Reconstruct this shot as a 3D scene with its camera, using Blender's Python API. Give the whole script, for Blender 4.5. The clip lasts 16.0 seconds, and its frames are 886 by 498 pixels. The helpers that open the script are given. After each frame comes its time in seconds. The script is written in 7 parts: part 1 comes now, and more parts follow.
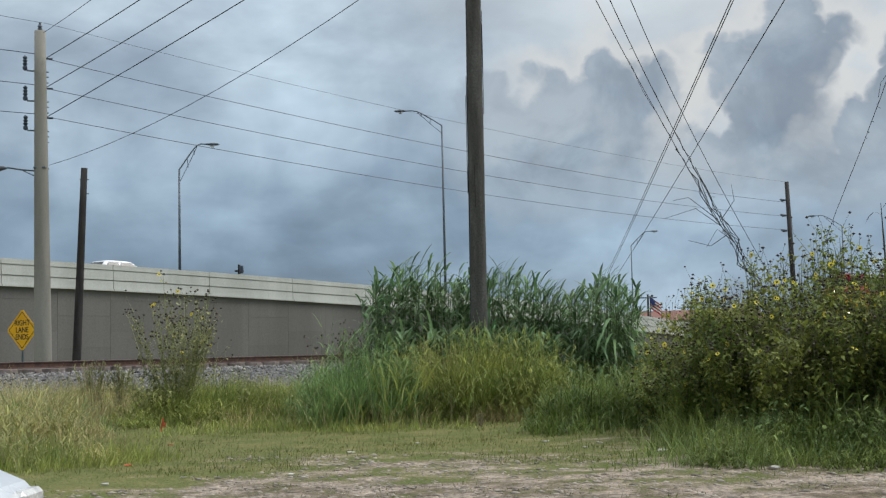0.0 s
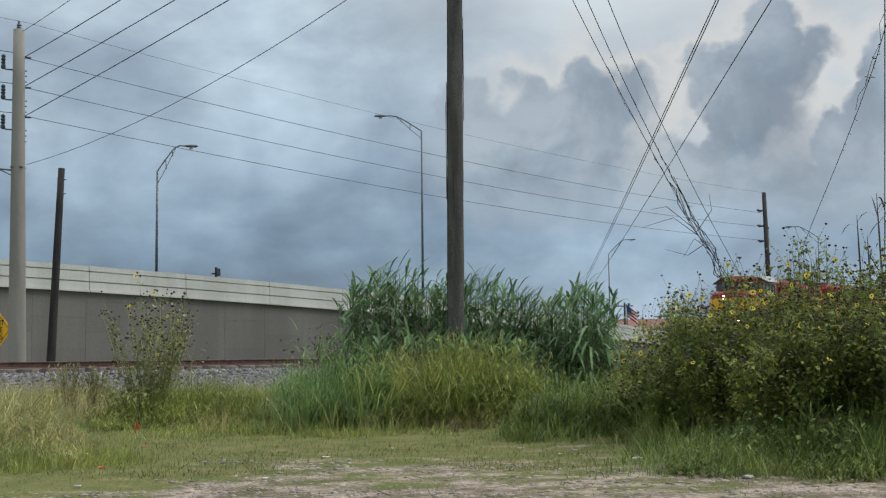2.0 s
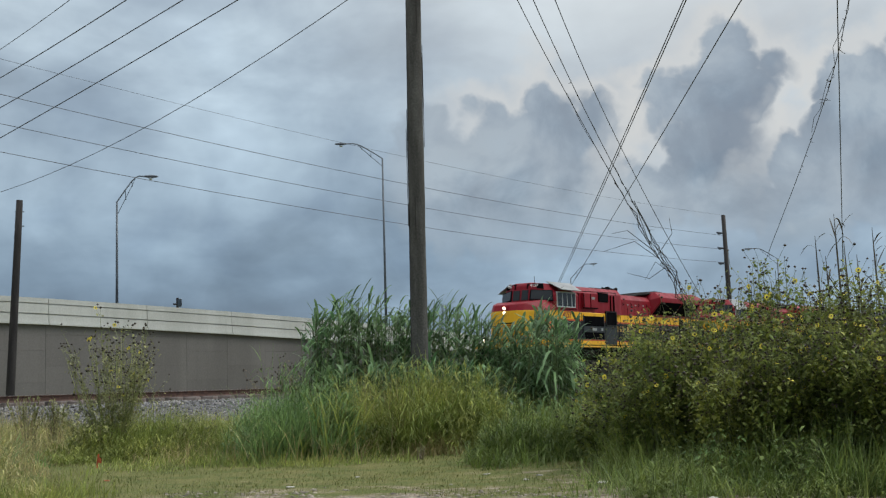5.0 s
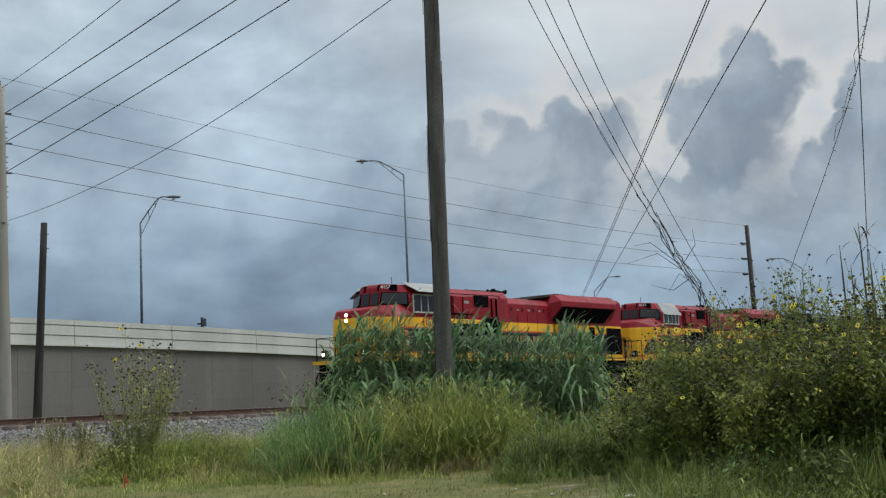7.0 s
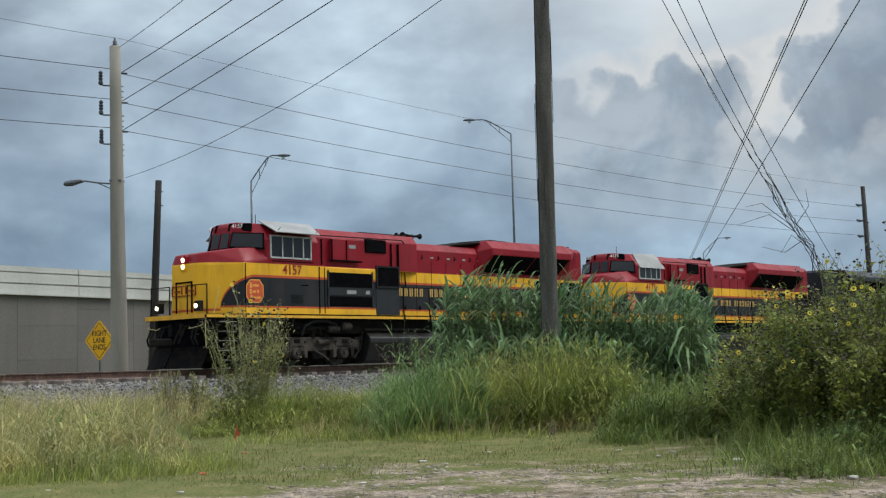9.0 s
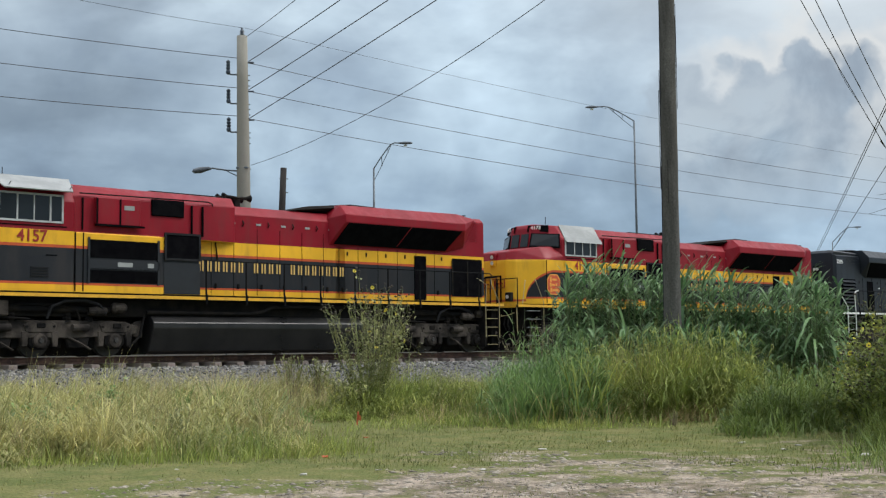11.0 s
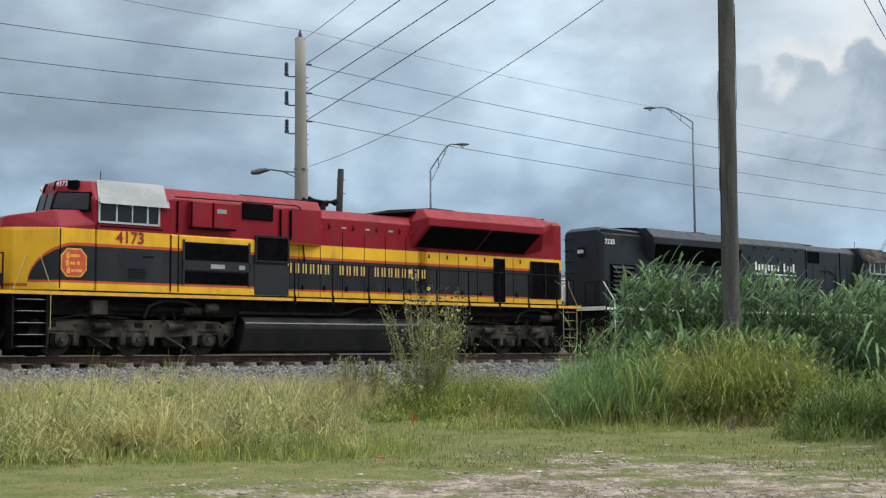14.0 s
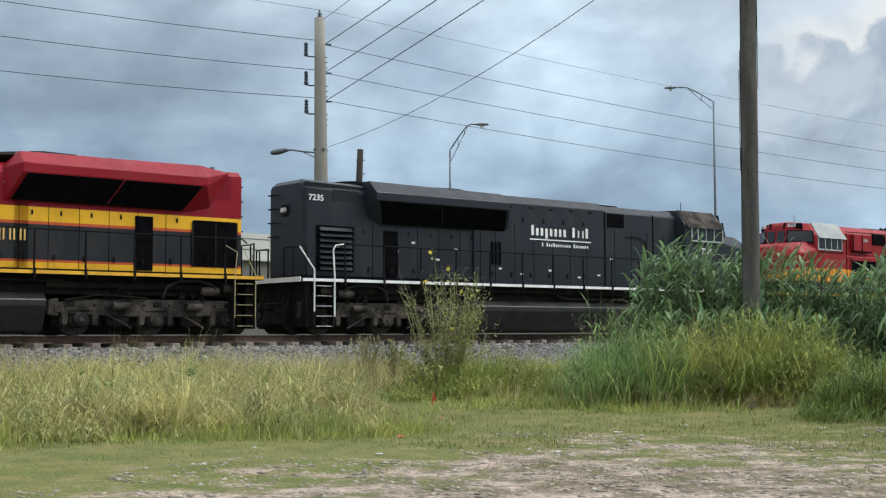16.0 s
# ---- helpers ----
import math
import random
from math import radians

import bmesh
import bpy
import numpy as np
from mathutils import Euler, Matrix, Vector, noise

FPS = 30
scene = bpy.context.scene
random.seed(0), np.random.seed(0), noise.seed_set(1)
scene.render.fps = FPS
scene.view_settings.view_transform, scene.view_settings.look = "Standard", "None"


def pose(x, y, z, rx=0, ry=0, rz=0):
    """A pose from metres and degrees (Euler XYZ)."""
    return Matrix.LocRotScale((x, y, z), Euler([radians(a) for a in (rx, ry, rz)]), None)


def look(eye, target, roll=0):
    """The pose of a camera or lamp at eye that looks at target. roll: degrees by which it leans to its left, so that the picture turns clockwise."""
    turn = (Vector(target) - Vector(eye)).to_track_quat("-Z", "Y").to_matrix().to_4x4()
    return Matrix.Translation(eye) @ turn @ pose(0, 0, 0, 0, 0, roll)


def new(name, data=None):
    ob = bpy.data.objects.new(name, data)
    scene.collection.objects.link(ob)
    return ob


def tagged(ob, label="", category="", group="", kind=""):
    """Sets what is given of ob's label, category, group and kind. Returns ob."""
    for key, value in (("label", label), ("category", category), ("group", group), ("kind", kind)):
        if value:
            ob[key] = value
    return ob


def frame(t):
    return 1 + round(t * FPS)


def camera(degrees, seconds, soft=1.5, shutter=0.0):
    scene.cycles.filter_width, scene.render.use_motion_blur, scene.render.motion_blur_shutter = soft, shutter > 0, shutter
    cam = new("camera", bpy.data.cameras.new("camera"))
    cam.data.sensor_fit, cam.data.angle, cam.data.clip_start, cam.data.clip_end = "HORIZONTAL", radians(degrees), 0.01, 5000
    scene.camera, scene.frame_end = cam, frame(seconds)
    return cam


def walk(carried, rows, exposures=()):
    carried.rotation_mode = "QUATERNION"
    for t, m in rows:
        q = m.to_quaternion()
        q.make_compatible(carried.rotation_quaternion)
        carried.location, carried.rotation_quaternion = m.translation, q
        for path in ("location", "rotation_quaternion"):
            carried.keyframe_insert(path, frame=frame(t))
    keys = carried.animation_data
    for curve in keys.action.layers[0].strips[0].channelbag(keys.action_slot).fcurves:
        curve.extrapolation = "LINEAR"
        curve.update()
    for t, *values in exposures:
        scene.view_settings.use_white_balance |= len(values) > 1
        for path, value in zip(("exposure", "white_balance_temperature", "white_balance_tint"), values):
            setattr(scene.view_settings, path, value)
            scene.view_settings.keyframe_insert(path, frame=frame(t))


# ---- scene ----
cam = camera(39.0, 16.0, 1.25)
walk(cam, [
    (0.0, pose(0, 0, 1.25, 94.646, 1.318, 0.332)),
    (0.5, pose(0, 0, 1.25, 94.726, 1.349, 0.219)),
    (1.0, pose(0, 0, 1.25, 94.802, 1.175, 0.005)),
    (1.5, pose(0, 0, 1.25, 94.865, 0.836, -0.364)),
    (2.0, pose(0, 0, 1.25, 94.887, 0.588, -0.740)),
    (2.5, pose(0, 0, 1.25, 94.847, 0.329, -1.003)),
    (3.0, pose(0, 0, 1.25, 94.824, 0.363, -1.219)),
    (3.5, pose(0, 0, 1.25, 94.933, 0.404, -1.594)),
    (4.0, pose(0, 0, 1.25, 95.224, 0.785, -2.115)),
    (6.5, pose(0, 0, 1.25, 96.925, 2.474, -1.714)),
    (7.0, pose(0, 0, 1.25, 96.825, 2.447, -1.235)),
    (7.5, pose(0, 0, 1.25, 96.557, 2.520, -0.540)),
    (8.0, pose(0, 0, 1.25, 96.206, 2.365, 0.496)),
    (8.5, pose(0, 0, 1.25, 95.722, 1.757, 1.766)),
    (9.0, pose(0, 0, 1.25, 95.127, 1.492, 3.572)),
    (9.5, pose(0, 0, 1.25, 94.651, 1.205, 5.414)),
    (10.0, pose(0, 0, 1.25, 94.460, 0.902, 6.978)),
    (12.5, pose(0, 0, 1.25, 95.088, 0.583, 10.523)),
    (13.0, pose(0, 0, 1.25, 95.081, 0.471, 10.867)),
    (13.5, pose(0, 0, 1.25, 94.950, 0.411, 11.239)),
    (14.0, pose(0, 0, 1.25, 94.738, 0.269, 11.612)),
    (14.5, pose(0, 0, 1.25, 94.462, 0.214, 11.929)),
    (15.0, pose(0, 0, 1.25, 94.203, 0.105, 12.108)),
    (15.5, pose(0, 0, 1.25, 93.986, 0.137, 12.273)),
    (16.0, pose(0, 0, 1.25, 93.839, 0.162, 12.498)),
], [(0.0, -0.06), (2.0, -0.11), (4.0, -0.13), (7.0, -0.15), (8.5, -0.09), (9.5, 0.03), (12.5, 0.17), (15.5, 0.27), (16.0, 0.27)])

# ---- light: overcast sky with cumulus, brightest high up behind the clouds ----
world = bpy.data.worlds.new("sky")
scene.world = world
world.use_nodes = True


def bearing(az, dist, z=0.0):
    """A place by its bearing (degrees, to the left of y) and distance from the origin."""
    a = radians(az)
    return Vector((-math.sin(a) * dist, math.cos(a) * dist, z))


class Net:
    """Short-hand for building a node tree."""

    def __init__(self, tree):
        self.t = tree
        tree.nodes.clear()

    def n(self, kind, **kw):
        node = self.t.nodes.new(kind)
        for k, v in kw.items():
            if k == "op":
                node.operation = v
            elif k == "blend":
                node.blend_type = v
            elif k.startswith("i"):
                self.put(node.inputs[int(k[1:])], v)
        return node

    def put(self, socket, v):
        if hasattr(v, "outputs"):
            v = v.outputs[0]
        if hasattr(v, "links"):
            self.t.links.new(v, socket)
        else:
            socket.default_value = v

    def math(self, op, a, b=0.0, c=0.0):
        return self.n("ShaderNodeMath", op=op, i0=a, i1=b, i2=c)

    def vmath(self, op, a, b=(0, 0, 0)):
        return self.n("ShaderNodeVectorMath", op=op, i0=a, i1=b)

    def noise(self, vec, scale, detail=4.0, rough=0.55, distort=0.0):
        node = self.n("ShaderNodeTexNoise")
        self.put(node.inputs["Vector"], vec)
        node.inputs["Scale"].default_value = scale
        node.inputs["Detail"].default_value = detail
        node.inputs["Roughness"].default_value = rough
        node.inputs["Distortion"].default_value = distort
        return node

    def ramp(self, fac, stops, mode="LINEAR"):
        node = self.n("ShaderNodeValToRGB", i0=fac)
        cr = node.color_ramp
        cr.interpolation = mode
        while len(cr.elements) < len(stops):
            cr.elements.new(0.5)
        for e, (pos, col) in zip(cr.elements, stops):
            e.position = pos
            e.color = (*col, 1) if len(col) == 3 else col
        return node

    def mix(self, fac, a, b, blend="MIX"):
        node = self.n("ShaderNodeMixRGB", blend=blend)
        for i, v in enumerate((fac, a, b)):
            if isinstance(v, tuple) and len(v) == 3:
                v = (*v, 1)
            self.put(node.inputs[i], v)
        return node

    def smooth(self, v, lo, hi):
        node = self.n("ShaderNodeMapRange")
        node.interpolation_type = "SMOOTHSTEP"
        self.put(node.inputs[0], v)
        node.inputs[1].default_value, node.inputs[2].default_value = lo, hi
        node.inputs[3].default_value, node.inputs[4].default_value = 0.0, 1.0
        return node


def grey(v):
    return (v, v, v)


def build_sky():
    k = Net(world.node_tree)
    co = k.n("ShaderNodeTexCoord").outputs["Generated"]
    co = k.vmath("NORMALIZE", co)
    sep = k.n("ShaderNodeSeparateXYZ", i0=co)
    x, y, z = sep.outputs
    sky = k.n("ShaderNodeTexSky")
    sky.sky_type = "NISHITA"
    sky.sun_disc = False
    sky.sun_elevation = radians(49)
    sky.sun_rotation = radians(78)
    sky_c = k.mix(1.0, sky, grey(0.10), "MULTIPLY")
    # layered grey cloud, stretched along the horizon
    wide = k.vmath("MULTIPLY", co, (1.0, 1.0, 2.0))
    n1 = k.noise(wide, 5.5, 5, 0.52, 0.3)
    n2 = k.noise(k.vmath("ADD", wide, (3.1, 0.7, 1.9)), 13.0, 4, 0.5)
    lay = k.math("ADD", k.math("MULTIPLY", n1, 0.72), k.math("MULTIPLY", n2, 0.28))
    base = k.ramp(z, [(0.0, (0.18, 0.28, 0.38)), (0.05, (0.22, 0.32, 0.43)), (0.12, (0.30, 0.40, 0.50)), (0.22, (0.41, 0.51, 0.60)),
                      (0.34, (0.52, 0.61, 0.68)), (0.6, (1.08, 1.15, 1.22)), (1.0, (1.75, 1.8, 1.86))])
    tone = k.ramp(lay, [(0.34, (0.72, 0.74, 0.77)), (0.46, (0.95, 0.97, 1.0)), (0.57, (1.24, 1.25, 1.25)), (0.70, (1.6, 1.6, 1.58))])
    col = k.mix(1.0, base, tone, "MULTIPLY")
    # thin bright veil round the hidden sun
    sun_d = bearing(-15, 1.0, 0.50).normalized()
    glow = k.smooth(k.n("ShaderNodeVectorMath", op="DISTANCE", i0=co, i1=tuple(sun_d)).outputs[1], 0.42, 0.08)
    col = k.mix(k.math("MULTIPLY", glow, 0.85), col, (0.735, 0.755, 0.755))
    # thinner cloud to the right lets more light through low down
    col = k.mix(k.math("MULTIPLY", k.smooth(x, -0.04, 0.16), k.smooth(z, 0.20, 0.10)), col, k.mix(1.0, col, (1.24, 1.22, 1.20), "MULTIPLY"))
    # mottled puffs everywhere, heavier cloud to the left
    mott = k.noise(co, 12.0, 5, 0.52, 0.5)
    calm = k.math("MULTIPLY", k.math("SUBTRACT", 1.0, k.math("MULTIPLY", glow, 0.85)), k.n("ShaderNodeMapRange", i0=z, i1=0.10, i2=0.32, i3=0.72, i4=0.40))
    col = k.mix(calm, col, k.mix(1.0, col, k.ramp(mott, [(0.36, (0.82, 0.84, 0.88)), (0.48, (0.98, 0.985, 0.99)), (0.58, (1.12, 1.11, 1.10)), (0.70, (1.28, 1.26, 1.22))]), "MULTIPLY"))
    col = k.mix(k.smooth(x, -0.16, -0.44), col, k.mix(1.0, col, (0.80, 0.80, 0.81), "MULTIPLY"))
    # cumulus banks: unions of round puffs with a billowing rim
    jag = k.noise(co, 16.0, 5, 0.55)
    off = k.n("ShaderNodeVectorMath", op="SCALE", i0=k.vmath("SUBTRACT", jag.outputs[1], (0.5, 0.5, 0.5)))
    off.inputs[3].default_value = 0.036
    warped = k.vmath("ADD", co, off)
    billow = None
    for scale, size in ((22.0, 0.040), (48.0, 0.020), (110.0, 0.008)):
        cell = k.n("ShaderNodeTexVoronoi")
        k.put(cell.inputs["Vector"], warped)
        cell.inputs["Scale"].default_value = scale
        e = k.math("MULTIPLY", k.math("SUBTRACT", cell.outputs["Distance"], 0.45), size)
        billow = e if billow is None else k.math("ADD", billow, e)

    def bank(puffs):
        d = None
        for az, el, r in puffs:
            c = bearing(az, 1.0, el).normalized()
            e = k.math("SUBTRACT", k.n("ShaderNodeVectorMath", op="DISTANCE", i0=warped, i1=tuple(c)).outputs[1], r)
            d = e if d is None else k.n("ShaderNodeMath", op="SMOOTH_MIN", i0=d, i1=e, i2=0.012)
        return k.math("ADD", k.math("SUBTRACT", d, 0.007), billow)

    shade = k.ramp(k.math("ADD", k.noise(co, 13.0, 6, 0.56, 0.35), k.math("MULTIPLY", billow, -2.6)), [(0.34, (0.192, 0.254, 0.335)), (0.44, (0.242, 0.319, 0.405)), (0.54, (0.34, 0.428, 0.518)), (0.64, (0.455, 0.543, 0.618))])
    for puffs in PUFFS:
        d = bank(puffs)
        body = k.math("MULTIPLY", k.math("MULTIPLY", k.smooth(d, 0.004, -0.009), k.smooth(x, -0.04, 0.06)), k.smooth(z, 0.075, 0.155))
        rim = k.math("MULTIPLY", k.math("MULTIPLY", k.smooth(d, 0.034, 0.002), 0.7), k.math("MULTIPLY", k.smooth(z, 0.12, 0.20), k.smooth(x, 0.0, 0.09)))
        col = k.mix(rim, col, (0.74, 0.745, 0.73))
        inner = k.mix(k.smooth(d, -0.07, -0.004), shade, k.mix(0.35, shade, (0.42, 0.45, 0.49)))
        col = k.mix(body, col, inner)
    # the band of cloud low down hides the feet of the banks
    low = k.smooth(z, 0.105, 0.03)
    lowc = k.mix(1.0, k.mix(1.0, k.mix(k.smooth(x, -0.05, 0.16), (0.235, 0.31, 0.395), (0.315, 0.40, 0.49)), tone, "MULTIPLY"), k.ramp(mott, [(0.36, grey(0.86)), (0.66, grey(1.2))]), "MULTIPLY")
    col = k.mix(k.math("MULTIPLY", low, 0.8), col, lowc)
    # clear sky seeps through a little everywhere
    col = k.mix(0.06, col, sky_c)
    bg = k.n("ShaderNodeBackground", i0=col, i1=1.0)
    k.t.links.new(bg.outputs[0], k.n("ShaderNodeOutputWorld").inputs[0])


# puffs of the two cumulus banks: bearing, tangent of the height, radius
PUFFS = [
    [(-2.2, 0.174, 0.038), (-3.8, 0.166, 0.034), (-5.6, 0.188, 0.035), (-7.7, 0.203, 0.034), (-9.2, 0.192, 0.033), (-9.8, 0.165, 0.030), (-6.5, 0.15, 0.05), (-3.0, 0.14, 0.045), (-8.5, 0.13, 0.05)],
    [(-13.3, 0.186, 0.028), (-14.3, 0.206, 0.034), (-15.2, 0.222, 0.036), (-16.2, 0.230, 0.034), (-17.4, 0.243, 0.017), (-14.5, 0.165, 0.045), (-15.8, 0.150, 0.040), (-12.6, 0.15, 0.035)],
    [(-19.7, 0.165, 0.026), (-21.5, 0.19, 0.042), (-19.2, 0.125, 0.045), (-22.5, 0.15, 0.055), (-26, 0.19, 0.07), (-31, 0.16, 0.08)],
]
build_sky()

sun = new("sun", bpy.data.lights.new("sun", "SUN"))
sun.data.energy, sun.data.angle, sun.data.color = 1.8, radians(24), (1.0, 0.97, 0.92)
sun.matrix_world = look(bearing(-78, 60, 70), (0, 0, 0))


# ---- materials ----
def material(name, a, b=None, scale=3.0, rough=0.8, metal=0.0, bump=0.15, fine=60.0, grain=0.25, vary=0.0, spec=0.4, coat=0.0, glow=0.0, streak=0.0):
    """A painted, mineral or plant surface: two tones in patches, a fine grain, relief, and a change from piece to piece (vary)."""
    m = bpy.data.materials.new(name)
    m.use_nodes = True
    k = Net(m.node_tree)
    b = b or tuple(c * 0.78 for c in a)
    co = k.n("ShaderNodeTexCoord").outputs["Object"]
    st = k.vmath("MULTIPLY", co, (1, 1, 0.16)) if streak else co
    big = k.noise(st, scale, 5, 0.6)
    col = k.mix(k.smooth(big, 0.36, 0.64), a, b)
    small = k.noise(co, fine, 3, 0.6)
    g = k.ramp(small, [(0.25, grey(1 - grain)), (0.75, grey(1 + grain))])
    col = k.mix(1.0, col, g, "MULTIPLY")
    if vary:
        rnd = k.n("ShaderNodeNewGeometry").outputs["Random Per Island"]
        info = k.n("ShaderNodeObjectInfo").outputs["Random"]
        r = k.math("FRACT", k.math("ADD", rnd, info))
        col = k.mix(1.0, col, k.ramp(r, [(0.0, grey(1 - vary)), (1.0, grey(1 + vary))]), "MULTIPLY")
    bsdf = k.n("ShaderNodeBsdfPrincipled")
    k.put(bsdf.inputs["Base Color"], col)
    k.put(bsdf.inputs["Roughness"], k.n("ShaderNodeMapRange", i0=big, i1=0.3, i2=0.7, i3=max(0.03, rough - 0.08), i4=min(1, rough + 0.08)))
    bsdf.inputs["Metallic"].default_value = metal
    bsdf.inputs["Specular IOR Level"].default_value = spec
    bsdf.inputs["Coat Weight"].default_value = coat
    if glow:
        bsdf.inputs["Emission Color"].default_value = (*a, 1)
        bsdf.inputs["Emission Strength"].default_value = glow
    if bump:
        bn = k.n("ShaderNodeBump")
        bn.inputs["Strength"].default_value = bump
        bn.inputs["Distance"].default_value = 0.02
        k.put(bn.inputs["Height"], small)
        k.put(bsdf.inputs["Normal"], bn)
    k.t.links.new(bsdf.outputs[0], k.n("ShaderNodeOutputMaterial").inputs[0])
    return m


def leaf_material(name, a, b, vary=0.35, thin=0.35):
    """Leaves and blades: colour by piece, a part of the light passing through."""
    m = bpy.data.materials.new(name)
    m.use_nodes = True
    k = Net(m.node_tree)
    rnd = k.n("ShaderNodeNewGeometry").outputs["Random Per Island"]
    co = k.n("ShaderNodeTexCoord").outputs["Object"]
    patch = k.smooth(k.noise(co, 0.9, 4, 0.6), 0.38, 0.62)
    f = k.math("ADD", k.math("MULTIPLY", rnd, 0.55), k.math("MULTIPLY", patch, 0.45))
    col = k.mix(f, a, b)
    r2 = k.math("FRACT", k.math("MULTIPLY", rnd, 7.31))
    col = k.mix(1.0, col, k.ramp(r2, [(0.0, grey(1 - vary)), (1.0, grey(1 + vary))]), "MULTIPLY")
    # tufts of fresher and older growth
    col = k.mix(1.0, col, k.ramp(k.noise(co, 2.6, 3, 0.6), [(0.33, (0.66, 0.70, 0.72)), (0.5, grey(1.0)), (0.68, (1.24, 1.20, 1.1))]), "MULTIPLY")
    d = k.n("ShaderNodeBsdfPrincipled")
    k.put(d.inputs["Base Color"], col)
    d.inputs["Roughness"].default_value = 0.55
    d.inputs["Specular IOR Level"].default_value = 0.35
    tr = k.n("ShaderNodeBsdfTranslucent", i0=col)
    sh = k.n("ShaderNodeMixShader", i0=thin)
    k.t.links.new(d.outputs[0], sh.inputs[1])
    k.t.links.new(tr.outputs[0], sh.inputs[2])
    k.t.links.new(sh.outputs[0], k.n("ShaderNodeOutputMaterial").inputs[0])
    return m


def ground_material():
    """Mown grass that thins out into pale gravel and dirt towards the near side."""
    m = bpy.data.materials.new("ground")
    m.use_nodes = True
    k = Net(m.node_tree)
    co = k.n("ShaderNodeTexCoord").outputs["Object"]
    sep = k.n("ShaderNodeSeparateXYZ", i0=co)
    x, y = sep.outputs[0], sep.outputs[1]
    n = k.noise(co, 0.33, 6, 0.62)
    n2 = k.noise(co, 1.6, 5, 0.65)
    edge = k.math("ADD", k.math("SUBTRACT", 14.9, y), k.math("MULTIPLY", k.math("MINIMUM", k.math("ADD", x, 2.3), 0.4), 2.4))
    bare = k.math("ADD", k.math("MULTIPLY", edge, 0.11), k.math("ADD", k.math("MULTIPLY", k.math("SUBTRACT", n, 0.5), 1.8), k.math("MULTIPLY", k.math("SUBTRACT", n2, 0.5), 2.1)))
    bare = k.smooth(bare, 0.0, 0.55)
    fine = k.noise(co, 26.0, 4, 0.7)
    grass = k.mix(k.smooth(n2, 0.35, 0.65), (0.108, 0.128, 0.038), (0.175, 0.165, 0.062))
    grass = k.mix(1.0, grass, k.ramp(fine, [(0.3, grey(0.65)), (0.7, grey(1.3))]), "MULTIPLY")
    peb = k.n("ShaderNodeTexVoronoi")
    k.put(peb.inputs["Vector"], co)
    peb.inputs["Scale"].default_value = 22.0
    gravel = k.mix(k.smooth(n2, 0.40, 0.62), (0.200, 0.160, 0.115), (0.42, 0.350, 0.28))
    clod = k.noise(k.vmath("MULTIPLY", co, (1.0, 0.55, 1.0)), 5.2, 5, 0.7)
    gravel = k.mix(1.0, gravel, k.ramp(clod, [(0.33, (0.52, 0.50, 0.47)), (0.47, grey(0.96)), (0.66, (1.28, 1.25, 1.22))]), "MULTIPLY")
    gravel = k.mix(0.5, gravel, k.mix(1.0, gravel, k.n("ShaderNodeRGBToBW", i0=peb.outputs["Color"]), "MULTIPLY"))
    gravel = k.mix(1.0, gravel, k.ramp(fine, [(0.3, grey(0.7)), (0.72, grey(1.35))]), "MULTIPLY")
    col = k.mix(bare, grass, gravel)
    bs = k.n("ShaderNodeBsdfPrincipled")
    k.put(bs.inputs["Base Color"], col)
    bs.inputs["Roughness"].default_value = 0.95
    bs.inputs["Specular IOR Level"].default_value = 0.15
    bn = k.n("ShaderNodeBump")
    bn.inputs["Strength"].default_value = 0.6
    bn.inputs["Distance"].default_value = 0.04
    k.put(bn.inputs["Height"], k.math("ADD", fine, k.math("MULTIPLY", peb.outputs["Distance"], -1.0)))
    k.put(bs.inputs["Normal"], bn)
    k.t.links.new(bs.outputs[0], k.n("ShaderNodeOutputMaterial").inputs[0])
    return m


GROUND = ground_material()
CONCRETE_WALL = material("grey_concrete", (0.160, 0.150, 0.141), (0.130, 0.122, 0.114), 0.25, 0.9, grain=0.12, streak=1, fine=12, vary=0.07)
CONCRETE_PALE = material("pale_concrete", (0.52, 0.525, 0.49), (0.43, 0.435, 0.40), 0.5, 0.85, grain=0.10, streak=1, fine=14)
CONCRETE_POLE = material("spun_concrete", (0.27, 0.257, 0.218), (0.215, 0.205, 0.172), 1.2, 0.85, grain=0.10, streak=1, fine=25)
ASPHALT = material("asphalt", (0.055, 0.055, 0.057), (0.045, 0.045, 0.046), 1.0, 0.9, fine=40)
WOOD_POLE = material("weathered_pole_wood", (0.098, 0.094, 0.083), (0.060, 0.057, 0.050), 5.0, 0.9, grain=0.35, streak=1, fine=30, bump=0.5)
WOOD_DARK = material("creosoted_wood", (0.034, 0.030, 0.027), (0.021, 0.018, 0.017), 5.0, 0.85, streak=1, fine=30, bump=0.4)
GALV = material("galvanised_steel", (0.12, 0.14, 0.155), (0.09, 0.105, 0.12), 3.0, 0.5, 0.3, bump=0.02)
LAMP_HEAD = material("lamp_housing", (0.10, 0.112, 0.125), None, 3.0, 0.5, 0.3, bump=0.0)
LAMP_GLASS = material("lamp_lens", (0.75, 0.77, 0.78), None, 3.0, 0.2, bump=0.0)
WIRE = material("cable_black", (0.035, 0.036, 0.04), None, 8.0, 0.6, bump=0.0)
# paler copy of the cable: faintness with distance put into the colour
WIRE_FAR = material("cable_distance_grey", (0.075, 0.08, 0.09), None, 8.0, 0.6, bump=0.0)
INSULATOR = material("insulator_grey", (0.055, 0.075, 0.10), None, 8.0, 0.35, bump=0.0)
VINE = material("dead_vine", (0.050, 0.042, 0.035), (0.030, 0.026, 0.022), 6.0, 0.9)
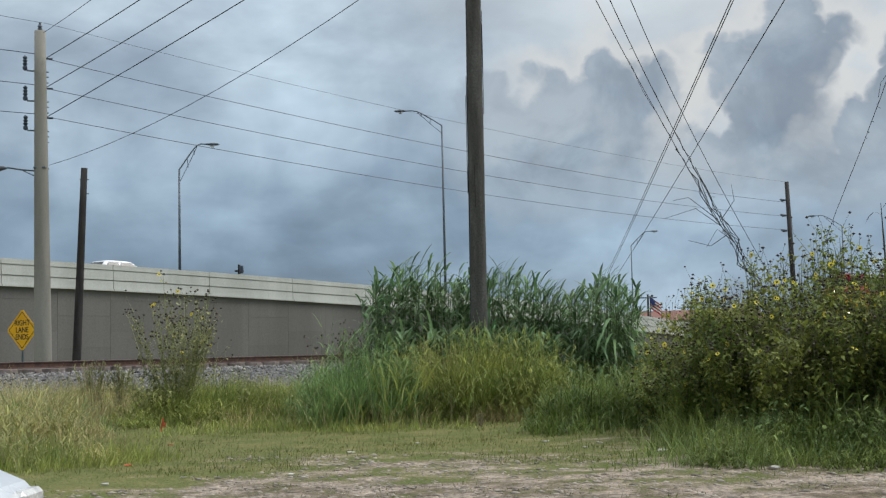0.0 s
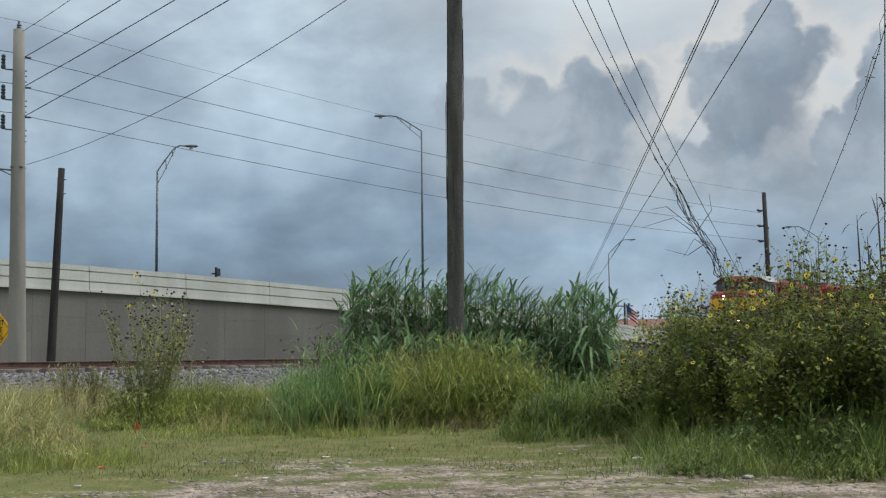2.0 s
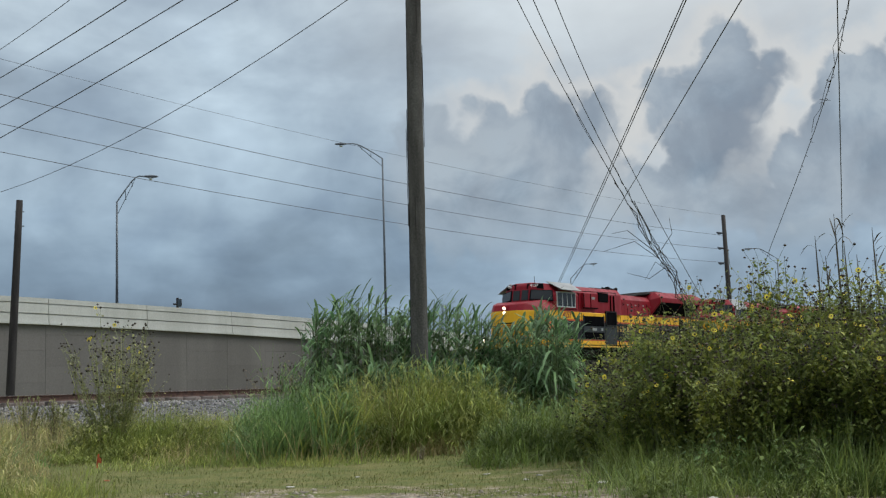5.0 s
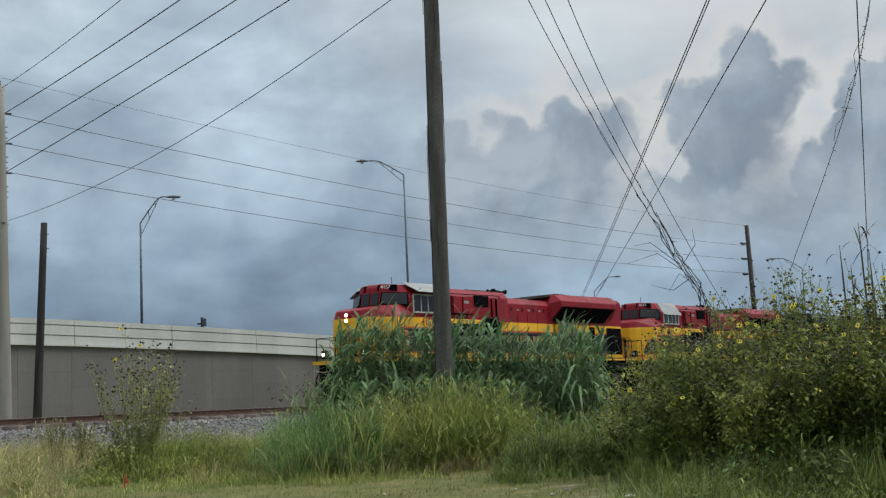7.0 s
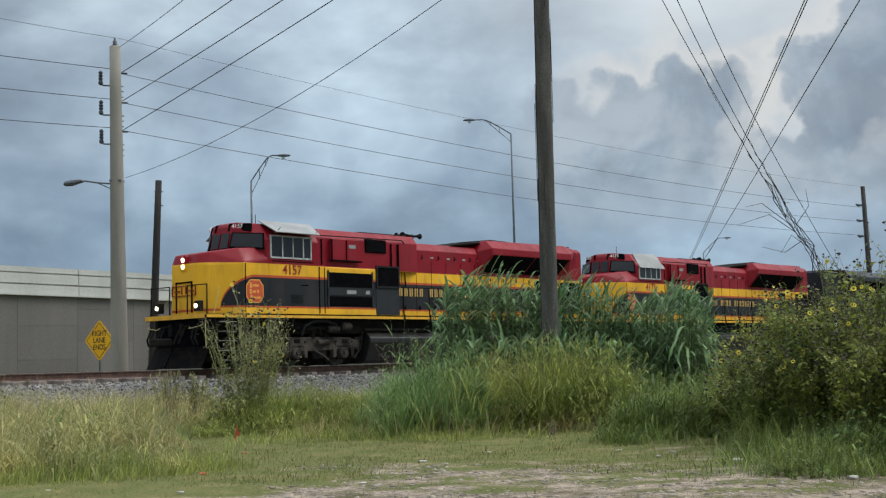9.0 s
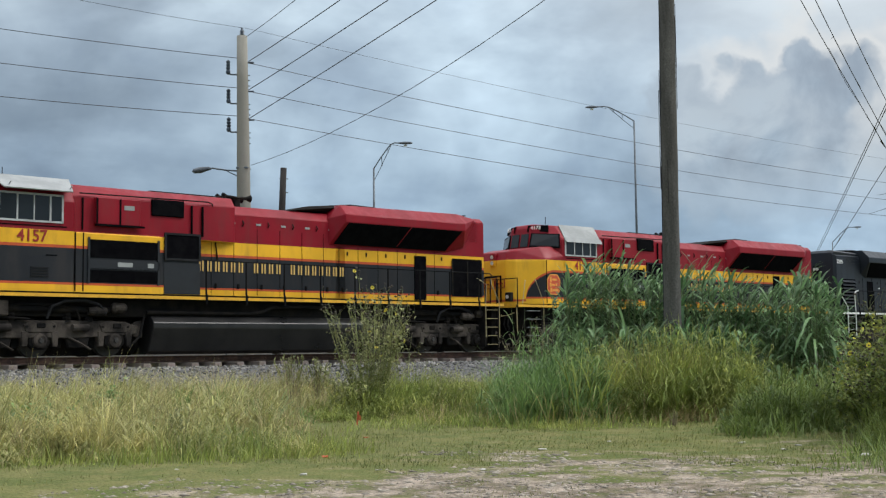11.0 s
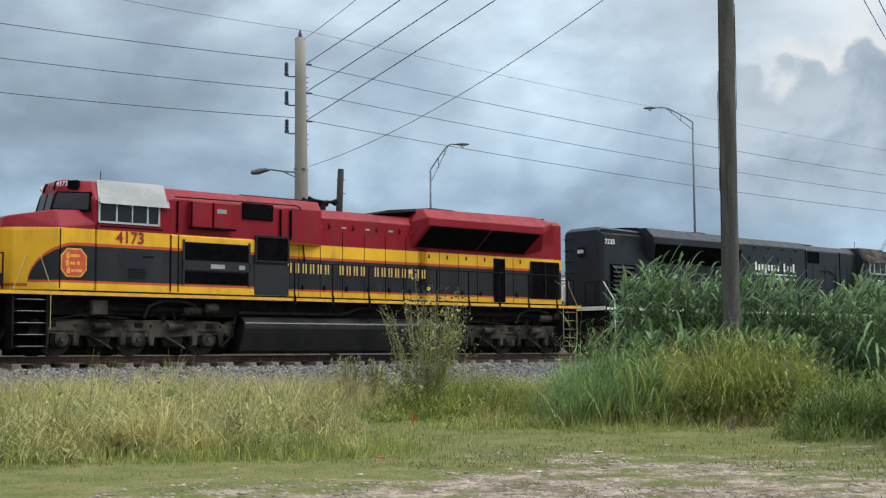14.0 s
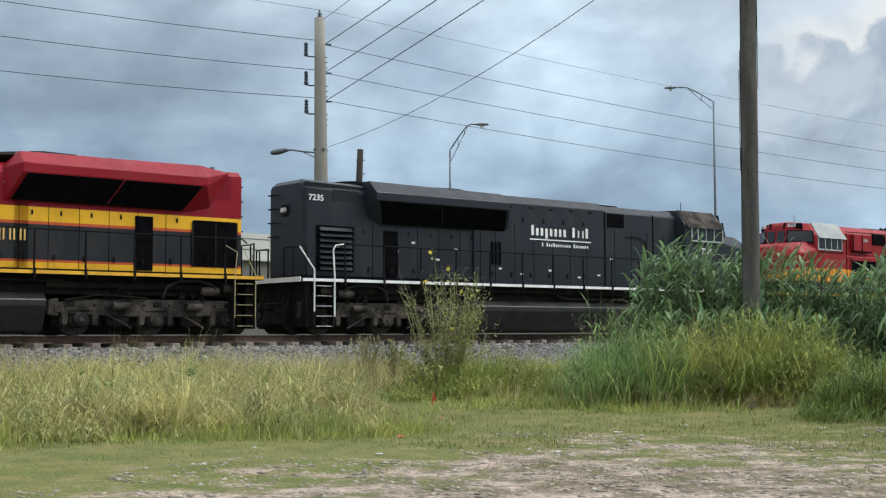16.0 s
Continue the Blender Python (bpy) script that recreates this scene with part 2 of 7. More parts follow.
SIGN_Y = material("sign_yellow", (0.86, 0.46, 0.015), (0.80, 0.42, 0.012), 1.5, 0.45, grain=0.04, bump=0.0)
SIGN_K = material("sign_black", (0.02, 0.02, 0.02), None, 2.0, 0.5, bump=0.0)
RUST = material("rusty_rail", (0.115, 0.062, 0.045), (0.07, 0.042, 0.034), 6.0, 0.85, 0.2)
RAIL_TOP = material("polished_rail", (0.48, 0.45, 0.43), (0.38, 0.35, 0.33), 8.0, 0.35, 0.8, bump=0.02)
TIE = material("concrete_tie", (0.25, 0.205, 0.18), (0.13, 0.10, 0.085), 2.0, 0.9, vary=0.18)
BALLAST = material("ballast_bed", (0.07, 0.07, 0.074), (0.13, 0.127, 0.125), 14.0, 0.95, bump=0.9, fine=22, grain=0.6)
STONE = material("ballast_stone", (0.125, 0.121, 0.114), (0.21, 0.20, 0.185), 3.0, 0.9, vary=0.97, fine=30)
PEBBLE = material("pebble", (0.30, 0.265, 0.215), (0.21, 0.18, 0.145), 4.0, 0.9, vary=0.45, fine=60)
LITTER = material("pale_litter", (0.52, 0.50, 0.46), (0.42, 0.40, 0.36), 5.0, 0.7)
ORANGE = material("orange_marker", (0.50, 0.10, 0.035), (0.38, 0.075, 0.028), 6.0, 0.6)


# ---- mesh helpers ----
def part(name, bm, mat, parent=None, label="", smooth=False):
    """Links a bmesh as one mesh object, under a thing or a part."""
    me = bpy.data.meshes.new(name)
    bm.to_mesh(me)
    bm.free()
    for m in (mat if isinstance(mat, (list, tuple)) else [mat]):
        me.materials.append(m)
    if smooth:
        me.shade_smooth()
    ob = new(name, me)
    if parent is not None:
        ob.parent = parent
    if label:
        ob["label"] = label
    return ob


def thing(name, label, category, m=None, group="", kind=""):
    ob = tagged(new(name), label, category, group, kind)
    if m is not None:
        ob.matrix_basis = m
    return ob


def hull(bm, pts, bevel=0.0):
    """A convex solid round the points."""
    vs = [bm.verts.new(q) for q in pts]
    r = bmesh.ops.convex_hull(bm, input=vs)
    junk = [v for v in vs if v.is_valid and not v.link_faces]
    bmesh.ops.delete(bm, geom=junk, context="VERTS")
    fresh = [v for v in vs if v.is_valid]
    edges = list({e for v in fresh for e in v.link_edges})
    bmesh.ops.dissolve_limit(bm, angle_limit=0.02, verts=fresh, edges=edges)
    if bevel:
        fresh = [v for v in fresh if v.is_valid]
        edges = list({e for v in fresh for e in v.link_edges})
        bmesh.ops.bevel(bm, geom=edges, offset=bevel, segments=1, affect="EDGES", clamp_overlap=True)
    return bm


def box(bm, x0, x1, y0, y1, z0, z1, bevel=0.0):
    return hull(bm, [(x, y, z) for x in (x0, x1) for y in (y0, y1) for z in (z0, z1)], bevel)


def both(bm, x0, x1, y0, y1, z0, z1, bevel=0.0):
    """The same box on both sides of a body."""
    box(bm, x0, x1, -y1, -y0, z0, z1, bevel)
    return box(bm, x0, x1, y0, y1, z0, z1, bevel)


def tube(bm, pts, radii, seg=8, cap=True):
    """A round bar through points."""
    pts = [Vector(q) for q in pts]
    if not hasattr(radii, "__len__"):
        radii = [radii] * len(pts)
    rings, side = [], None
    for i, q in enumerate(pts):
        d = (pts[min(i + 1, len(pts) - 1)] - pts[max(i - 1, 0)]).normalized()
        ref = side if side is not None else (Vector((0, 0, 1)) if abs(d.z) < 0.9 else Vector((1, 0, 0)))
        s1 = d.cross(ref).normalized()
        s2 = s1.cross(d)
        side = s2
        rings.append([bm.verts.new(q + (s1 * math.cos(a) + s2 * math.sin(a)) * radii[i]) for a in (2 * math.pi * j / seg for j in range(seg))])
    for r0, r1 in zip(rings, rings[1:]):
        for j in range(seg):
            bm.faces.new((r0[j], r0[(j + 1) % seg], r1[(j + 1) % seg], r1[j]))
    if cap:
        bm.faces.new(rings[0][::-1])
        bm.faces.new(rings[-1])
    return bm


def lettering(name, text, size, mat, parent, m, thick=0.006, stretch=1.0):
    """Raised writing with the built-in font, as a mesh."""
    cu = bpy.data.curves.new(name, "FONT")
    cu.body, cu.size, cu.align_x, cu.align_y, cu.extrude, cu.offset = text, size, "CENTER", "CENTER", thick, size * 0.012
    tmp = new("tmp", cu)
    me = bpy.data.meshes.new_from_object(tmp)
    bpy.data.objects.remove(tmp)
    bpy.data.curves.remove(cu)
    me.name = name
    me.transform(m @ Matrix.Diagonal((stretch, 1, 1, 1)))
    me.materials.clear()
    me.materials.append(mat)
    ob = new(name, me)
    ob.parent = parent
    return ob


def sag(a, b, drop, n=14):
    """Points of a hanging cable."""
    a, b = Vector(a), Vector(b)
    return [a.lerp(b, i / n) - Vector((0, 0, drop * 4 * (i / n) * (1 - i / n))) for i in range(n + 1)]


def mesh_stuff(name, verts, faces, mat, label="", category="", kind="stuff", parent=None, smooth=False):
    """One mesh from computed arrays of vertices and faces."""
    me = bpy.data.meshes.new(name)
    verts = np.asarray(verts, np.float32)
    faces = np.asarray(faces, np.int32)
    nv, nf, c = len(verts), len(faces), faces.shape[1]
    me.vertices.add(nv)
    me.vertices.foreach_set("co", verts.ravel())
    me.loops.add(nf * c)
    me.loops.foreach_set("vertex_index", faces.ravel())
    me.polygons.add(nf)
    me.polygons.foreach_set("loop_start", np.arange(0, nf * c, c, dtype=np.int32))
    me.polygons.foreach_set("loop_total", np.full(nf, c, np.int32))
    me.update(calc_edges=True)
    me.materials.append(mat)
    if smooth:
        me.shade_smooth()
    ob = new(name, me)
    ob.parent = parent
    if category:
        tagged(ob, label, category, "", kind)
    elif label:
        ob["label"] = label
    return ob


# ---- the lie of the land ----
RAIL_Z = 1.13
HEADING = 51.53
ALONG = Vector((math.cos(radians(HEADING)), math.sin(radians(HEADING)), 0))
NEAR = Vector((ALONG.y, -ALONG.x, 0))
TRACK_0 = Vector((-8.828, 39.946, 0))
WALL_0 = Vector((-20.3, 56.4, 0))


def track(s, lat=0.0, z=0.0):
    """A place along the track: metres along it, metres to its near side, height over the rail head."""
    return TRACK_0 + ALONG * s + NEAR * lat + Vector((0, 0, RAIL_Z + z))


def rise(x, y):
    """Height of the open ground."""
    far = (Vector((x, y, 0)) - TRACK_0).dot(NEAR)
    z = 0.30 * max(0.0, min(1.0, (14 - abs(far)) / 10)) if abs(far) < 14 else 0.0
    if y < 60 and abs(x) < 60:
        z += 0.06 * noise.noise((x * 0.25, y * 0.25, 0)) + 0.025 * noise.noise((x * 1.1, y * 1.1, 3))
    return z


def build_ground():
    def axis(lo, hi, step, far):
        near_part = list(np.arange(lo, hi + step, step))
        out, d = [], step
        v = hi
        while v < far:
            d *= 1.35
            v += d
            out.append(v)
        neg, d, v = [], step, lo
        while v > -far:
            d *= 1.35
            v -= d
            neg.append(v)
        return neg[::-1] + near_part + out
    xs, ys = axis(-24, 14, 0.45, 2500), axis(6, 34, 0.45, 2500)
    verts = [(x, y, rise(x, y)) for y in ys for x in xs]
    w = len(xs)
    faces = [(j * w + i, j * w + i + 1, (j + 1) * w + i + 1, (j + 1) * w + i) for j in range(len(ys) - 1) for i in range(w - 1)]
    mesh_stuff("ground", verts, faces, GROUND, "mown grass thinning out into pale gravel and dirt", "ground", "structure", smooth=True)


build_ground()


# ---- railway ----
def bed_at(s, lat=0.0, z=0.0):
    """A place on the track's bed; the wheels' treads stand this much above the locomotives' own zero."""
    return track(s, lat, z + 0.075)


def build_track():
    s0, s1 = -60.0, 160.0
    bed = thing("railway_track", "single railway track on concrete ties and grey ballast", "railway", kind="structure")
    bm = bmesh.new()
    prof = [(-4.4, -1.1), (-2.2, -0.40), (-1.5, -0.32), (1.5, -0.32), (2.2, -0.40), (4.4, -1.1), (4.4, -1.6), (-4.4, -1.6)]
    ends = []
    for s in np.arange(s0, s1 + 1, 2.0):
        ends.append([bm.verts.new(bed_at(s, a, b)) for a, b in prof])
    for r0, r1 in zip(ends, ends[1:]):
        for j in range(len(prof)):
            k = (j + 1) % len(prof)
            bm.faces.new((r0[j], r0[k], r1[k], r1[j]))
    part("ballast_bed", bm, BALLAST, bed, "grey crushed stone bed")
    for lat in (-0.75, 0.75):
        bm = bmesh.new()
        rp = [(-0.07, -0.185), (0.07, -0.185), (0.07, -0.17), (0.012, -0.15), (0.012, -0.05), (0.036, -0.036), (0.036, -0.006), (-0.036, -0.006),
              (-0.036, -0.036), (-0.012, -0.05), (-0.012, -0.15), (-0.07, -0.17)]
        a = [bm.verts.new(bed_at(s0, lat + u, v)) for u, v in rp]
        b = [bm.verts.new(bed_at(s1, lat + u, v)) for u, v in rp]
        for j in range(len(rp)):
            k = (j + 1) % len(rp)
            bm.faces.new((a[j], a[k], b[k], b[j]))
        rail = part("rail", bm, RUST, bed, "rusty steel rail")
        bm = bmesh.new()
        q = [bm.verts.new(bed_at(s, lat + u, v)) for s in (s0, s1) for u, v in ((-0.034, -0.004), (0.034, -0.004), (0.034, 0.0), (-0.034, 0.0))]
        for j in range(4):
            k = (j + 1) % 4
            bm.faces.new((q[j], q[k], q[4 + k], q[4 + j]))
        part("rail_head", bm, RAIL_TOP, rail, "worn bright running surface")
    return bed


TRACK = build_track()


def build_stones():
    """Loose ballast stones on the near shoulder, the nearest stretch densely."""
    rng = np.random.default_rng(4)
    n = 26000
    s = rng.uniform(-34, 30, n)
    lat = 1.25 + 3.1 * rng.random(n) ** 0.9
    z = np.where(lat < 2.2, -0.32 - (lat - 1.5).clip(0) * 0.115, -0.40 - (lat - 2.2) * 0.318)
    size = rng.uniform(0.022, 0.062, n)
    octa = np.array([(1, 0, 0), (0, 1, 0), (-1, 0, 0), (0, -1, 0), (0, 0, 0.8), (0, 0, -0.8)], float)
    tri = np.array([(0, 1, 4), (1, 2, 4), (2, 3, 4), (3, 0, 4), (1, 0, 5), (2, 1, 5), (3, 2, 5), (0, 3, 5)])
    c = np.array([tuple(TRACK_0 + Vector((0, 0, RAIL_Z + 0.075)))]) + s[:, None] * np.array([tuple(ALONG)]) + lat[:, None] * np.array([tuple(NEAR)])
    c[:, 2] += z
    v = octa[None] * size[:, None, None] * rng.uniform(0.6, 1.3, (n, 6, 3))
    a = rng.uniform(0, 6.28, n)
    ca, sa = np.cos(a)[:, None], np.sin(a)[:, None]
    v = np.stack([v[..., 0] * ca - v[..., 1] * sa, v[..., 0] * sa + v[..., 1] * ca, v[..., 2]], -1) + c[:, None]
    f = tri[None] + 6 * np.arange(n)[:, None, None]
    mesh_stuff("ballast_stones", v.reshape(-1, 3), f.reshape(-1, 3), STONE, "loose grey and pale crushed ballast stones", "gravel")
    # pebbles of the gravel in the foreground
    n = 15000
    dist = rng.uniform(9.5, 16.5, n)
    az = np.radians(rng.uniform(-24, 34, n))
    x, y = -np.sin(az) * dist, np.cos(az) * dist
    keep = np.array([noise.noise((px * 0.5, py * 0.9, 7)) + (14.2 + 0.9 * min(2.3 * (px + 3), 1) - py) * 0.14 > 0.05 for px, py in zip(x, y)])
    x, y = x[keep], y[keep]
    n = len(x)
    c = np.stack([x, y, np.array([rise(px, py) for px, py in zip(x, y)])], -1)
    v = octa[None] * (rng.random(n) ** 5 * 0.040 + 0.006)[:, None, None] * rng.uniform(0.6, 1.3, (n, 6, 3)) * (1.2, 1.2, 0.5) + c[:, None]
    f = tri[None] + 6 * np.arange(n)[:, None, None]
    mesh_stuff("pebbles", v.reshape(-1, 3), f.reshape(-1, 3), PEBBLE, "pale pebbles strewn over bare dirt", "gravel")


build_stones()


# ---- raised highway behind the track ----
def wall_top(k):
    """Height of the parapet's top, falling away from the near end."""
    if k < 0:
        return 5.9 - 0.0128 * max(k, -35)
    return 5.9 - 0.0128 * k - 0.000438 * k * k if k < 80 else 2.073 - 0.0829 * (k - 80) + 0.00135 * (min(k, 110.7) - 80) ** 2 + 0.0829 * max(0, k - 110.7)


def wall(k, out, z):
    """A place along the highway wall: metres along it, metres out of its face towards the track, height."""
    return WALL_0 + ALONG * k + NEAR * out + Vector((0, 0, z))


def strip(bm, ks, prof):
    """Sweeps a profile (out, height under the parapet's top or absolute) along the wall."""
    rings = [[bm.verts.new(wall(k, o, wall_top(k) + z if rel else z)) for o, z, rel in prof] for k in ks]
    for r0, r1 in zip(rings, rings[1:]):
        for j in range(len(prof)):
            i = (j + 1) % len(prof)
            bm.faces.new((r0[j], r0[i], r1[i], r1[j]))
    bm.faces.new(rings[0][::-1])
    bm.faces.new(rings[-1])


def build_highway():
    hw = thing("highway", "raised concrete highway with a retaining wall and pale parapet", "highway", kind="structure")
    ks = list(np.arange(-420, -60, 20.0)) + list(np.arange(-60, 120.1, 5.0)) + list(np.arange(140, 481, 20.0))
    bm = bmesh.new()
    strip(bm, ks, [(-0.30, -1.3, 1), (-0.3, -0.8, 0), (-0.06, -0.8, 0), (-0.06, -1.3, 1)])
    part("retaining_wall", bm, CONCRETE_WALL, hw, "grey concrete retaining wall")
    bm = bmesh.new()
    strip(bm, ks, [(-0.3, -1.0, 1), (-13, -1.0, 1), (-13, -1.6, 1), (-0.3, -1.6, 1)])
    part("road_deck", bm, ASPHALT, hw, "asphalt carriageway")
    bm = bmesh.new()
    strip(bm, ks, [(-13, 0.0, 1), (-13.4, 0.0, 1), (-13.4, -0.8, 0), (-13, -0.8, 0)])
    part("far_parapet", bm, CONCRETE_PALE, hw)
    # facing panels, laid in courses with open joints
    pw, ph = 3.0, 1.52
    meshes = {}
    rng = random.Random(3)
    for i in range(-10, 34):
        k = i * pw
        top = wall_top(k + pw / 2) - 1.28
        z = -0.5 - (0.76 if i % 2 else 0)
        while z < top - 0.1:
            h = min(ph, top - z)
            bm = bmesh.new()
            d = 0.008 * rng.random()
            a, b = k + 0.005, k + pw - 0.005
            t0, t1 = (wall_top(a) - 1.28, wall_top(b) - 1.28) if z + ph >= top else (z + ph, z + ph)
            pts = [wall(kk, o, zz) for kk, zt in ((a, t0), (b, t1)) for zz in (z + 0.008, zt) for o in (-0.1, 0.02 + d)]
            hull(bm, pts)
            part("wall_panel", bm, CONCRETE_WALL, hw)
            z += ph
    # parapet segments with a ledge and two grooves
    seg = 6.1
    for i in range(-9, 18):
        k = i * seg
        bm = bmesh.new()
        a, b = k + 0.02, k + seg - 0.02
        for z0, z1, o in ((-1.28, -1.18, 0.22), (-1.18, -0.80, 0.13), (-0.74, -0.30, 0.11), (-0.245, 0.0, 0.09)):
            hull(bm, [wall(kk, oo, wall_top(kk) + zz) for kk in (a, b) for zz in (z0, z1) for oo in (-0.3, o)])
        hull(bm, [wall(kk, oo, wall_top(kk) + zz) for kk in (a, b) for zz in (-1.2, -0.02) for oo in (-0.28, 0.0)])
        part("parapet", bm, CONCRETE_PALE, hw, "pale concrete parapet segment")


build_highway()


# ---- poles, lamps and the sign ----
def at_height(tan, dist):
    return 1.25 + tan * dist


def concrete_pole():
    d = 44.5
    base, top = bearing(17.98, d), bearing(18.17, d, at_height(0.256, d) - 0.1)
    base.z = -0.3
    ob = thing("utility_pole", "tall tapered grey concrete utility pole with bracketed insulators", "utility pole")
    bm = bmesh.new()
    tube(bm, [base.lerp(top, i / 8) for i in range(9)], [0.31 - 0.125 * i / 8 for i in range(9)], 20)
    part("pole", bm, CONCRETE_POLE, ob, smooth=True)
    side = Vector((-math.cos(radians(18)), -math.sin(radians(18)), 0))
    for i, tan in enumerate((0.2245, 0.201, 0.178)):
        z = at_height(tan, d)
        f = (z - base.z) / (top.z - base.z)
        c = base.lerp(top, f)
        bm = bmesh.new()
        tube(bm, [c + side * 0.15 + Vector((0, 0, -0.10)), c + side * 0.42 + Vector((0, 0, -0.10)), c + side * 0.50 + Vector((0, 0, 0.05))], 0.03, 8)
        br = part("bracket", bm, GALV, ob)
        bm = bmesh.new()
        tube(bm, [c + side * 0.50 + Vector((0, 0, h)) for h in (-0.1, -0.05, 0.03, 0.06, 0.14, 0.17, 0.25, 0.28, 0.36, 0.42)], [0.03, 0.08, 0.08, 0.05, 0.085, 0.05, 0.085, 0.05, 0.08, 0.03], 10)
        part("insulator", bm, INSULATOR, br, "stacked grey insulator")
        bm = bmesh.new()
        c2 = c + Vector((0, 0, 0.35))
        tube(bm, [c2 - side * 0.12, c2 - side * 0.40], 0.035, 8)
        part("clamp", bm, INSULATOR, ob)
        for h in (-0.12, -0.3, -0.5):
            bm = bmesh.new()
            tube(bm, [c - side * 0.15 + Vector((0, 0, h)), c - side * 0.27 + Vector((0, 0, h))], 0.02, 6)
            part("step_bolt", bm, GALV, ob)
    bm = bmesh.new()
    tube(bm, [top + Vector((0, 0, h)) for h in (0, 0.06, 0.07, 0.14, 0.15, 0.22, 0.3)], [0.05, 0.05, 0.09, 0.05, 0.09, 0.05, 0.03], 10)
    part("top_insulator", bm, INSULATOR, ob)
    # street light on a long arm
    z = at_height(0.1455, d)
    c = base.lerp(top, (z - base.z) / (top.z - base.z))
    bm = bmesh.new()
    tube(bm, [c + Vector((0, 0, -0.05)), c + side * 0.6 + Vector((0, 0, -0.02)), c + side * 1.1 + Vector((0, 0, 0.05))], 0.03, 8)
    tube(bm, [c + Vector((0, 0, -0.32)), c + side * 0.6 + Vector((0, 0, -0.04))], 0.018, 6)
    arm = part("lamp_arm", bm, GALV, ob)
    bm = bmesh.new()
    h = c + side * 1.1 + Vector((0, 0, 0.03))
    tube(bm, [h, h + side * 0.12 + Vector((0, 0, 0.0)), h + side * 0.4 + Vector((0, 0, -0.06)), h + side * 0.62 + Vector((0, 0, -0.10)), h + side * 0.68 + Vector((0, 0, -0.12))], [0.03, 0.07, 0.11, 0.085, 0.02], 12)
    part("lamp_head", bm, LAMP_HEAD, arm, "cobra-head street light")
    bm = bmesh.new()
    box(bm, -0.21, 0.21, -0.21, 0.21, -0.03, 0.03, 0.01)
    bm.transform(Matrix.Translation(c + Vector((0, 0, 0.05))))
    part("collar", bm, GALV, ob)


concrete_pole()


def wooden_post():
    d = 45.5
    ob = thing("dark_wooden_post", "short leaning black creosoted wooden post", "post")
    a, b = bearing(16.67, d, -0.3), bearing(16.28, d, at_height(0.1473, d))
    bm = bmesh.new()
    tube(bm, [a.lerp(b, i / 5) for i in range(6)], [0.165 - 0.05 * i / 5 for i in range(6)], 12)
    part("post", bm, WOOD_DARK, ob, smooth=True)
    for h in (0.4, 0.9):
        c = b - Vector((0, 0, h))
        bm = bmesh.new()
        tube(bm, [c - Vector((0.15, 0.05, 0)), c + Vector((0.15, 0.05, 0))], 0.02, 6)
        part("bolt", bm, GALV, ob)


wooden_post()


def near_pole():
    d = 24.5
    ob = thing("wooden_utility_pole", "weathered brown wooden utility pole rising out of the reeds", "utility pole")
    base, top = bearing(-1.31, d, -0.3), bearing(-1.53, d, 13.0)
    bm = bmesh.new()
    rng = random.Random(1)
    n = 26
    pts = [base.lerp(top, i / n) for i in range(n + 1)]
    tube(bm, pts, [0.175 - 0.035 * i / n + rng.uniform(-0.004, 0.004) for i in range(n + 1)], 22)
    part("pole", bm, WOOD_POLE, ob, smooth=True)
    bm = bmesh.new()
    for i in range(9):
        a = rng.uniform(2.6, 6.8)
        z = rng.uniform(2.0, 9)
        r = 0.172
        c = base.lerp(top, (z + 0.3) / 13.3)
        o = Vector((math.cos(a) * r, math.sin(a) * r, 0))
        tube(bm, [c + o, c + o + Vector((0, 0, rng.uniform(0.8, 2.4)))], 0.006, 4)
    part("drying_cracks", bm, WOOD_DARK, ob, "dark drying cracks")["kind"] = "stuff"
    bm = bmesh.new()
    tube(bm, [base.lerp(top, 0.02 + 0.96 * i / 8) + Vector((-0.165 + 0.03 * i / 8, -0.05, 0)) for i in range(9)], 0.012, 6)
    part("ground_wire", bm, WIRE, ob)


near_pole()


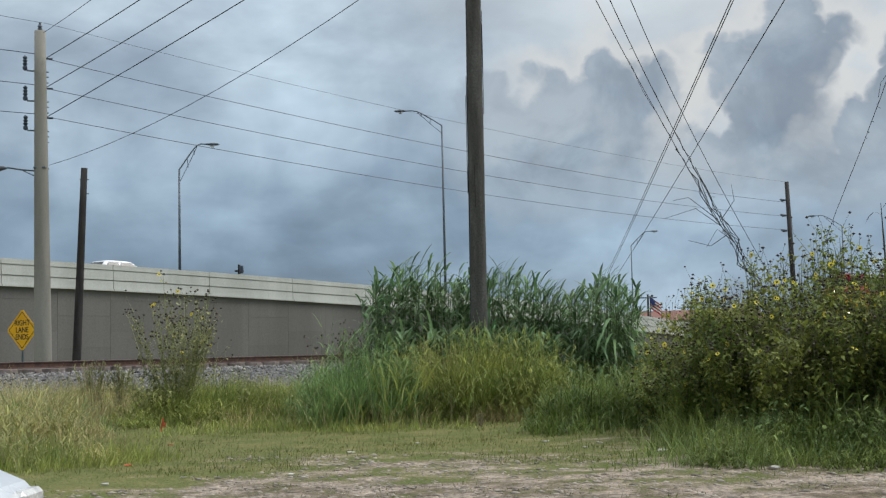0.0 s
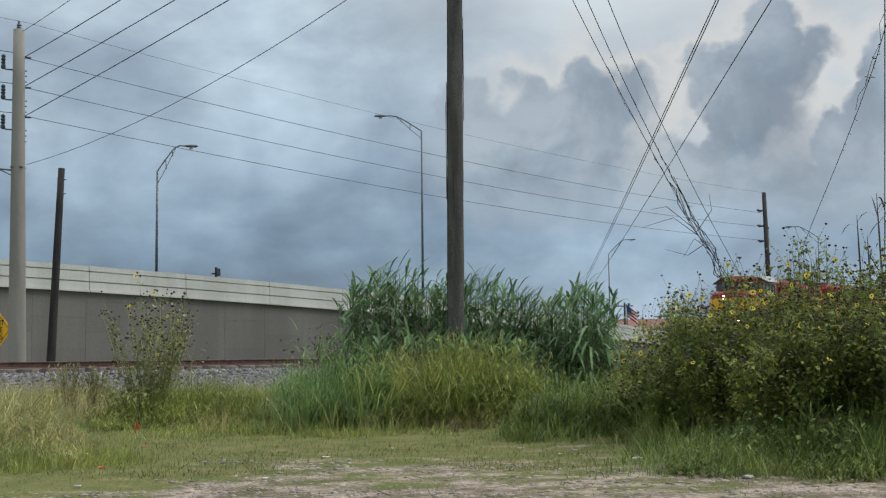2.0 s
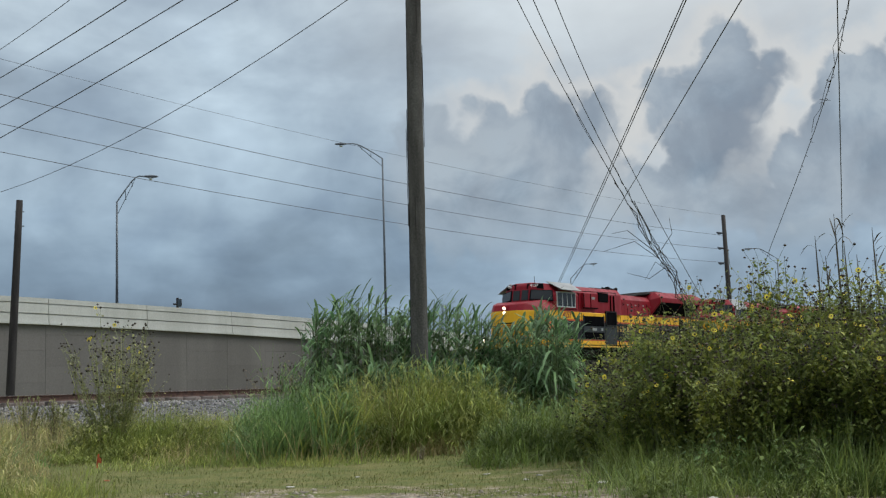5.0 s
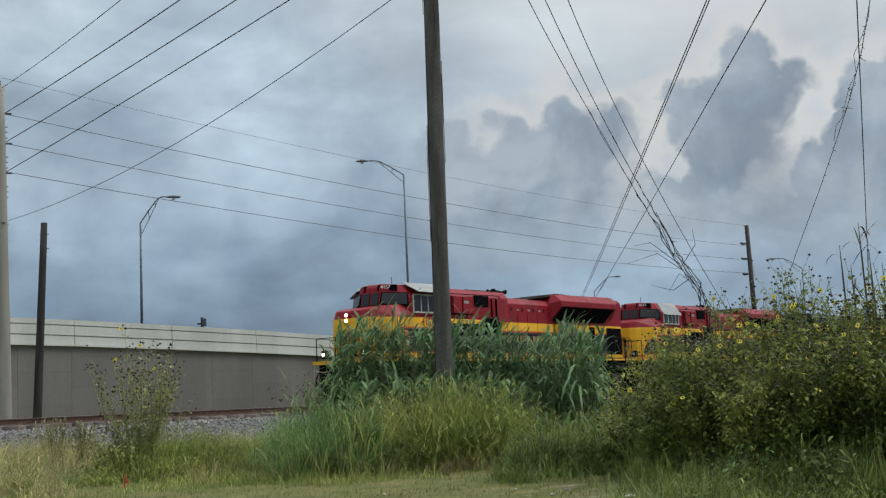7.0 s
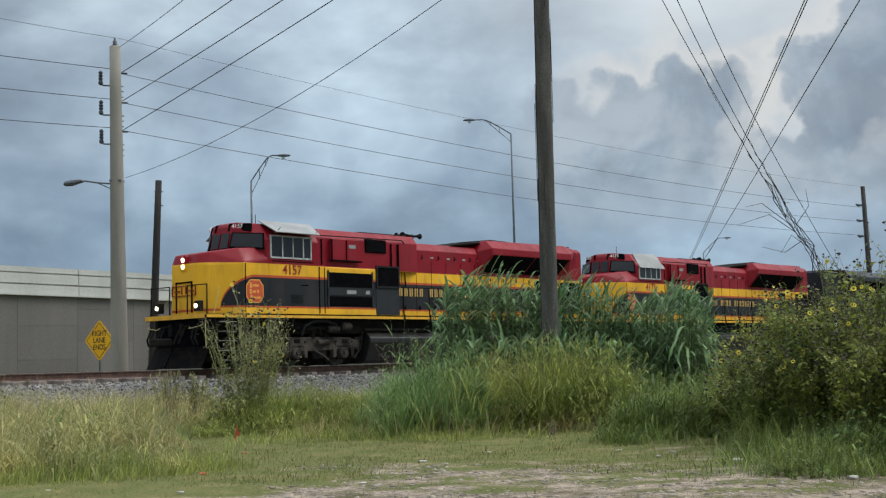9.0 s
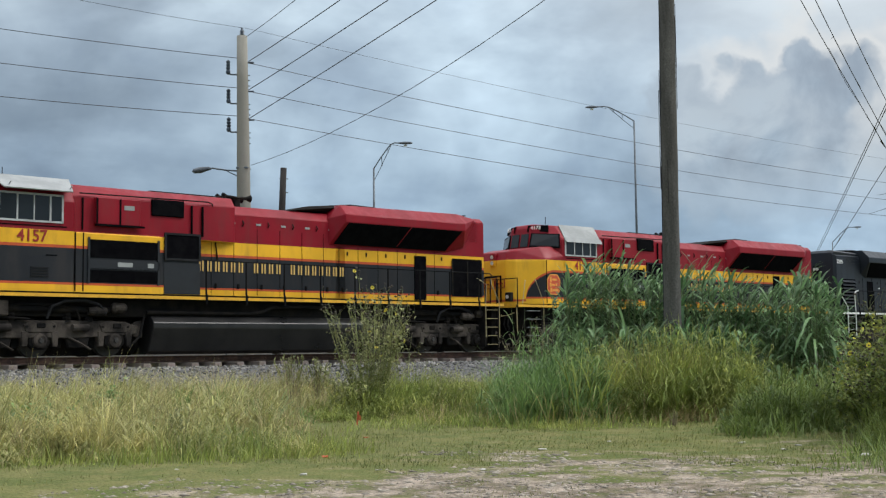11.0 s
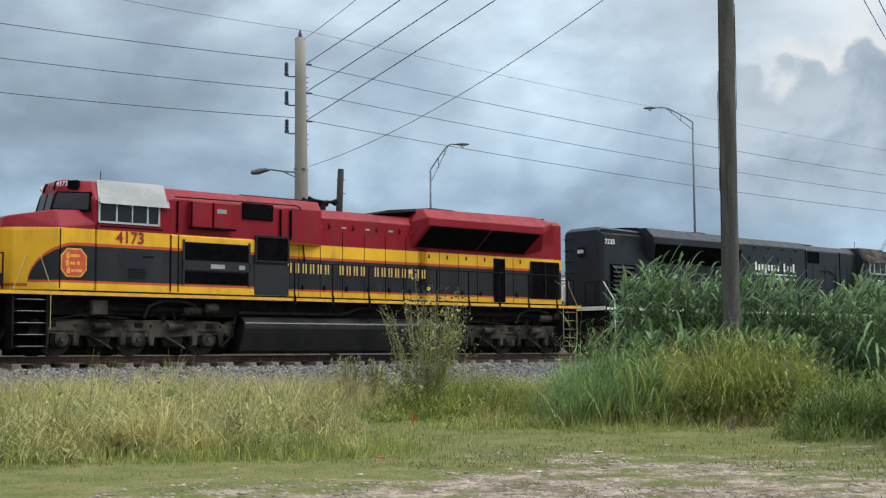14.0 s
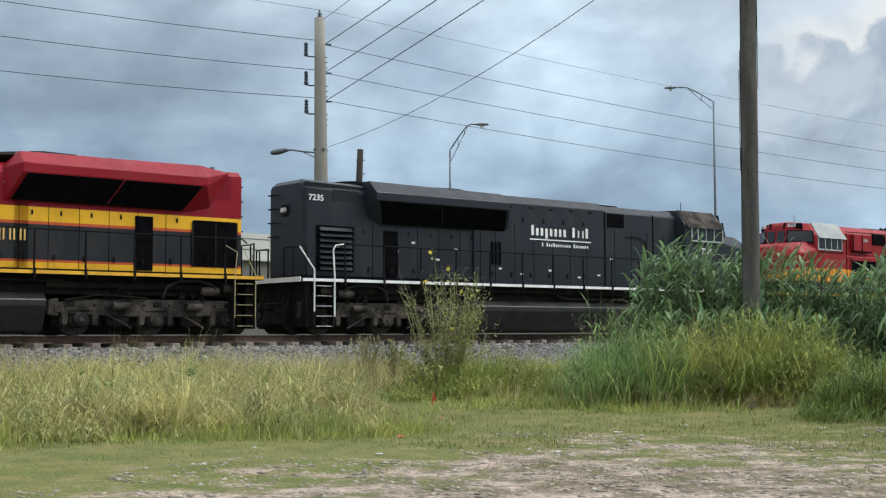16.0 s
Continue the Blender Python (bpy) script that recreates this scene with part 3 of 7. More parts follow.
def highway_lamp(az, dist, tan_top, z_base, head_az, tan_head, head_dist):
    """A street light with a long trussed arm."""
    ob = thing("street_lamp", "slender galvanised street lamp with a long upswept arm", "street lamp", group="lamps along the highway")
    base, top = bearing(az, dist, z_base), bearing(az, dist, at_height(tan_top, dist))
    bm = bmesh.new()
    tube(bm, [base, base.lerp(top, 0.5), top], [0.10, 0.078, 0.058], 12)
    part("pole", bm, GALV, ob, smooth=True)
    bm = bmesh.new()
    tube(bm, [base, base + Vector((0, 0, 0.35))], [0.26, 0.2], 10)
    part("base_flange", bm, GALV, ob)
    head = bearing(head_az, head_dist, at_height(tan_head, head_dist))
    d = head - top
    bm = bmesh.new()
    flat = Vector((d.x, d.y, 0))
    up = d.z
    arc = [top + flat * f + Vector((0, 0, up * g)) for f, g in ((0, -0.02), (0.25, 0.42), (0.5, 0.82), (0.62, 0.97), (0.75, 1.03), (0.9, 1.02))]
    tube(bm, arc, 0.04, 8)
    arm = part("arm", bm, GALV, ob)
    bm = bmesh.new()
    low = [top + flat * f + Vector((0, 0, up * g)) for f, g in ((0, -0.55), (0.3, 0.15), (0.62, 0.93))]
    tube(bm, low, 0.022, 6)
    for f in (0.28, 0.5):
        tube(bm, [top + flat * f + Vector((0, 0, up * (0.42 + (f - 0.25) * 1.6))), top + flat * (f + 0.02) + Vector((0, 0, up * (0.12 + (f - 0.3) * 2.4)))], 0.025, 6)
    part("brace", bm, GALV, arm)
    u = flat.normalized()
    bm = bmesh.new()
    h = top + flat * 0.88 + Vector((0, 0, up * 1.02))
    tube(bm, [h, h + u * 0.15, h + u * 0.45, h + u * 0.8, h + u * 0.9], [0.04, 0.065, 0.10, 0.07, 0.02], 10)
    hd = part("lamp_head", bm, LAMP_HEAD, arm, "cobra-head lamp")
    bm = bmesh.new()
    tube(bm, [h + u * 0.45 + Vector((0, 0, -0.13)), h + u * 0.45 + Vector((0, 0, -0.2))], [0.14, 0.09], 10)
    part("lens", bm, LAMP_GLASS, arm)


highway_lamp(12.15, 78, 0.1474, 4.4, 10.85, 0.1672, 78)
highway_lamp(0.15, 88, 0.1816, 3.9, 1.98, 0.1936, 88)
highway_lamp(-8.35, 150, 0.0796, 2.0, -9.36, 0.0902, 150)
highway_lamp(-17.55, 140, 0.0881, 1.0, -16.36, 0.0966, 140)


def far_pole(az, dist, tan, lean=0.0, pins=True):
    ob = thing("far_utility_pole", "distant dark wooden utility pole with side insulators", "utility pole")
    base, top = bearing(az - lean, dist, -0.3), bearing(az, dist, at_height(tan, dist))
    bm = bmesh.new()
    tube(bm, [base, top], [0.2, 0.14], 10)
    part("pole", bm, WOOD_DARK, ob, smooth=True)
    side = Vector((-math.cos(radians(az)), -math.sin(radians(az)), 0))
    if pins:
        for i in range(3):
            c = top - Vector((0, 0, 1.25 + 1.05 * i))
            bm = bmesh.new()
            tube(bm, [c + side * 0.1, c + side * 0.35, c + side * 0.5 + Vector((0, 0, 0.08))], [0.05, 0.10, 0.05], 8)
            part("insulator", bm, INSULATOR, ob)
    else:
        bm = bmesh.new()
        tube(bm, [top - Vector((0, 0, 0.5)) + side * 1.3, top - Vector((0, 0, 0.5)) - side * 1.3], 0.09, 6)
        part("crossarm", bm, WOOD_DARK, ob)


far_pole(-15.3, 88, 0.1244, 0.17)
far_pole(-9.02, 190, 0.0405, 0.0, False)
far_pole(-10.6, 260, 0.031, 0.0, False)


def warning_sign():
    d = 49.0
    ob = thing("road_sign", "yellow diamond warning sign with black lane-merging words on a post", "road sign")
    c = bearing(18.87, d, at_height(0.0228, d))
    turn = Matrix.Translation(c) @ pose(0, 0, 0, 0, 0, 18.9 - 47)
    r = 0.74
    bm = bmesh.new()
    hull(bm, [(a, y, b) for y in (0, 0.012) for a, b in ((-r, -0.05), (-r, 0.05), (r, -0.05), (r, 0.05), (-0.05, -r), (0.05, -r), (-0.05, r), (0.05, r))])
    bm.transform(turn)
    plate = part("plate", bm, SIGN_Y, ob, "yellow diamond plate")
    bm = bmesh.new()
    q = r - 0.07
    pts = [(q, 0), (0, q), (-q, 0), (0, -q)]
    for i in range(4):
        a, b = Vector((pts[i][0], -0.004, pts[i][1])), Vector((pts[(i + 1) % 4][0], -0.004, pts[(i + 1) % 4][1]))
        tube(bm, [a, b], 0.012, 4)
    bm.transform(turn)
    part("border", bm, SIGN_K, plate)
    for word, z in (("RIGHT", 0.26), ("LANE", 0.0), ("ENDS", -0.26)):
        lettering("lettering", word, 0.285, SIGN_K, plate, turn @ pose(0, -0.004, z, 90, 0, 0), 0.003, 0.95)
    bm = bmesh.new()
    box(bm, -0.04, 0.04, 0.014, 0.06, -2.9, 0.5)
    bm.transform(turn)
    part("sign_post", bm, GALV, ob)


warning_sign()


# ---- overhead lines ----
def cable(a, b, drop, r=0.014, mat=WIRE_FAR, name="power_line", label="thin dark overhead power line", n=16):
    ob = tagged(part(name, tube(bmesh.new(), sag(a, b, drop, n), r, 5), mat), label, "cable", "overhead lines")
    return ob


POLE_D = 44.5


def dirpt(az, tan, dist):
    return bearing(az, dist, at_height(tan, dist))


# from the concrete pole towards the near side, over the camera
for (a0, t0), (a1, t1), r in (((17.87, 0.2332), (13.23, 0.2936), 0.015), ((17.87, 0.2101), (10.99, 0.2935), 0.015), ((17.87, 0.1866), (8.74, 0.2930), 0.015),
                              ((18.03, 0.2526), (15.34, 0.2933), 0.010)):
    d1 = 34.0
    p0, p1 = dirpt(a0, t0, POLE_D - 0.2), dirpt(a1, t1, d1)
    cable(p0, p0 + (p1 - p0) * 2.0, 0.10, r, WIRE)
lo, hi = dirpt(17.75, 0.1492, POLE_D - 0.2), dirpt(3.88, 0.286, 26.0)
hi.z += 0.80
cable(lo, lo + (hi - lo) * 1.5, 0.90, 0.009, WIRE)
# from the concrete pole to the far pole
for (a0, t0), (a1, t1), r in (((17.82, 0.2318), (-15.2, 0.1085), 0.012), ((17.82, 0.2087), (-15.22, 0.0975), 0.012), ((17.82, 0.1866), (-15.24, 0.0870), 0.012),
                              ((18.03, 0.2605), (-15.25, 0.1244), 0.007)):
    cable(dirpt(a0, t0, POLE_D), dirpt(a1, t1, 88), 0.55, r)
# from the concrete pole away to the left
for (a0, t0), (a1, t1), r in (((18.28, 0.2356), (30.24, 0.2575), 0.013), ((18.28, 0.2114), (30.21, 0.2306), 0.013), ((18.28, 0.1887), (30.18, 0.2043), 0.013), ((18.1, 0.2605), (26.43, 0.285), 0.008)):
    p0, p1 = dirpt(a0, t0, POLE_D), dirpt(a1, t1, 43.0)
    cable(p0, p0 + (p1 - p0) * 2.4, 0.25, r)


def vine_tuft(rng, bm, p, size, n):
    for _ in range(n):
        d = Vector((rng.uniform(-1, 1), rng.uniform(-1, 1), rng.uniform(-1.3, 0.5))).normalized()
        q = p + d * size * rng.uniform(0.3, 1)
        tube(bm, [p, p.lerp(q, 0.5) + Vector((rng.uniform(-1, 1), 0, rng.uniform(-1, 1))) * size * 0.15, q], [0.007, 0.005, 0.003], 4)


def vine_cables():
    """Slack cables on the other side, overgrown with dead vines towards their foot."""
    rng = random.Random(8)
    hang = thing("vine_covered_cables", "bundle of slack overhead cables tangled with dead vines", "cable")
    for i, ((a0, t0), (a1, t1), (a2, t2)) in enumerate((((-6.05, 0.3222), (-9.22, 0.2027), (-12.75, 0.080)), ((-6.84, 0.3212), (-10.18, 0.1807), (-13.0, 0.080)), ((-7.90, 0.3198), (-10.73, 0.1892), (-13.55, 0.082)))):
        foot, mid, high = dirpt(a2, t2, 34), dirpt(a1, t1, 27), dirpt(a0, t0, 20)
        pts = [foot * ((1 - f) * (1 - 2 * f)) + mid * (4 * f * (1 - f)) + high * (f * (2 * f - 1)) for f in (j / 26 for j in range(-5, 35))]
        bm = bmesh.new()
        tube(bm, pts, 0.008, 5)
        wire = part("cable", bm, WIRE, hang)
        bm = bmesh.new()
        for j, q in enumerate(pts[:26]):
            dense = max(0.0, 1 - j / 13)
            if i < 2 and rng.random() < 0.25 + dense:
                vine_tuft(rng, bm, q, 0.08 + 0.24 * dense, 1 + int(4.5 * dense))
        if i < 2:
            tw = [q + Vector((rng.uniform(-1, 1), rng.uniform(-1, 1), rng.uniform(-1, 1))) * (0.03 + 0.13 * max(0, 1 - j / 12)) for j, q in enumerate(pts[:22])]
            tube(bm, tw, [0.012 - 0.0004 * j for j in range(22)], 5)
            tw = [q + Vector((rng.uniform(-1, 1), rng.uniform(-1, 1), rng.uniform(-1, 1))) * (0.03 + 0.2 * max(0, 1 - j / 12)) for j, q in enumerate(pts[:14])]
            tube(bm, tw, [0.014 - 0.0004 * j for j in range(14)], 5)
            part("dead_vine", bm, VINE, wire, "brown dead vine stems")["kind"] = "stuff"
        else:
            bm.free()
    # bare twigs that stand out to one side
    bm = bmesh.new()
    for (a0, t0), (a1, t1), (a2, t2) in (((-12.2, 0.098), (-11.0, 0.116), (-10.3, 0.114)), ((-12.4, 0.092), (-11.3, 0.107), (-9.9, 0.100)), ((-12.0, 0.104), (-11.6, 0.125), (-11.5, 0.133)),
                                         ((-12.6, 0.085), (-11.9, 0.077), (-10.9, 0.082)), ((-12.3, 0.095), (-13.0, 0.112), (-12.9, 0.125)), ((-12.9, 0.080), (-12.2, 0.09), (-11.7, 0.076))):
        tube(bm, [dirpt(a0, t0, 34), dirpt(a1, t1, 34), dirpt(a2, t2, 34)], [0.011, 0.008, 0.004], 4)
    part("twig_mass", bm, VINE, hang, "bare forked twigs")["kind"] = "stuff"
    for (a0, t0), (a1, t1), d0, d1, vines in (((-7.79, 0.0783), (-14.19, 0.3091), 70, 24, 0), ((-7.87, 0.0782), (-14.31, 0.3088), 70, 24, 0.15), ((-8.29, 0.0733), (-16.79, 0.3035), 70, 24, 0.08),
                                              ((-20.34, 0.0992), (-20.77, 0.2939), 40, 24, 0)):
        p0, p1 = dirpt(a0, t0, d0), dirpt(a1, t1, d1)
        pts = sag(p0 + (p0 - p1) * 0.30, p1 + (p1 - p0) * 0.25, 0.12)
        ob = tagged(part("telephone_cable", tube(bmesh.new(), pts, 0.012, 5), WIRE), "dark slack telephone cable", "cable", "overhead lines")
        if vines:
            bm = bmesh.new()
            for q in pts[2:]:
                if rng.random() < vines * 4:
                    vine_tuft(rng, bm, q, 0.12, 2)
            part("vine_tendril_mass", bm, VINE, ob)["kind"] = "stuff"
    # a fourth overgrown cable further to the right
    pts = [dirpt(a, t, d) for a, t, d in ((-16.2, 0.05, 34), (-17.3, 0.098, 31), (-18.5, 0.146, 28), (-19.42, 0.1846, 26), (-20.2, 0.220, 24), (-20.8, 0.2532, 22), (-21.33, 0.2924, 20), (-22.0, 0.35, 18))]
    ob = tagged(part("telephone_cable", tube(bmesh.new(), pts, 0.007, 5), WIRE), "slack cable with dead vine strands", "cable", "overhead lines")
    bm = bmesh.new()
    for j in range(40):
        f = rng.uniform(2.2, 6.9)
        q = pts[int(f)].lerp(pts[int(f) + 1], f % 1)
        vine_tuft(rng, bm, q, 0.13, 1)
    tube(bm, [pts[3].lerp(pts[6], i / 9) + Vector((rng.uniform(-1, 1), 0, rng.uniform(-1, 1))) * 0.06 for i in range(10)], 0.005, 5)
    part("vine_tendril_mass", bm, VINE, ob)["kind"] = "stuff"


vine_cables()


# ---- locomotives ----
def livery(name, bands, nose, rough=0.42):
    """Enamel paint in level bands (top height, colour); the dark band sweeps down towards the nose."""
    m = bpy.data.materials.new(name)
    m.use_nodes = True
    k = Net(m.node_tree)
    co = k.n("ShaderNodeTexCoord").outputs["Object"]
    sep = k.n("ShaderNodeSeparateXYZ", i0=co)
    x, z = sep.outputs[0], sep.outputs[2]
    u = k.n("ShaderNodeMapRange", i0=x, i1=2.62, i2=1.50, i3=0.0, i4=1.0)
    bow = k.math("MULTIPLY", k.math("SUBTRACT", 1.0, k.math("SQRT", k.math("SUBTRACT", 1.0, k.math("MULTIPLY", u, u)))), nose)
    swept = k.math("ADD", z, bow)
    col = (*bands[0][1], 1)
    for (z0, _), (_, c) in zip(bands, bands[1:]):
        col = k.mix(k.math("GREATER_THAN", swept if 2.5 < z0 < 3.0 else z, z0), col, c)
    grime = k.noise(k.vmath("MULTIPLY", co, (1.4, 1.4, 0.35)), 1.6, 6, 0.65)
    col = k.mix(k.math("MULTIPLY", k.smooth(grime, 0.46, 0.78), 0.30), col, (0.06, 0.05, 0.045))
    fade = k.noise(co, 0.8, 4, 0.5)
    col = k.mix(1.0, col, k.ramp(fade, [(0.3, grey(0.85)), (0.7, grey(1.12))]), "MULTIPLY")
    b = k.n("ShaderNodeBsdfPrincipled")
    k.put(b.inputs["Base Color"], col)
    k.put(b.inputs["Roughness"], k.n("ShaderNodeMapRange", i0=grime, i1=0.3, i2=0.7, i3=rough - 0.1, i4=rough + 0.22))
    b.inputs["Specular IOR Level"].default_value = 0.22
    bn = k.n("ShaderNodeBump")
    bn.inputs["Strength"].default_value = 0.08
    bn.inputs["Distance"].default_value = 0.02
    k.put(bn.inputs["Height"], k.noise(co, 4.0, 2, 0.5))
    k.put(b.inputs["Normal"], bn)
    k.t.links.new(b.outputs[0], k.n("ShaderNodeOutputMaterial").inputs[0])
    return m


RED, YEL, BLK, ORG = (0.228, 0.005, 0.014), (0.80, 0.43, 0.024), (0.017, 0.0185, 0.022), (0.52, 0.09, 0.03)
KC_PAINT = livery("red_yellow_black_enamel", [(1.93, YEL), (1.99, ORG), (2.88, BLK), (2.955, ORG), (3.32, YEL), (9, RED)], 1.05)
NIGHT_PAINT = livery("black_enamel", [(3.0, (0.017, 0.0205, 0.027)), (9, (0.018, 0.022, 0.029))], 0.0, 0.36)
RED_PAINT = livery("red_orange_enamel", [(2.2, BLK), (2.75, (0.74, 0.29, 0.02)), (9, (0.26, 0.010, 0.016))], 0.3)
GOLD = material("gold_lettering", (0.68, 0.44, 0.14), (0.58, 0.37, 0.11), 5.0, 0.5, bump=0.0)
SILVER = material("pale_lettering", (0.80, 0.80, 0.79), (0.70, 0.70, 0.69), 5.0, 0.5, bump=0.0)
NUM_RED = material("number_red", (0.30, 0.02, 0.015), None, 5.0, 0.5, bump=0.0)
SOOT = material("grimy_black_steel", (0.008, 0.008, 0.0085), (0.020, 0.017, 0.015), 2.5, 0.8, grain=0.3, spec=0.08)
TRUCK = material("dusty_cast_steel", (0.074, 0.062, 0.052), (0.016, 0.014, 0.013), 2.0, 0.8, grain=0.4, spec=0.15)
TANK = material("dark_tank_paint", (0.009, 0.0095, 0.010), (0.020, 0.019, 0.019), 1.2, 0.34, spec=0.4)
# black of trim and seams, also painted shade inside openings
VOID = material("black_trim_and_shade", (0.003, 0.003, 0.004), (0.006, 0.006, 0.007), 4.0, 0.9, bump=0.1, spec=0.02)
GRILLE = material("louvre_black", (0.012, 0.012, 0.013), (0.018, 0.018, 0.02), 4.0, 0.6, spec=0.15)
ROOF_GREY = material("grey_roof_paint", (0.31, 0.32, 0.315), (0.245, 0.255, 0.25), 1.5, 0.6, grain=0.1)
FRAME_GREY = material("window_frame_grey", (0.46, 0.47, 0.47), None, 3.0, 0.5, bump=0.0)
WHITE_RAIL = material("white_handrail", (0.78, 0.78, 0.76), None, 4.0, 0.5, bump=0.0)
YEL_RAIL = material("yellow_edge", (0.78, 0.42, 0.03), (0.62, 0.33, 0.03), 3.0, 0.5)
CREAM_RAIL = material("cream_handrail", (0.44, 0.37, 0.19), None, 4.0, 0.5, bump=0.0)
DARK_RAIL = material("black_handrail", (0.010, 0.010, 0.011), None, 4.0, 0.8, bump=0.0, spec=0.1)
LOGO_R = material("emblem_red", (0.58, 0.09, 0.03), (0.50, 0.07, 0.03), 4.0, 0.5, bump=0.0)
LOGO_O = material("emblem_gold", (0.80, 0.36, 0.06), None, 4.0, 0.5, bump=0.0)
STEEL_WHEEL = material("wheel_steel", (0.05, 0.046, 0.043), (0.03, 0.028, 0.026), 5.0, 0.6, 0.2)
PLOUGH = material("worn_black_plough", (0.003, 0.003, 0.0035), (0.010, 0.009, 0.008), 5.0, 0.75, spec=0.04)
LAMP_LIT = material("lit_headlight", (1.0, 0.86, 0.62), None, 3.0, 0.3, bump=0.0, glow=5.0)
LAMP_OFF = material("unlit_headlight", (0.62, 0.62, 0.60), (0.45, 0.45, 0.44), 9.0, 0.15, bump=0.0)


def glass_material():
    m = bpy.data.materials.new("dark_cab_glass")
    m.use_nodes = True
    b = m.node_tree.nodes["Principled BSDF"]
    b.inputs["Base Color"].default_value = (0.014, 0.017, 0.019, 1)
    b.inputs["Roughness"].default_value = 0.10
    b.inputs["Specular IOR Level"].default_value = 0.35
    return m


CAB_GLASS = glass_material()


def mirror_y(pts):
    return [q for x, y, z in pts for q in ((x, y, z), (x, -y, z))]


def panel(bm, corners, thick=0.02):
    """A flat plate on three or four corners, standing off along their normal."""
    c = [Vector(q) for q in corners]
    n = (c[1] - c[0]).cross(c[2] - c[0]).normalized()
    return hull(bm, [q + n * s for q in c for s in (-thick, thick)])


def cabinet_side(ob, hood, paint, kc, s):
    """Grilles, filter box, side cabinet, blower and conduit behind the cab, on the side s."""
    # recessed intakes as flat black plates, their inner shade put into the colour
    for z0, z1 in ((2.66, 3.14), (2.02, 2.34)):
        bm = bmesh.new()
        box(bm, 5.84, 7.80, s * 1.49, s * 1.507, z0, z1)
        gr = part("intake_grille", bm, VOID, ob, "louvred intake, its recess shade painted black")
        for j in range(6):
            bm = bmesh.new()
            zz = z0 + (z1 - z0) * (j + 0.5) / 6
            box(bm, 5.84, 7.80, s * 1.50, s * 1.514, zz - 0.012, zz + 0.012)
            part("grille_slat", bm, VOID, gr)
    bm = bmesh.new()
    box(bm, 5.78, 5.84, s * 1.49, s * 1.53, 1.98, 3.2)
    box(bm, 7.80, 7.86, s * 1.49, s * 1.53, 1.98, 3.2)
    box(bm, 5.78, 7.86, s * 1.49, s * 1.53, 2.38, 2.62)
    part("grille_frame", bm, BLACK_TRIM if kc else SOOT, ob)
    for x0, x1 in ((6.62, 7.05), (7.5, 7.68)):
        bm = bmesh.new()
        box(bm, x0, x1, s * 1.525, s * 1.536, 2.44, 2.56)
        part("data_plate", bm, ROOF_GREY, ob, "small grey data plate")
    bm = bmesh.new()
    box(bm, 8.0, 9.12, s * 1.47, s * 1.53, 2.68, 3.44, 0.02)
    part("filter_box", bm, VOID, ob, "black filter box")
    bm = bmesh.new()
    box(bm, 6.05, 7.35, s * 1.26, s * 1.42, 3.56, 4.28, 0.02)
    part("side_cabinet", bm, paint, ob)
    bm = bmesh.new()
    box(bm, 6.05, 6.1, s * 1.42, s * 1.44, 3.58, 4.26)
    box(bm, 6.72, 6.76, s * 1.42, s * 1.44, 3.58, 4.26)
    box(bm, 6.05, 7.45, s * 1.35, s * 1.44, 3.52, 3.57)
    part("cabinet_seam", bm, VOID, ob)
    bm = bmesh.new()
    box(bm, 6.85, 7.15, s * 1.42, s * 1.432, 3.98, 4.10)
    part("notice", bm, ROOF_GREY, ob)
    bm = bmesh.new()
    box(bm, 7.72, 8.72, s * 1.22, s * 1.335, 3.90, 4.36, 0.02)
    part("blower_grille", bm, VOID, ob, "dark blower grille")
    bm = bmesh.new()
    tube(bm, [(5.62, s * 1.34, 4.36), (9.5, s * 1.30, 4.40), (9.7, s * 1.2, 4.36), (9.78, s * 1.1, 4.0), (9.9, s * 1.02, 3.4), (10.0, s * 1.0, 2.8)], 0.02, 6)
    part("conduit", bm, SOOT, ob)
    for x in (8.95, 9.3, 5.7):
        bm = bmesh.new()
        box(bm, x, x + 0.04, s * 1.24, s * 1.33, 3.4, 4.25)
        part("hood_seam", bm, VOID, hood)
    bm = bmesh.new()
    box(bm, 8.0, 9.12, s * 1.48, s * 1.512, 1.76, 2.62)
    part("lower_filter_door", bm, BLACK_TRIM if kc else SOOT, ob)
    bm = bmesh.new()
    for x0, x1, z0, z1 in ((8.0, 8.06, 2.68, 3.44), (9.06, 9.12, 2.68, 3.44), (8.06, 9.06, 2.68, 2.74), (8.06, 9.06, 3.38, 3.44)):
        box(bm, x0, x1, s * 1.525, s * 1.55, z0, z1)
    part("filter_frame", bm, GRILLE, ob, "black filter frame")


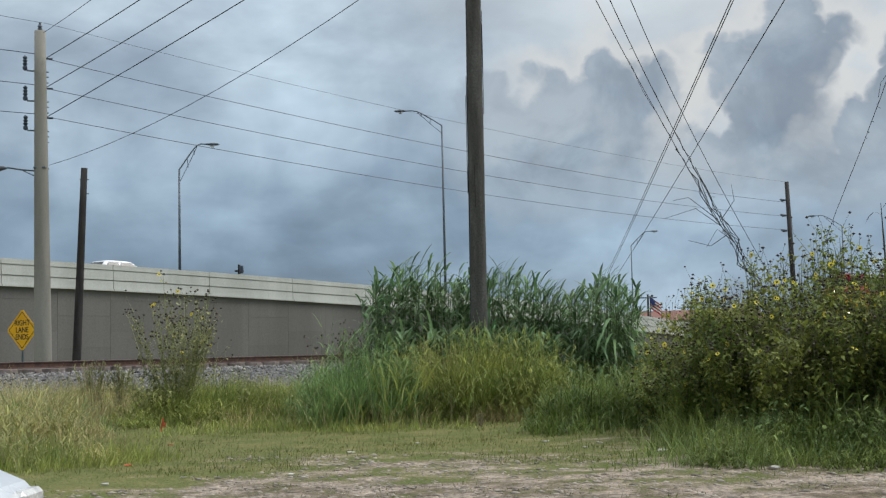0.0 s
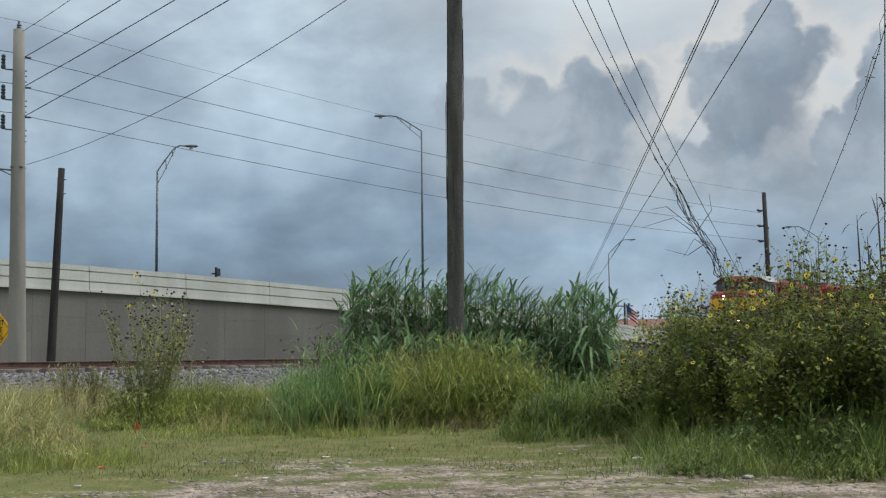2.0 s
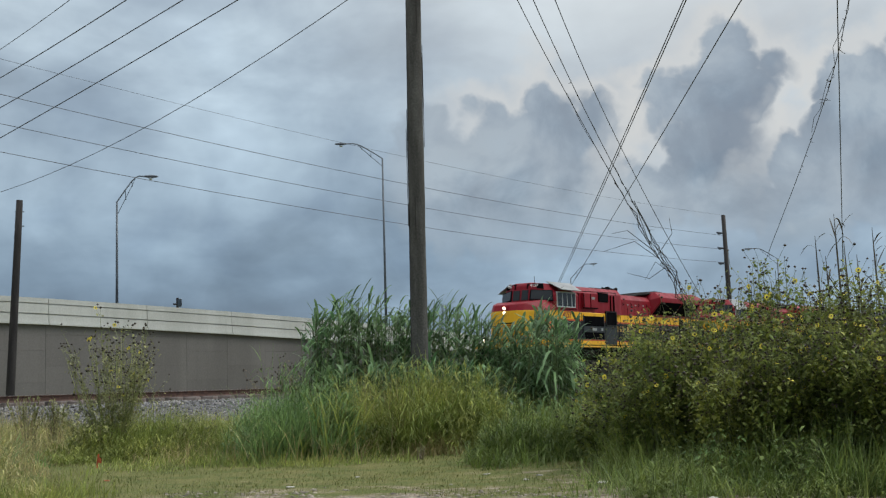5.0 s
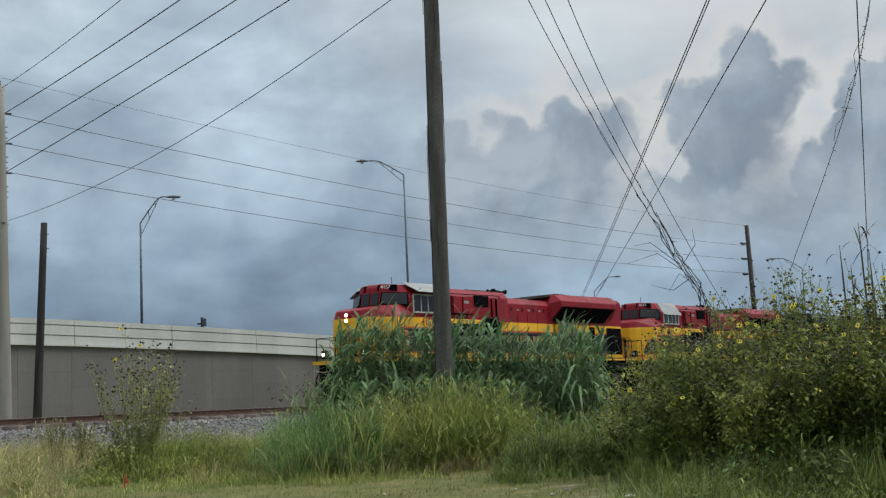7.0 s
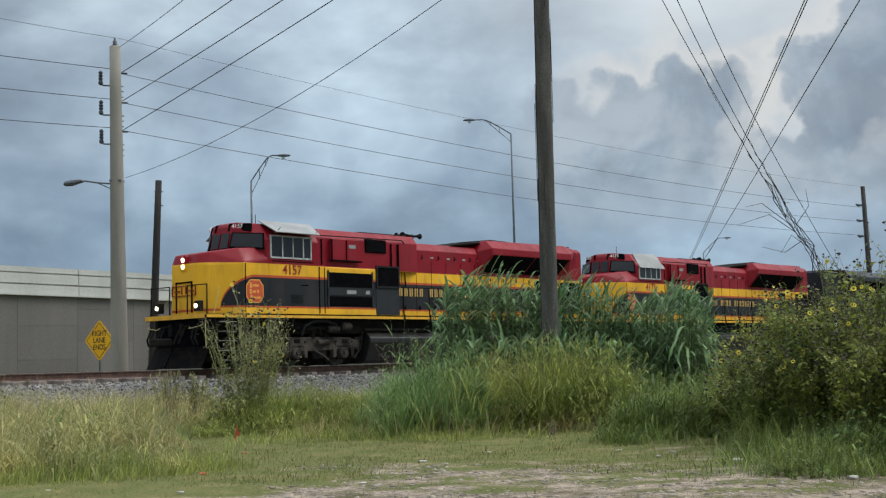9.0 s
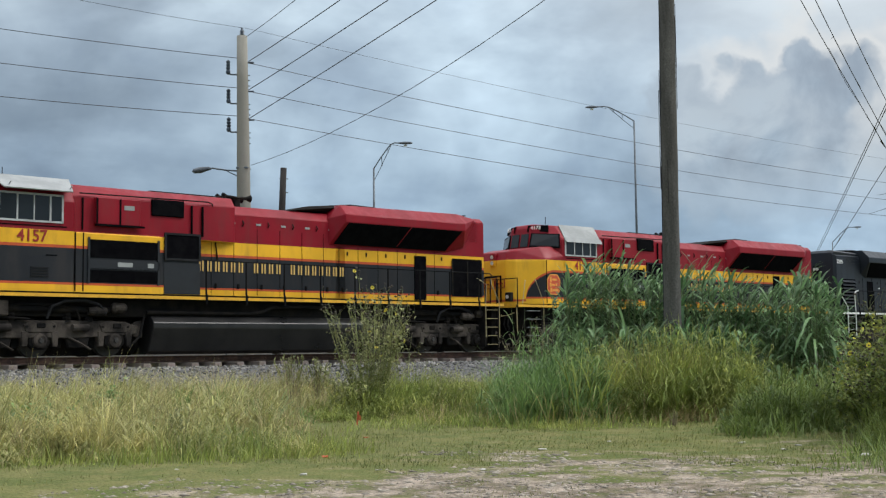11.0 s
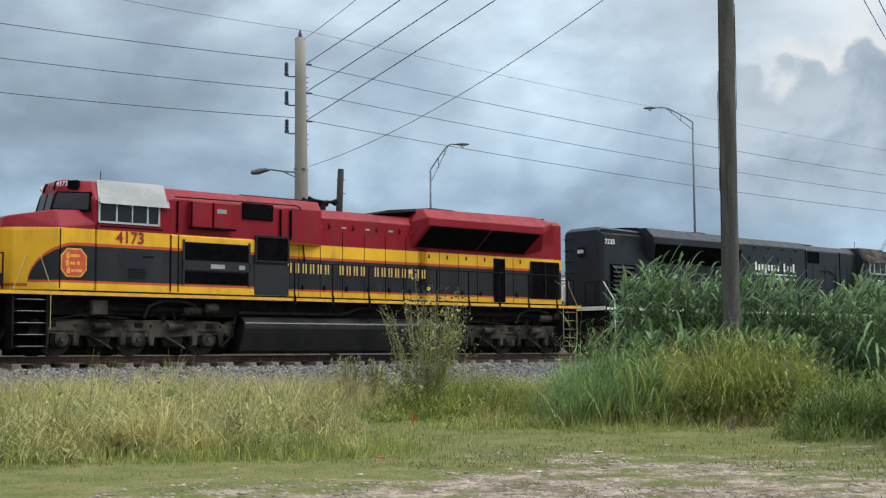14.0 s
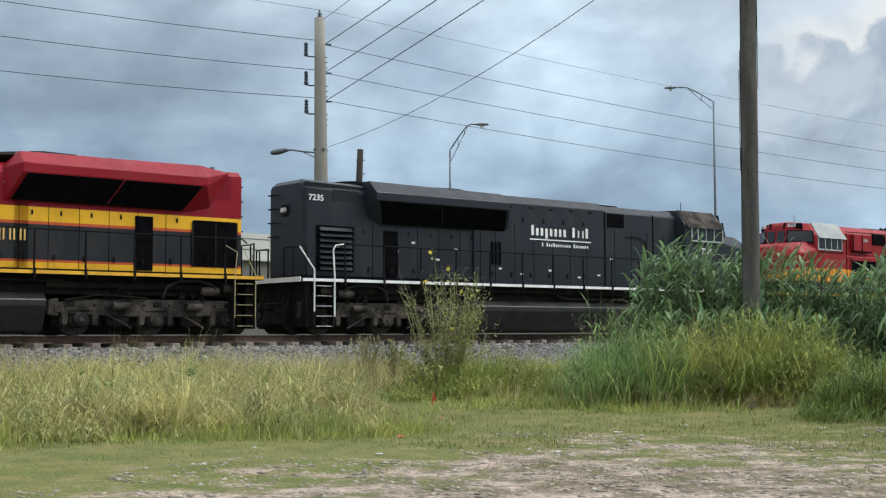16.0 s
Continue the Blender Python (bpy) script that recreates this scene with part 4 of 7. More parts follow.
def long_hood_side(ob, hood, engine, s):
    """Doors, blower grille and conduit on the narrow black hood, on the side s."""
    bm = bmesh.new()
    box(bm, 8.05, 8.85, s * 1.04, s * 1.08, 3.85, 4.35, 0.01)
    part("blower_grille", bm, VOID, hood, "dark blower grille")
    for x in (6.1, 6.9, 7.7, 8.5):
        bm = bmesh.new()
        box(bm, x - 0.006, x + 0.006, s * 1.04, s * 1.068, 1.76, 3.75)
        part("door_seam", bm, VOID, hood)
    for x in (6.6, 8.95):
        bm = bmesh.new()
        box(bm, x, x + 0.03, s * 1.04, s * 1.085, 1.76, 4.4)
        part("hood_seam", bm, VOID, hood)
    bm = bmesh.new()
    tube(bm, [(7.0, s * 1.1, 2.1), (7.0, s * 1.1, 3.4), (7.4, s * 1.1, 3.55), (8.0, s * 1.1, 3.55)], 0.02, 6)
    part("conduit", bm, SOOT, hood)
    bm = bmesh.new()
    for x0, x1, z0 in ((13.55, 13.62, 2.35), (13.70, 13.77, 2.35), (13.85, 13.92, 2.35)):
        box(bm, x0, x1, s * 1.04, s * 1.09, z0, z0 + 0.75)
    part("door_louvre", bm, VOID, engine)


def locomotive(number, style, m, lit=False, raised=False, group="diesel locomotives of one train"):
    """A six-axle diesel locomotive; x runs from its nose to its rear, z from the rail head."""
    kc, night = style == "kc", style == "night"
    paint = KC_PAINT if kc else NIGHT_PAINT if night else RED_PAINT
    words = {"kc": f"red, yellow and black diesel locomotive numbered {number}", "night": f"plain black diesel locomotive numbered {number}",
             "red": f"red and orange diesel locomotive numbered {number}"}[style] + (" running backwards" if night else " on the track")
    ob = thing("locomotive", words, "locomotive", m, group)
    railing = WHITE_RAIL if night else DARK_RAIL
    back = 0.75 if night else 0.0
    edge = SILVER if night else YEL_RAIL

    # nose
    bm = bmesh.new()
    hull(bm, mirror_y([(1.22, 0.62, 1.72), (1.22, 0.62, 3.30), (1.34, 0.62, 3.62), (1.40, 0.92, 1.72), (1.42, 0.92, 3.25), (1.55, 0.85, 3.66), (2.36, 1.50, 1.72), (2.36, 1.50, 3.32),
                       (2.36, 1.18, 3.80), (3.4, 1.50, 1.72), (3.4, 1.50, 3.5), (3.4, 1.2, 3.86)]), 0.03)
    nose = part("nose", bm, paint, ob)
    # cab with sloped roof edges
    bm = bmesh.new()
    hull(bm, mirror_y([(2.55, 0.50, 3.70), (2.72, 0.50, 4.55), (2.80, 0.48, 4.66), (3.28, 1.50, 3.40), (3.28, 1.50, 4.10), (3.34, 1.08, 4.62), (5.42, 1.50, 1.72), (3.28, 1.50, 1.72), (5.42, 1.50, 4.10),
                       (5.42, 1.08, 4.66), (5.42, 0.4, 4.70), (2.9, 0.4, 4.70), (2.9, 0.5, 1.72)]), 0.025)
    cab = part("cab", bm, paint, ob)
    # pale roof panels over the side windows
    for s in (-1, 1):
        bm = bmesh.new()
        if raised:
            panel(bm, [(3.42, s * 1.80, 4.30), (5.22, s * 1.80, 4.30), (5.45, s * 1.04, 4.72), (3.30, s * 1.02, 4.72)], 0.014)
            for x in (3.6, 5.2):
                tube(bm, [(x, s * 1.50, 4.32), (x, s * 1.78, 4.46)], 0.014, 6)
        else:
            panel(bm, [(3.36, s * 1.56, 4.04), (5.30, s * 1.56, 4.04), (5.40, s * 1.10, 4.67), (3.50, s * 1.09, 4.66)], 0.012)
            hull(bm, [(x, s * y, z) for x in (3.4, 5.35) for y, z in ((1.49, 4.04), (1.50, 4.18), (1.60, 4.00))])
        part("roof_awning", bm, TRUCK if night else ROOF_GREY, cab, "grey roof awning" if night else "pale grey roof awning")
        # side windows
        top_w = 4.24 if raised else 4.12
        bm = bmesh.new()
        for a, b in ((3.38, 3.43), (5.05, 5.10), (3.86, 3.90), (4.30, 4.33), (4.72, 4.77)):
            box(bm, a, b, s * 1.485, s * 1.53, 3.50, top_w)
        for a, b in ((3.50, 3.55), (top_w - 0.05, top_w)):
            box(bm, 3.38, 5.10, s * 1.49, s * 1.53, a, b)
        wf = part("window_frame", bm, FRAME_GREY, cab, "pale grey sliding window frame")
        for a, b in ((3.43, 3.86), (3.90, 4.30), (4.33, 4.72), (4.77, 5.05)):
            bm = bmesh.new()
            box(bm, a, b, s * 1.485, s * 1.512, 3.55, top_w - 0.05)
            part("pane", bm, CAB_GLASS, wf)
        # windshield in the slanted front
        bm = bmesh.new()
        panel(bm, [(2.56, s * 0.50, 3.84), (3.20, s * 1.44, 3.77), (3.255, s * 1.38, 4.29), (2.70, s * 0.50, 4.35)], 0.03)
        part("windshield_gasket", bm, VOID, cab)
        bm = bmesh.new()
        panel(bm, [(2.59, s * 0.55, 3.89), (3.175, s * 1.40, 3.82), (3.232, s * 1.345, 4.25), (2.715, s * 0.55, 4.31)], 0.042)
        part("windshield", bm, CAB_GLASS, cab)
        bm = bmesh.new()
        panel(bm, [(2.575, s * 0.05, 3.86), (2.575, s * 0.42, 3.86), (2.685, s * 0.42, 4.33), (2.685, s * 0.05, 4.33)], 0.03)
        part("windshield", bm, CAB_GLASS, cab)
        # number board
        bm = bmesh.new()
        panel(bm, [(2.70, s * 0.30, 4.40), (3.04, s * 1.02, 4.38), (3.08, s * 0.98, 4.62), (2.76, s * 0.30, 4.64)], 0.05)
        nb = part("number_board", bm, VOID, cab, "black number board")
        lettering("number", number, 0.19, SILVER, nb, Matrix.Translation((2.80, s * 0.655, 4.54)) @ pose(0, 0, 0, 0, 0, -63 if s < 0 else -117) @ pose(0, -0.055, 0, 82, 0, 0))
        # big number under the windows
        t = Matrix.Translation((4.28, s * 1.512, 3.14)) @ pose(0, 0, 0, 90, 0, 0 if s < 0 else 180)
        if kc:
            lettering("number", number, 0.43, NUM_RED, cab, t, 0.004, 0.92)
        elif night:
            lettering("number", number, 0.30, SILVER, cab, t, 0.004, 0.92)
        if kc:
            # octagonal emblem of plain shapes
            bm = bmesh.new()
            c = (2.76, 2.44)
            oc = lambda r, y0, y1: [(c[0] + r * a, s * y, c[1] + r * b * 1.08) for a, b in ((1, 0.5), (0.55, 1), (-0.55, 1), (-1, 0.5), (-1, -0.5), (-0.55, -1), (0.55, -1), (1, -0.5)) for y in (y0, y1)]
            hull(bm, oc(0.34, 1.49, 1.508))
            em = part("emblem", bm, LOGO_O, cab, "gold-rimmed red octagonal emblem")
            bm = bmesh.new()
            hull(bm, oc(0.305, 1.49, 1.513))
            part("emblem_field", bm, LOGO_R, em)
            bm = bmesh.new()
            for x0, x1, z0, z1 in ((-0.20, -0.12, 0.10, 0.27), (-0.10, 0.16, 0.14, 0.21), (-0.22, -0.13, -0.09, 0.06), (-0.10, 0.03, -0.05, 0.02), (0.09, 0.15, -0.05, 0.04), (-0.19, -0.10, -0.28, -0.12),
                                   (-0.07, 0.22, -0.24, -0.17)):
                box(bm, c[0] + x0, c[0] + x1, s * 1.51, s * 1.517, c[1] + z0, c[1] + z1)
            part("emblem_marks", bm, LOGO_O, em, "gold marks")
        # louvres low on the cab side, door seams
        for j in range(4):
            bm = bmesh.new()
            box(bm, 4.25, 4.72, s * 1.49, s * 1.525, 2.12 + 0.07 * j, 2.15 + 0.07 * j)
            part("louvre", bm, GRILLE, cab)
        for x0, x1, z0, z1 in ((2.386, 2.414, 1.78, 3.3), (5.426, 5.454, 1.78, 3.3), (5.646, 5.674, 1.78, 3.3), (3.45, 5.2, 3.40, 3.43), (4.65, 4.95, 2.66, 2.69)):
            bm = bmesh.new()
            box(bm, x0, x1, s * 1.49, s * 1.51, z0, z1)
            part("panel_seam", bm, VOID, cab)
        # grab rails by the nose steps
        bm = bmesh.new()
        tube(bm, [(1.30, s * 1.30, 0.75), (1.30, s * 1.36, 1.75), (1.62, s * 1.20, 2.55), (1.75, s * 1.02, 2.62)], 0.010, 6)
        part("grab_rail", bm, WHITE_RAIL if night else CREAM_RAIL, ob, "pale bent grab rail")
        bm = bmesh.new()
        tube(bm, [(2.16, s * 1.56, 0.75), (2.16, s * 1.56, 1.8), (1.95, s * 1.40, 2.55), (2.0, s * 1.30, 2.62)], 0.010, 6)
        part("grab_rail", bm, WHITE_RAIL if night else CREAM_RAIL, ob)
        # steps
        bm = bmesh.new()
        box(bm, 1.22, 1.26, s * 1.05, s * 1.52, 0.25, 1.68)
        box(bm, 2.08, 2.12, s * 1.05, s * 1.52, 0.25, 1.68)
        box(bm, 1.22, 2.12, s * 1.0, s * 1.05, 0.25, 1.68)
        sw = part("step_well", bm, SOOT, ob, "black step well")
        for j in range(5):
            bm = bmesh.new()
            box(bm, 1.26, 2.08, s * 1.06, s * 1.54, 0.30 + 0.29 * j, 0.335 + 0.29 * j)
            part("tread", bm, SOOT, sw)
            bm = bmesh.new()
            box(bm, 1.34, 2.0, s * 1.535, s * 1.55, 0.320 + 0.29 * j, 0.335 + 0.29 * j)
            part("tread_edge", bm, SILVER if night else ROOF_GREY, sw, "pale tread edge")
        # rear steps
        rx = 19.95 if night else 20.08
        bm = bmesh.new()
        box(bm, rx - 0.02, rx + 0.02, s * 1.05, s * 1.52, 0.25, 1.68)
        box(bm, rx + 0.62, rx + 0.66, s * 1.05, s * 1.52, 0.25, 1.68)
        box(bm, rx + 0.02, rx + 0.62, s * 1.0, s * 1.05, 0.25, 1.68)
        sw = part("step_well", bm, SOOT, ob)
        for j in range(5):
            bm = bmesh.new()
            box(bm, rx + 0.02, rx + 0.62, s * 1.06, s * 1.54, 0.30 + 0.29 * j, 0.335 + 0.29 * j)
            part("tread", bm, SOOT, sw)
            bm = bmesh.new()
            box(bm, rx + 0.08, rx + 0.56, s * 1.535, s * 1.55, 0.320 + 0.29 * j, 0.334 + 0.29 * j)
            part("tread_edge", bm, SILVER if night else CREAM_RAIL, sw)
        if night:
            rails = [[(rx + 0.64, 1.56, 0.75), (rx + 0.64, 1.56, 1.95), (rx + 0.95, 1.42, 2.5), (rx + 1.02, 1.40, 2.62)], [(rx, 1.57, 0.6), (rx, 1.57, 1.8), (rx + 0.04, 1.56, 2.55), (rx - 0.05, 1.55, 2.68), (rx - 0.30, 1.55, 2.72)]]
        else:
            rails = [[(x, 1.56, 0.55), (x, 1.56, 1.75), (x + (0.1 if x < 20.4 else -0.3), 1.50, 2.35), (x - 0.25, 1.42, 2.55)] for x in (20.08, 20.72)]
        for way in rails:
            bm = bmesh.new()
            tube(bm, [(x, s * y, z) for x, y, z in way], 0.024 if night else 0.012, 6)
            part("grab_rail", bm, WHITE_RAIL if night else CREAM_RAIL, ob)
        # posts and chains of the end platform
        for x, y in ((20.75, 1.40), (20.90, 0.95), (20.90, 0.45)):
            bm = bmesh.new()
            tube(bm, [(x, s * y, 1.70), (x, s * y, 2.62)], 0.022, 6)
            part("end_railing", bm, DARK_RAIL, ob)
        bm = bmesh.new()
        tube(bm, [(20.75, s * 1.40, 2.62), (20.90, s * 0.95, 2.62), (20.90, s * 0.45, 2.62)], 0.02, 6)
        part("end_railing", bm, DARK_RAIL, ob)

    # front face: headlights, emblem plate, door
    for z in (3.23, 3.44):
        bm = bmesh.new()
        tube(bm, [(1.30, 0, z), (1.155, 0, z)], [0.07, 0.07], 14)
        hl = part("headlight", bm, LAMP_LIT if lit else LAMP_OFF, nose, "lit headlight" if lit else "headlight")
    bm = bmesh.new()
    box(bm, 1.175, 1.32, -0.14, 0.14, 3.10, 3.58, 0.03)
    part("headlight_box", bm, paint, nose)
    bm = bmesh.new()
    for a, b in ((-0.42, -0.37), (0.37, 0.42)):
        box(bm, 1.195, 1.23, a, b, 1.8, 2.75)
    box(bm, 1.195, 1.23, -0.42, 0.42, 2.72, 2.77)
    part("nose_door", bm, VOID, nose, "outlined nose door")
    if kc:
        # winged badge of plain outlined bars
        bm = bmesh.new()
        for y0, y1, z0, z1 in ((-0.60, 0.60, 2.63, 2.65), (-0.60, 0.60, 2.33, 2.35), (-0.60, -0.58, 2.33, 2.65), (0.58, 0.60, 2.33, 2.65), (-0.5, -0.2, 2.46, 2.50), (0.2, 0.5, 2.46, 2.50), (-0.12, -0.09, 2.38, 2.60), (0.09, 0.12, 2.38, 2.60)):
            box(bm, 1.185, 1.225, y0, y1, z0, z1)
        part("nose_badge", bm, NUM_RED, nose, "dark red outlined badge")
    for s in (-1, 1):
        bm = bmesh.new()
        tube(bm, [(0.98, s * 1.0, 1.98), (0.89, s * 1.0, 1.98)], [0.06, 0.065], 14)
        part("ditch_light", bm, LAMP_LIT if lit else LAMP_OFF, ob, "lit ditch light" if lit else "ditch light")
        bm = bmesh.new()
        box(bm, 0.92, 1.10, s * 1.0 - 0.14, s * 1.0 + 0.14, 1.82, 2.14, 0.03)
        part("ditch_light_box", bm, SOOT, ob)
        bm = bmesh.new()
        tube(bm, [(1.0, s * 1.42, 1.72), (1.0, s * 1.42, 2.62), (1.0, s * 0.45, 2.62), (1.0, s * 0.45, 1.72)], 0.022, 6)
        part("front_railing", bm, railing, ob)
    # platform, frame, pilot
    bm = bmesh.new()
    box(bm, 0.85, 20.98, -1.53, 1.53, 1.60, 1.70, 0.01)
    part("walkway", bm, SOOT, ob, "black walkway plate")
    for s in (-1, 1):
        bm = bmesh.new()
        box(bm, 0.9, 20.95, s * 1.53, s * 1.56, 1.615, 1.70)
        part("walkway_edge", bm, edge, ob, "white sill stripe" if night else "yellow sill edge")
        bm = bmesh.new()
        if kc:
            box(bm, 2.4, 20.3, s * 1.505, s * 1.528, 1.70, 1.745)
            part("kick_plate", bm, VOID, ob)
        else:
            box(bm, 3, 20, s * 1.2, s * 1.3, 1.4, 1.6)
            part("pipe_duct", bm, SOOT, ob)
    for x0, x1 in ((0.83, 0.86), (20.98, 21.01)):
        bm = bmesh.new()
        box(bm, x0, x1, -1.5, 1.5, 1.60, 1.74)
        part("end_sill", bm, edge, ob)
    bm = bmesh.new()
    box(bm, 1.2, 20.4, -1.15, 1.15, 1.12, 1.60, 0.02)
    part("underframe", bm, SOOT, ob)
    bm = bmesh.new()
    hull(bm, mirror_y([(0.95, 1.02, 1.6), (0.95, 1.02, 0.6), (1.2, 1.02, 0.6), (1.2, 1.02, 1.6)]), 0.02)
    part("pilot_plate", bm, VOID, ob)
    # curved blades of the plough, swept back to both sides
    for s in (-1, 1):
        bm = bmesh.new()
        prof = [(0.46, 0.10), (0.52, 0.20), (0.60, 0.34), (0.68, 0.48), (0.74, 0.62), (0.77, 0.74)]
        for (xa, za), (xb, zb) in zip(prof, prof[1:]):
            hull(bm, [(x + sw + th, s * y, z) for x, z in ((xa, za), (xb, zb)) for y, sw in ((0.03, 0.0), (0.75, 0.12), (1.36, 0.30)) for th in (0.0, 0.05)])
        part("plough_blade", bm, PLOUGH, ob, "curved black plough blade")
        bm = bmesh.new()
        tube(bm, [(0.93, s * 0.62, 1.40), (0.80, s * 0.62, 1.36), (0.66, s * 0.60, 1.05), (0.62, s * 0.52, 0.86)], 0.028, 6)
        tube(bm, [(0.93, s * 0.42, 1.40), (0.78, s * 0.42, 1.36), (0.62, s * 0.40, 1.05), (0.56, s * 0.34, 0.84)], 0.028, 6)
        part("air_hose", bm, SOOT, ob)
        for j, y in enumerate((0.98, 1.16)):
            bm = bmesh.new()
            tube(bm, [(0.93, s * y, 1.30), (0.80, s * (y + 0.02), 1.28), (0.70, s * (y + 0.05), 1.0), (0.78, s * (y + 0.08), 0.80)], 0.03, 6)
            tube(bm, [(0.95, s * y, 1.30), (0.86, s * y, 1.30)], 0.055, 8)
            part("air_hose", bm, SOOT, ob)
        bm = bmesh.new()
        box(bm, 0.86, 0.96, s * 0.20, s * 0.36, 1.08, 1.46, 0.02)
        part("cable_socket", bm, SOOT, ob)
        bm = bmesh.new()
        tube(bm, [(0.90, s * 1.47, 1.62), (0.88, s * 1.50, 1.1), (0.92, s * 1.47, 0.72)], 0.016, 6)
        part("corner_grab", bm, CREAM_RAIL, ob, "pale corner grab iron")
        bm = bmesh.new()
        tube(bm, [(0.88, s * 1.36, 1.42), (0.80, s * 1.30, 1.36), (0.78, s * 0.82, 1.30), (0.86, s * 0.76, 1.36)], 0.014, 6)
        part("uncoupling_lever", bm, CREAM_RAIL, ob, "pale uncoupling lever")
    bm = bmesh.new()
    hull(bm, mirror_y([(20.5, 1.4, 1.6), (20.5, 1.4, 0.3), (20.75, 1.4, 0.3), (20.8, 1.4, 1.6)]), 0.02)
    part("rear_pilot", bm, SOOT, ob)
    for x0, x1 in ((0.02, 0.7), (20.75, 21.22)):
        bm = bmesh.new()
        box(bm, x0, x1, -0.12, 0.12, 0.77, 1.02, 0.04)
        part("coupler", bm, SOOT, ob)
    for j, y in enumerate((-0.7, -0.45, 0.45, 0.7)):
        bm = bmesh.new()
        tube(bm, [(20.8, y, 1.35), (21.0, y * 1.05, 0.85), (21.25, y, 0.75)], 0.028, 6)
        part("air_hose", bm, SOOT, ob)

    # equipment hood behind the cab
    bm = bmesh.new()
    hull(bm, mirror_y([(5.42, 1.50, 1.70), (5.42, 1.50, 3.30), (9.10, 1.50, 1.70), (9.10, 1.50, 3.30), (5.42, 1.3, 3.36), (9.10, 1.3, 3.36)]), 0.015)
    if night:
        bm.free()
    else:
        part("equipment_cabinet", bm, paint, ob)
    bm = bmesh.new()
    if night:
        hull(bm, mirror_y([(5.40, 1.06, 1.70), (5.40, 1.06, 4.38), (5.40, 0.80, 4.62), (9.05, 1.06, 1.70), (9.05, 1.06, 4.38), (9.05, 0.80, 4.62)]), 0.03)
    else:
        hull(bm, mirror_y([(5.40, 1.30, 3.30), (5.40, 1.30, 4.28), (5.40, 0.98, 4.62), (10.55, 1.05, 3.30), (10.55, 1.05, 4.35), (10.55, 0.85, 4.62), (9.2, 1.28, 3.3), (9.2, 1.28, 4.3)]), 0.02)
    hood = part("forward_hood", bm, paint, ob)
    # engine hood
    bm = bmesh.new()
    ey, ez = (1.05, 4.70) if night else (0.98, 4.42)
    hull(bm, mirror_y([(9.0, ey, 1.70), (9.0, ey, ez - 0.27), (9.0, ey - 0.26, ez), (14.6, ey, 1.70), (14.6, ey, ez - 0.27), (14.6, ey - 0.26, ez)]), 0.015)
    engine = part("engine_hood", bm, paint, ob)
    # radiator section with its flared wings
    bm = bmesh.new()
    hull(bm, mirror_y([(14.2, 0.98, 1.70), (14.2, 0.98, 4.30), (20.6, 0.98, 1.70), (20.6, 0.98, 4.50), (20.6, 0.8, 4.66), (14.2, 0.8, 4.55)]), 0.12 if night else 0.03)
    rear = part("rear_hood", bm, paint, ob)
    bm = bmesh.new()
    hull(bm, mirror_y([(x - back, y, z) for x, y, z in ((13.95, 0.98, 3.42), (13.95, 0.98, 4.25), (14.25, 1.48, 4.12), (14.25, 1.48, 4.36), (14.3, 1.10, 4.68), (18.8, 0.98, 3.40), (19.25, 1.48, 4.12), (19.25, 1.48, 4.36),
                                                        (19.25, 1.10, 4.72), (19.2 if night else 20.2, 0.98, 4.6), (19.2 if night else 19.6, 1.0, 3.6))]), 0.015)
    part("radiator_wing", bm, paint, ob)
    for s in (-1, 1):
        # flat near-black sheet stands for the deep shade inside the intake
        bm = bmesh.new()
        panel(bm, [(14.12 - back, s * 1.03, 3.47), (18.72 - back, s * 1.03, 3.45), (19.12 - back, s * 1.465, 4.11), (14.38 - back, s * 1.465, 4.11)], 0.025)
        part("radiator_screen", bm, VOID, rear, "radiator intake screen blackened for the shade behind it")
        bm = bmesh.new()
        tube(bm, [(16.6 - back, s * 1.06, 3.5), (16.9 - back, s * 1.48, 4.12)], 0.03, 6)
        part("screen_brace", bm, SOOT if night else paint, rear)
        # end block behind the radiators with slats, its opening's shade a black sheet
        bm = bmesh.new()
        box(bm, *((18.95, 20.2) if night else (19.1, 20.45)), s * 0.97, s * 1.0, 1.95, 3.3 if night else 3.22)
        part("rear_grille", bm, VOID, rear, "black sheet for the shade in the rear equipment opening")
        if night:
            for j in range(8):
                bm = bmesh.new()
                zz = 1.99 + 0.165 * j
                hull(bm, [(x, s * y, z) for x in (19.05, 20.1) for y, z in ((0.98, zz + 0.10), (1.0, zz + 0.10), (1.10, zz), (1.08, zz - 0.01))])
                part("slat", bm, paint, rear)
            t = Matrix.Translation((20.20, s * 0.985, 4.10)) @ pose(0, 0, 0, 90, 0, 0 if s < 0 else 180)
            lettering("number", number, 0.25, SILVER, rear, t, 0.008, 1.0)
        else:
            for j in range(3):
                bm = bmesh.new()
                x = (19.06, 19.75, 20.40)[j]
                box(bm, x, x + 0.05, s * 1.0, s * 1.02, 1.95, 3.18)
                part("slat", bm, SOOT, rear)
        for j in range(10 if not night else 5):
            bm = bmesh.new()
            box(bm, *((18.75, 19.65) if night else (19.35, 20.25)), s * 0.95, s * 0.995, 3.85 + 0.07 * j + (0.22 if night else 0), 3.88 + 0.07 * j + (0.22 if night else 0))
            part("vent_slat", bm, paint, rear)
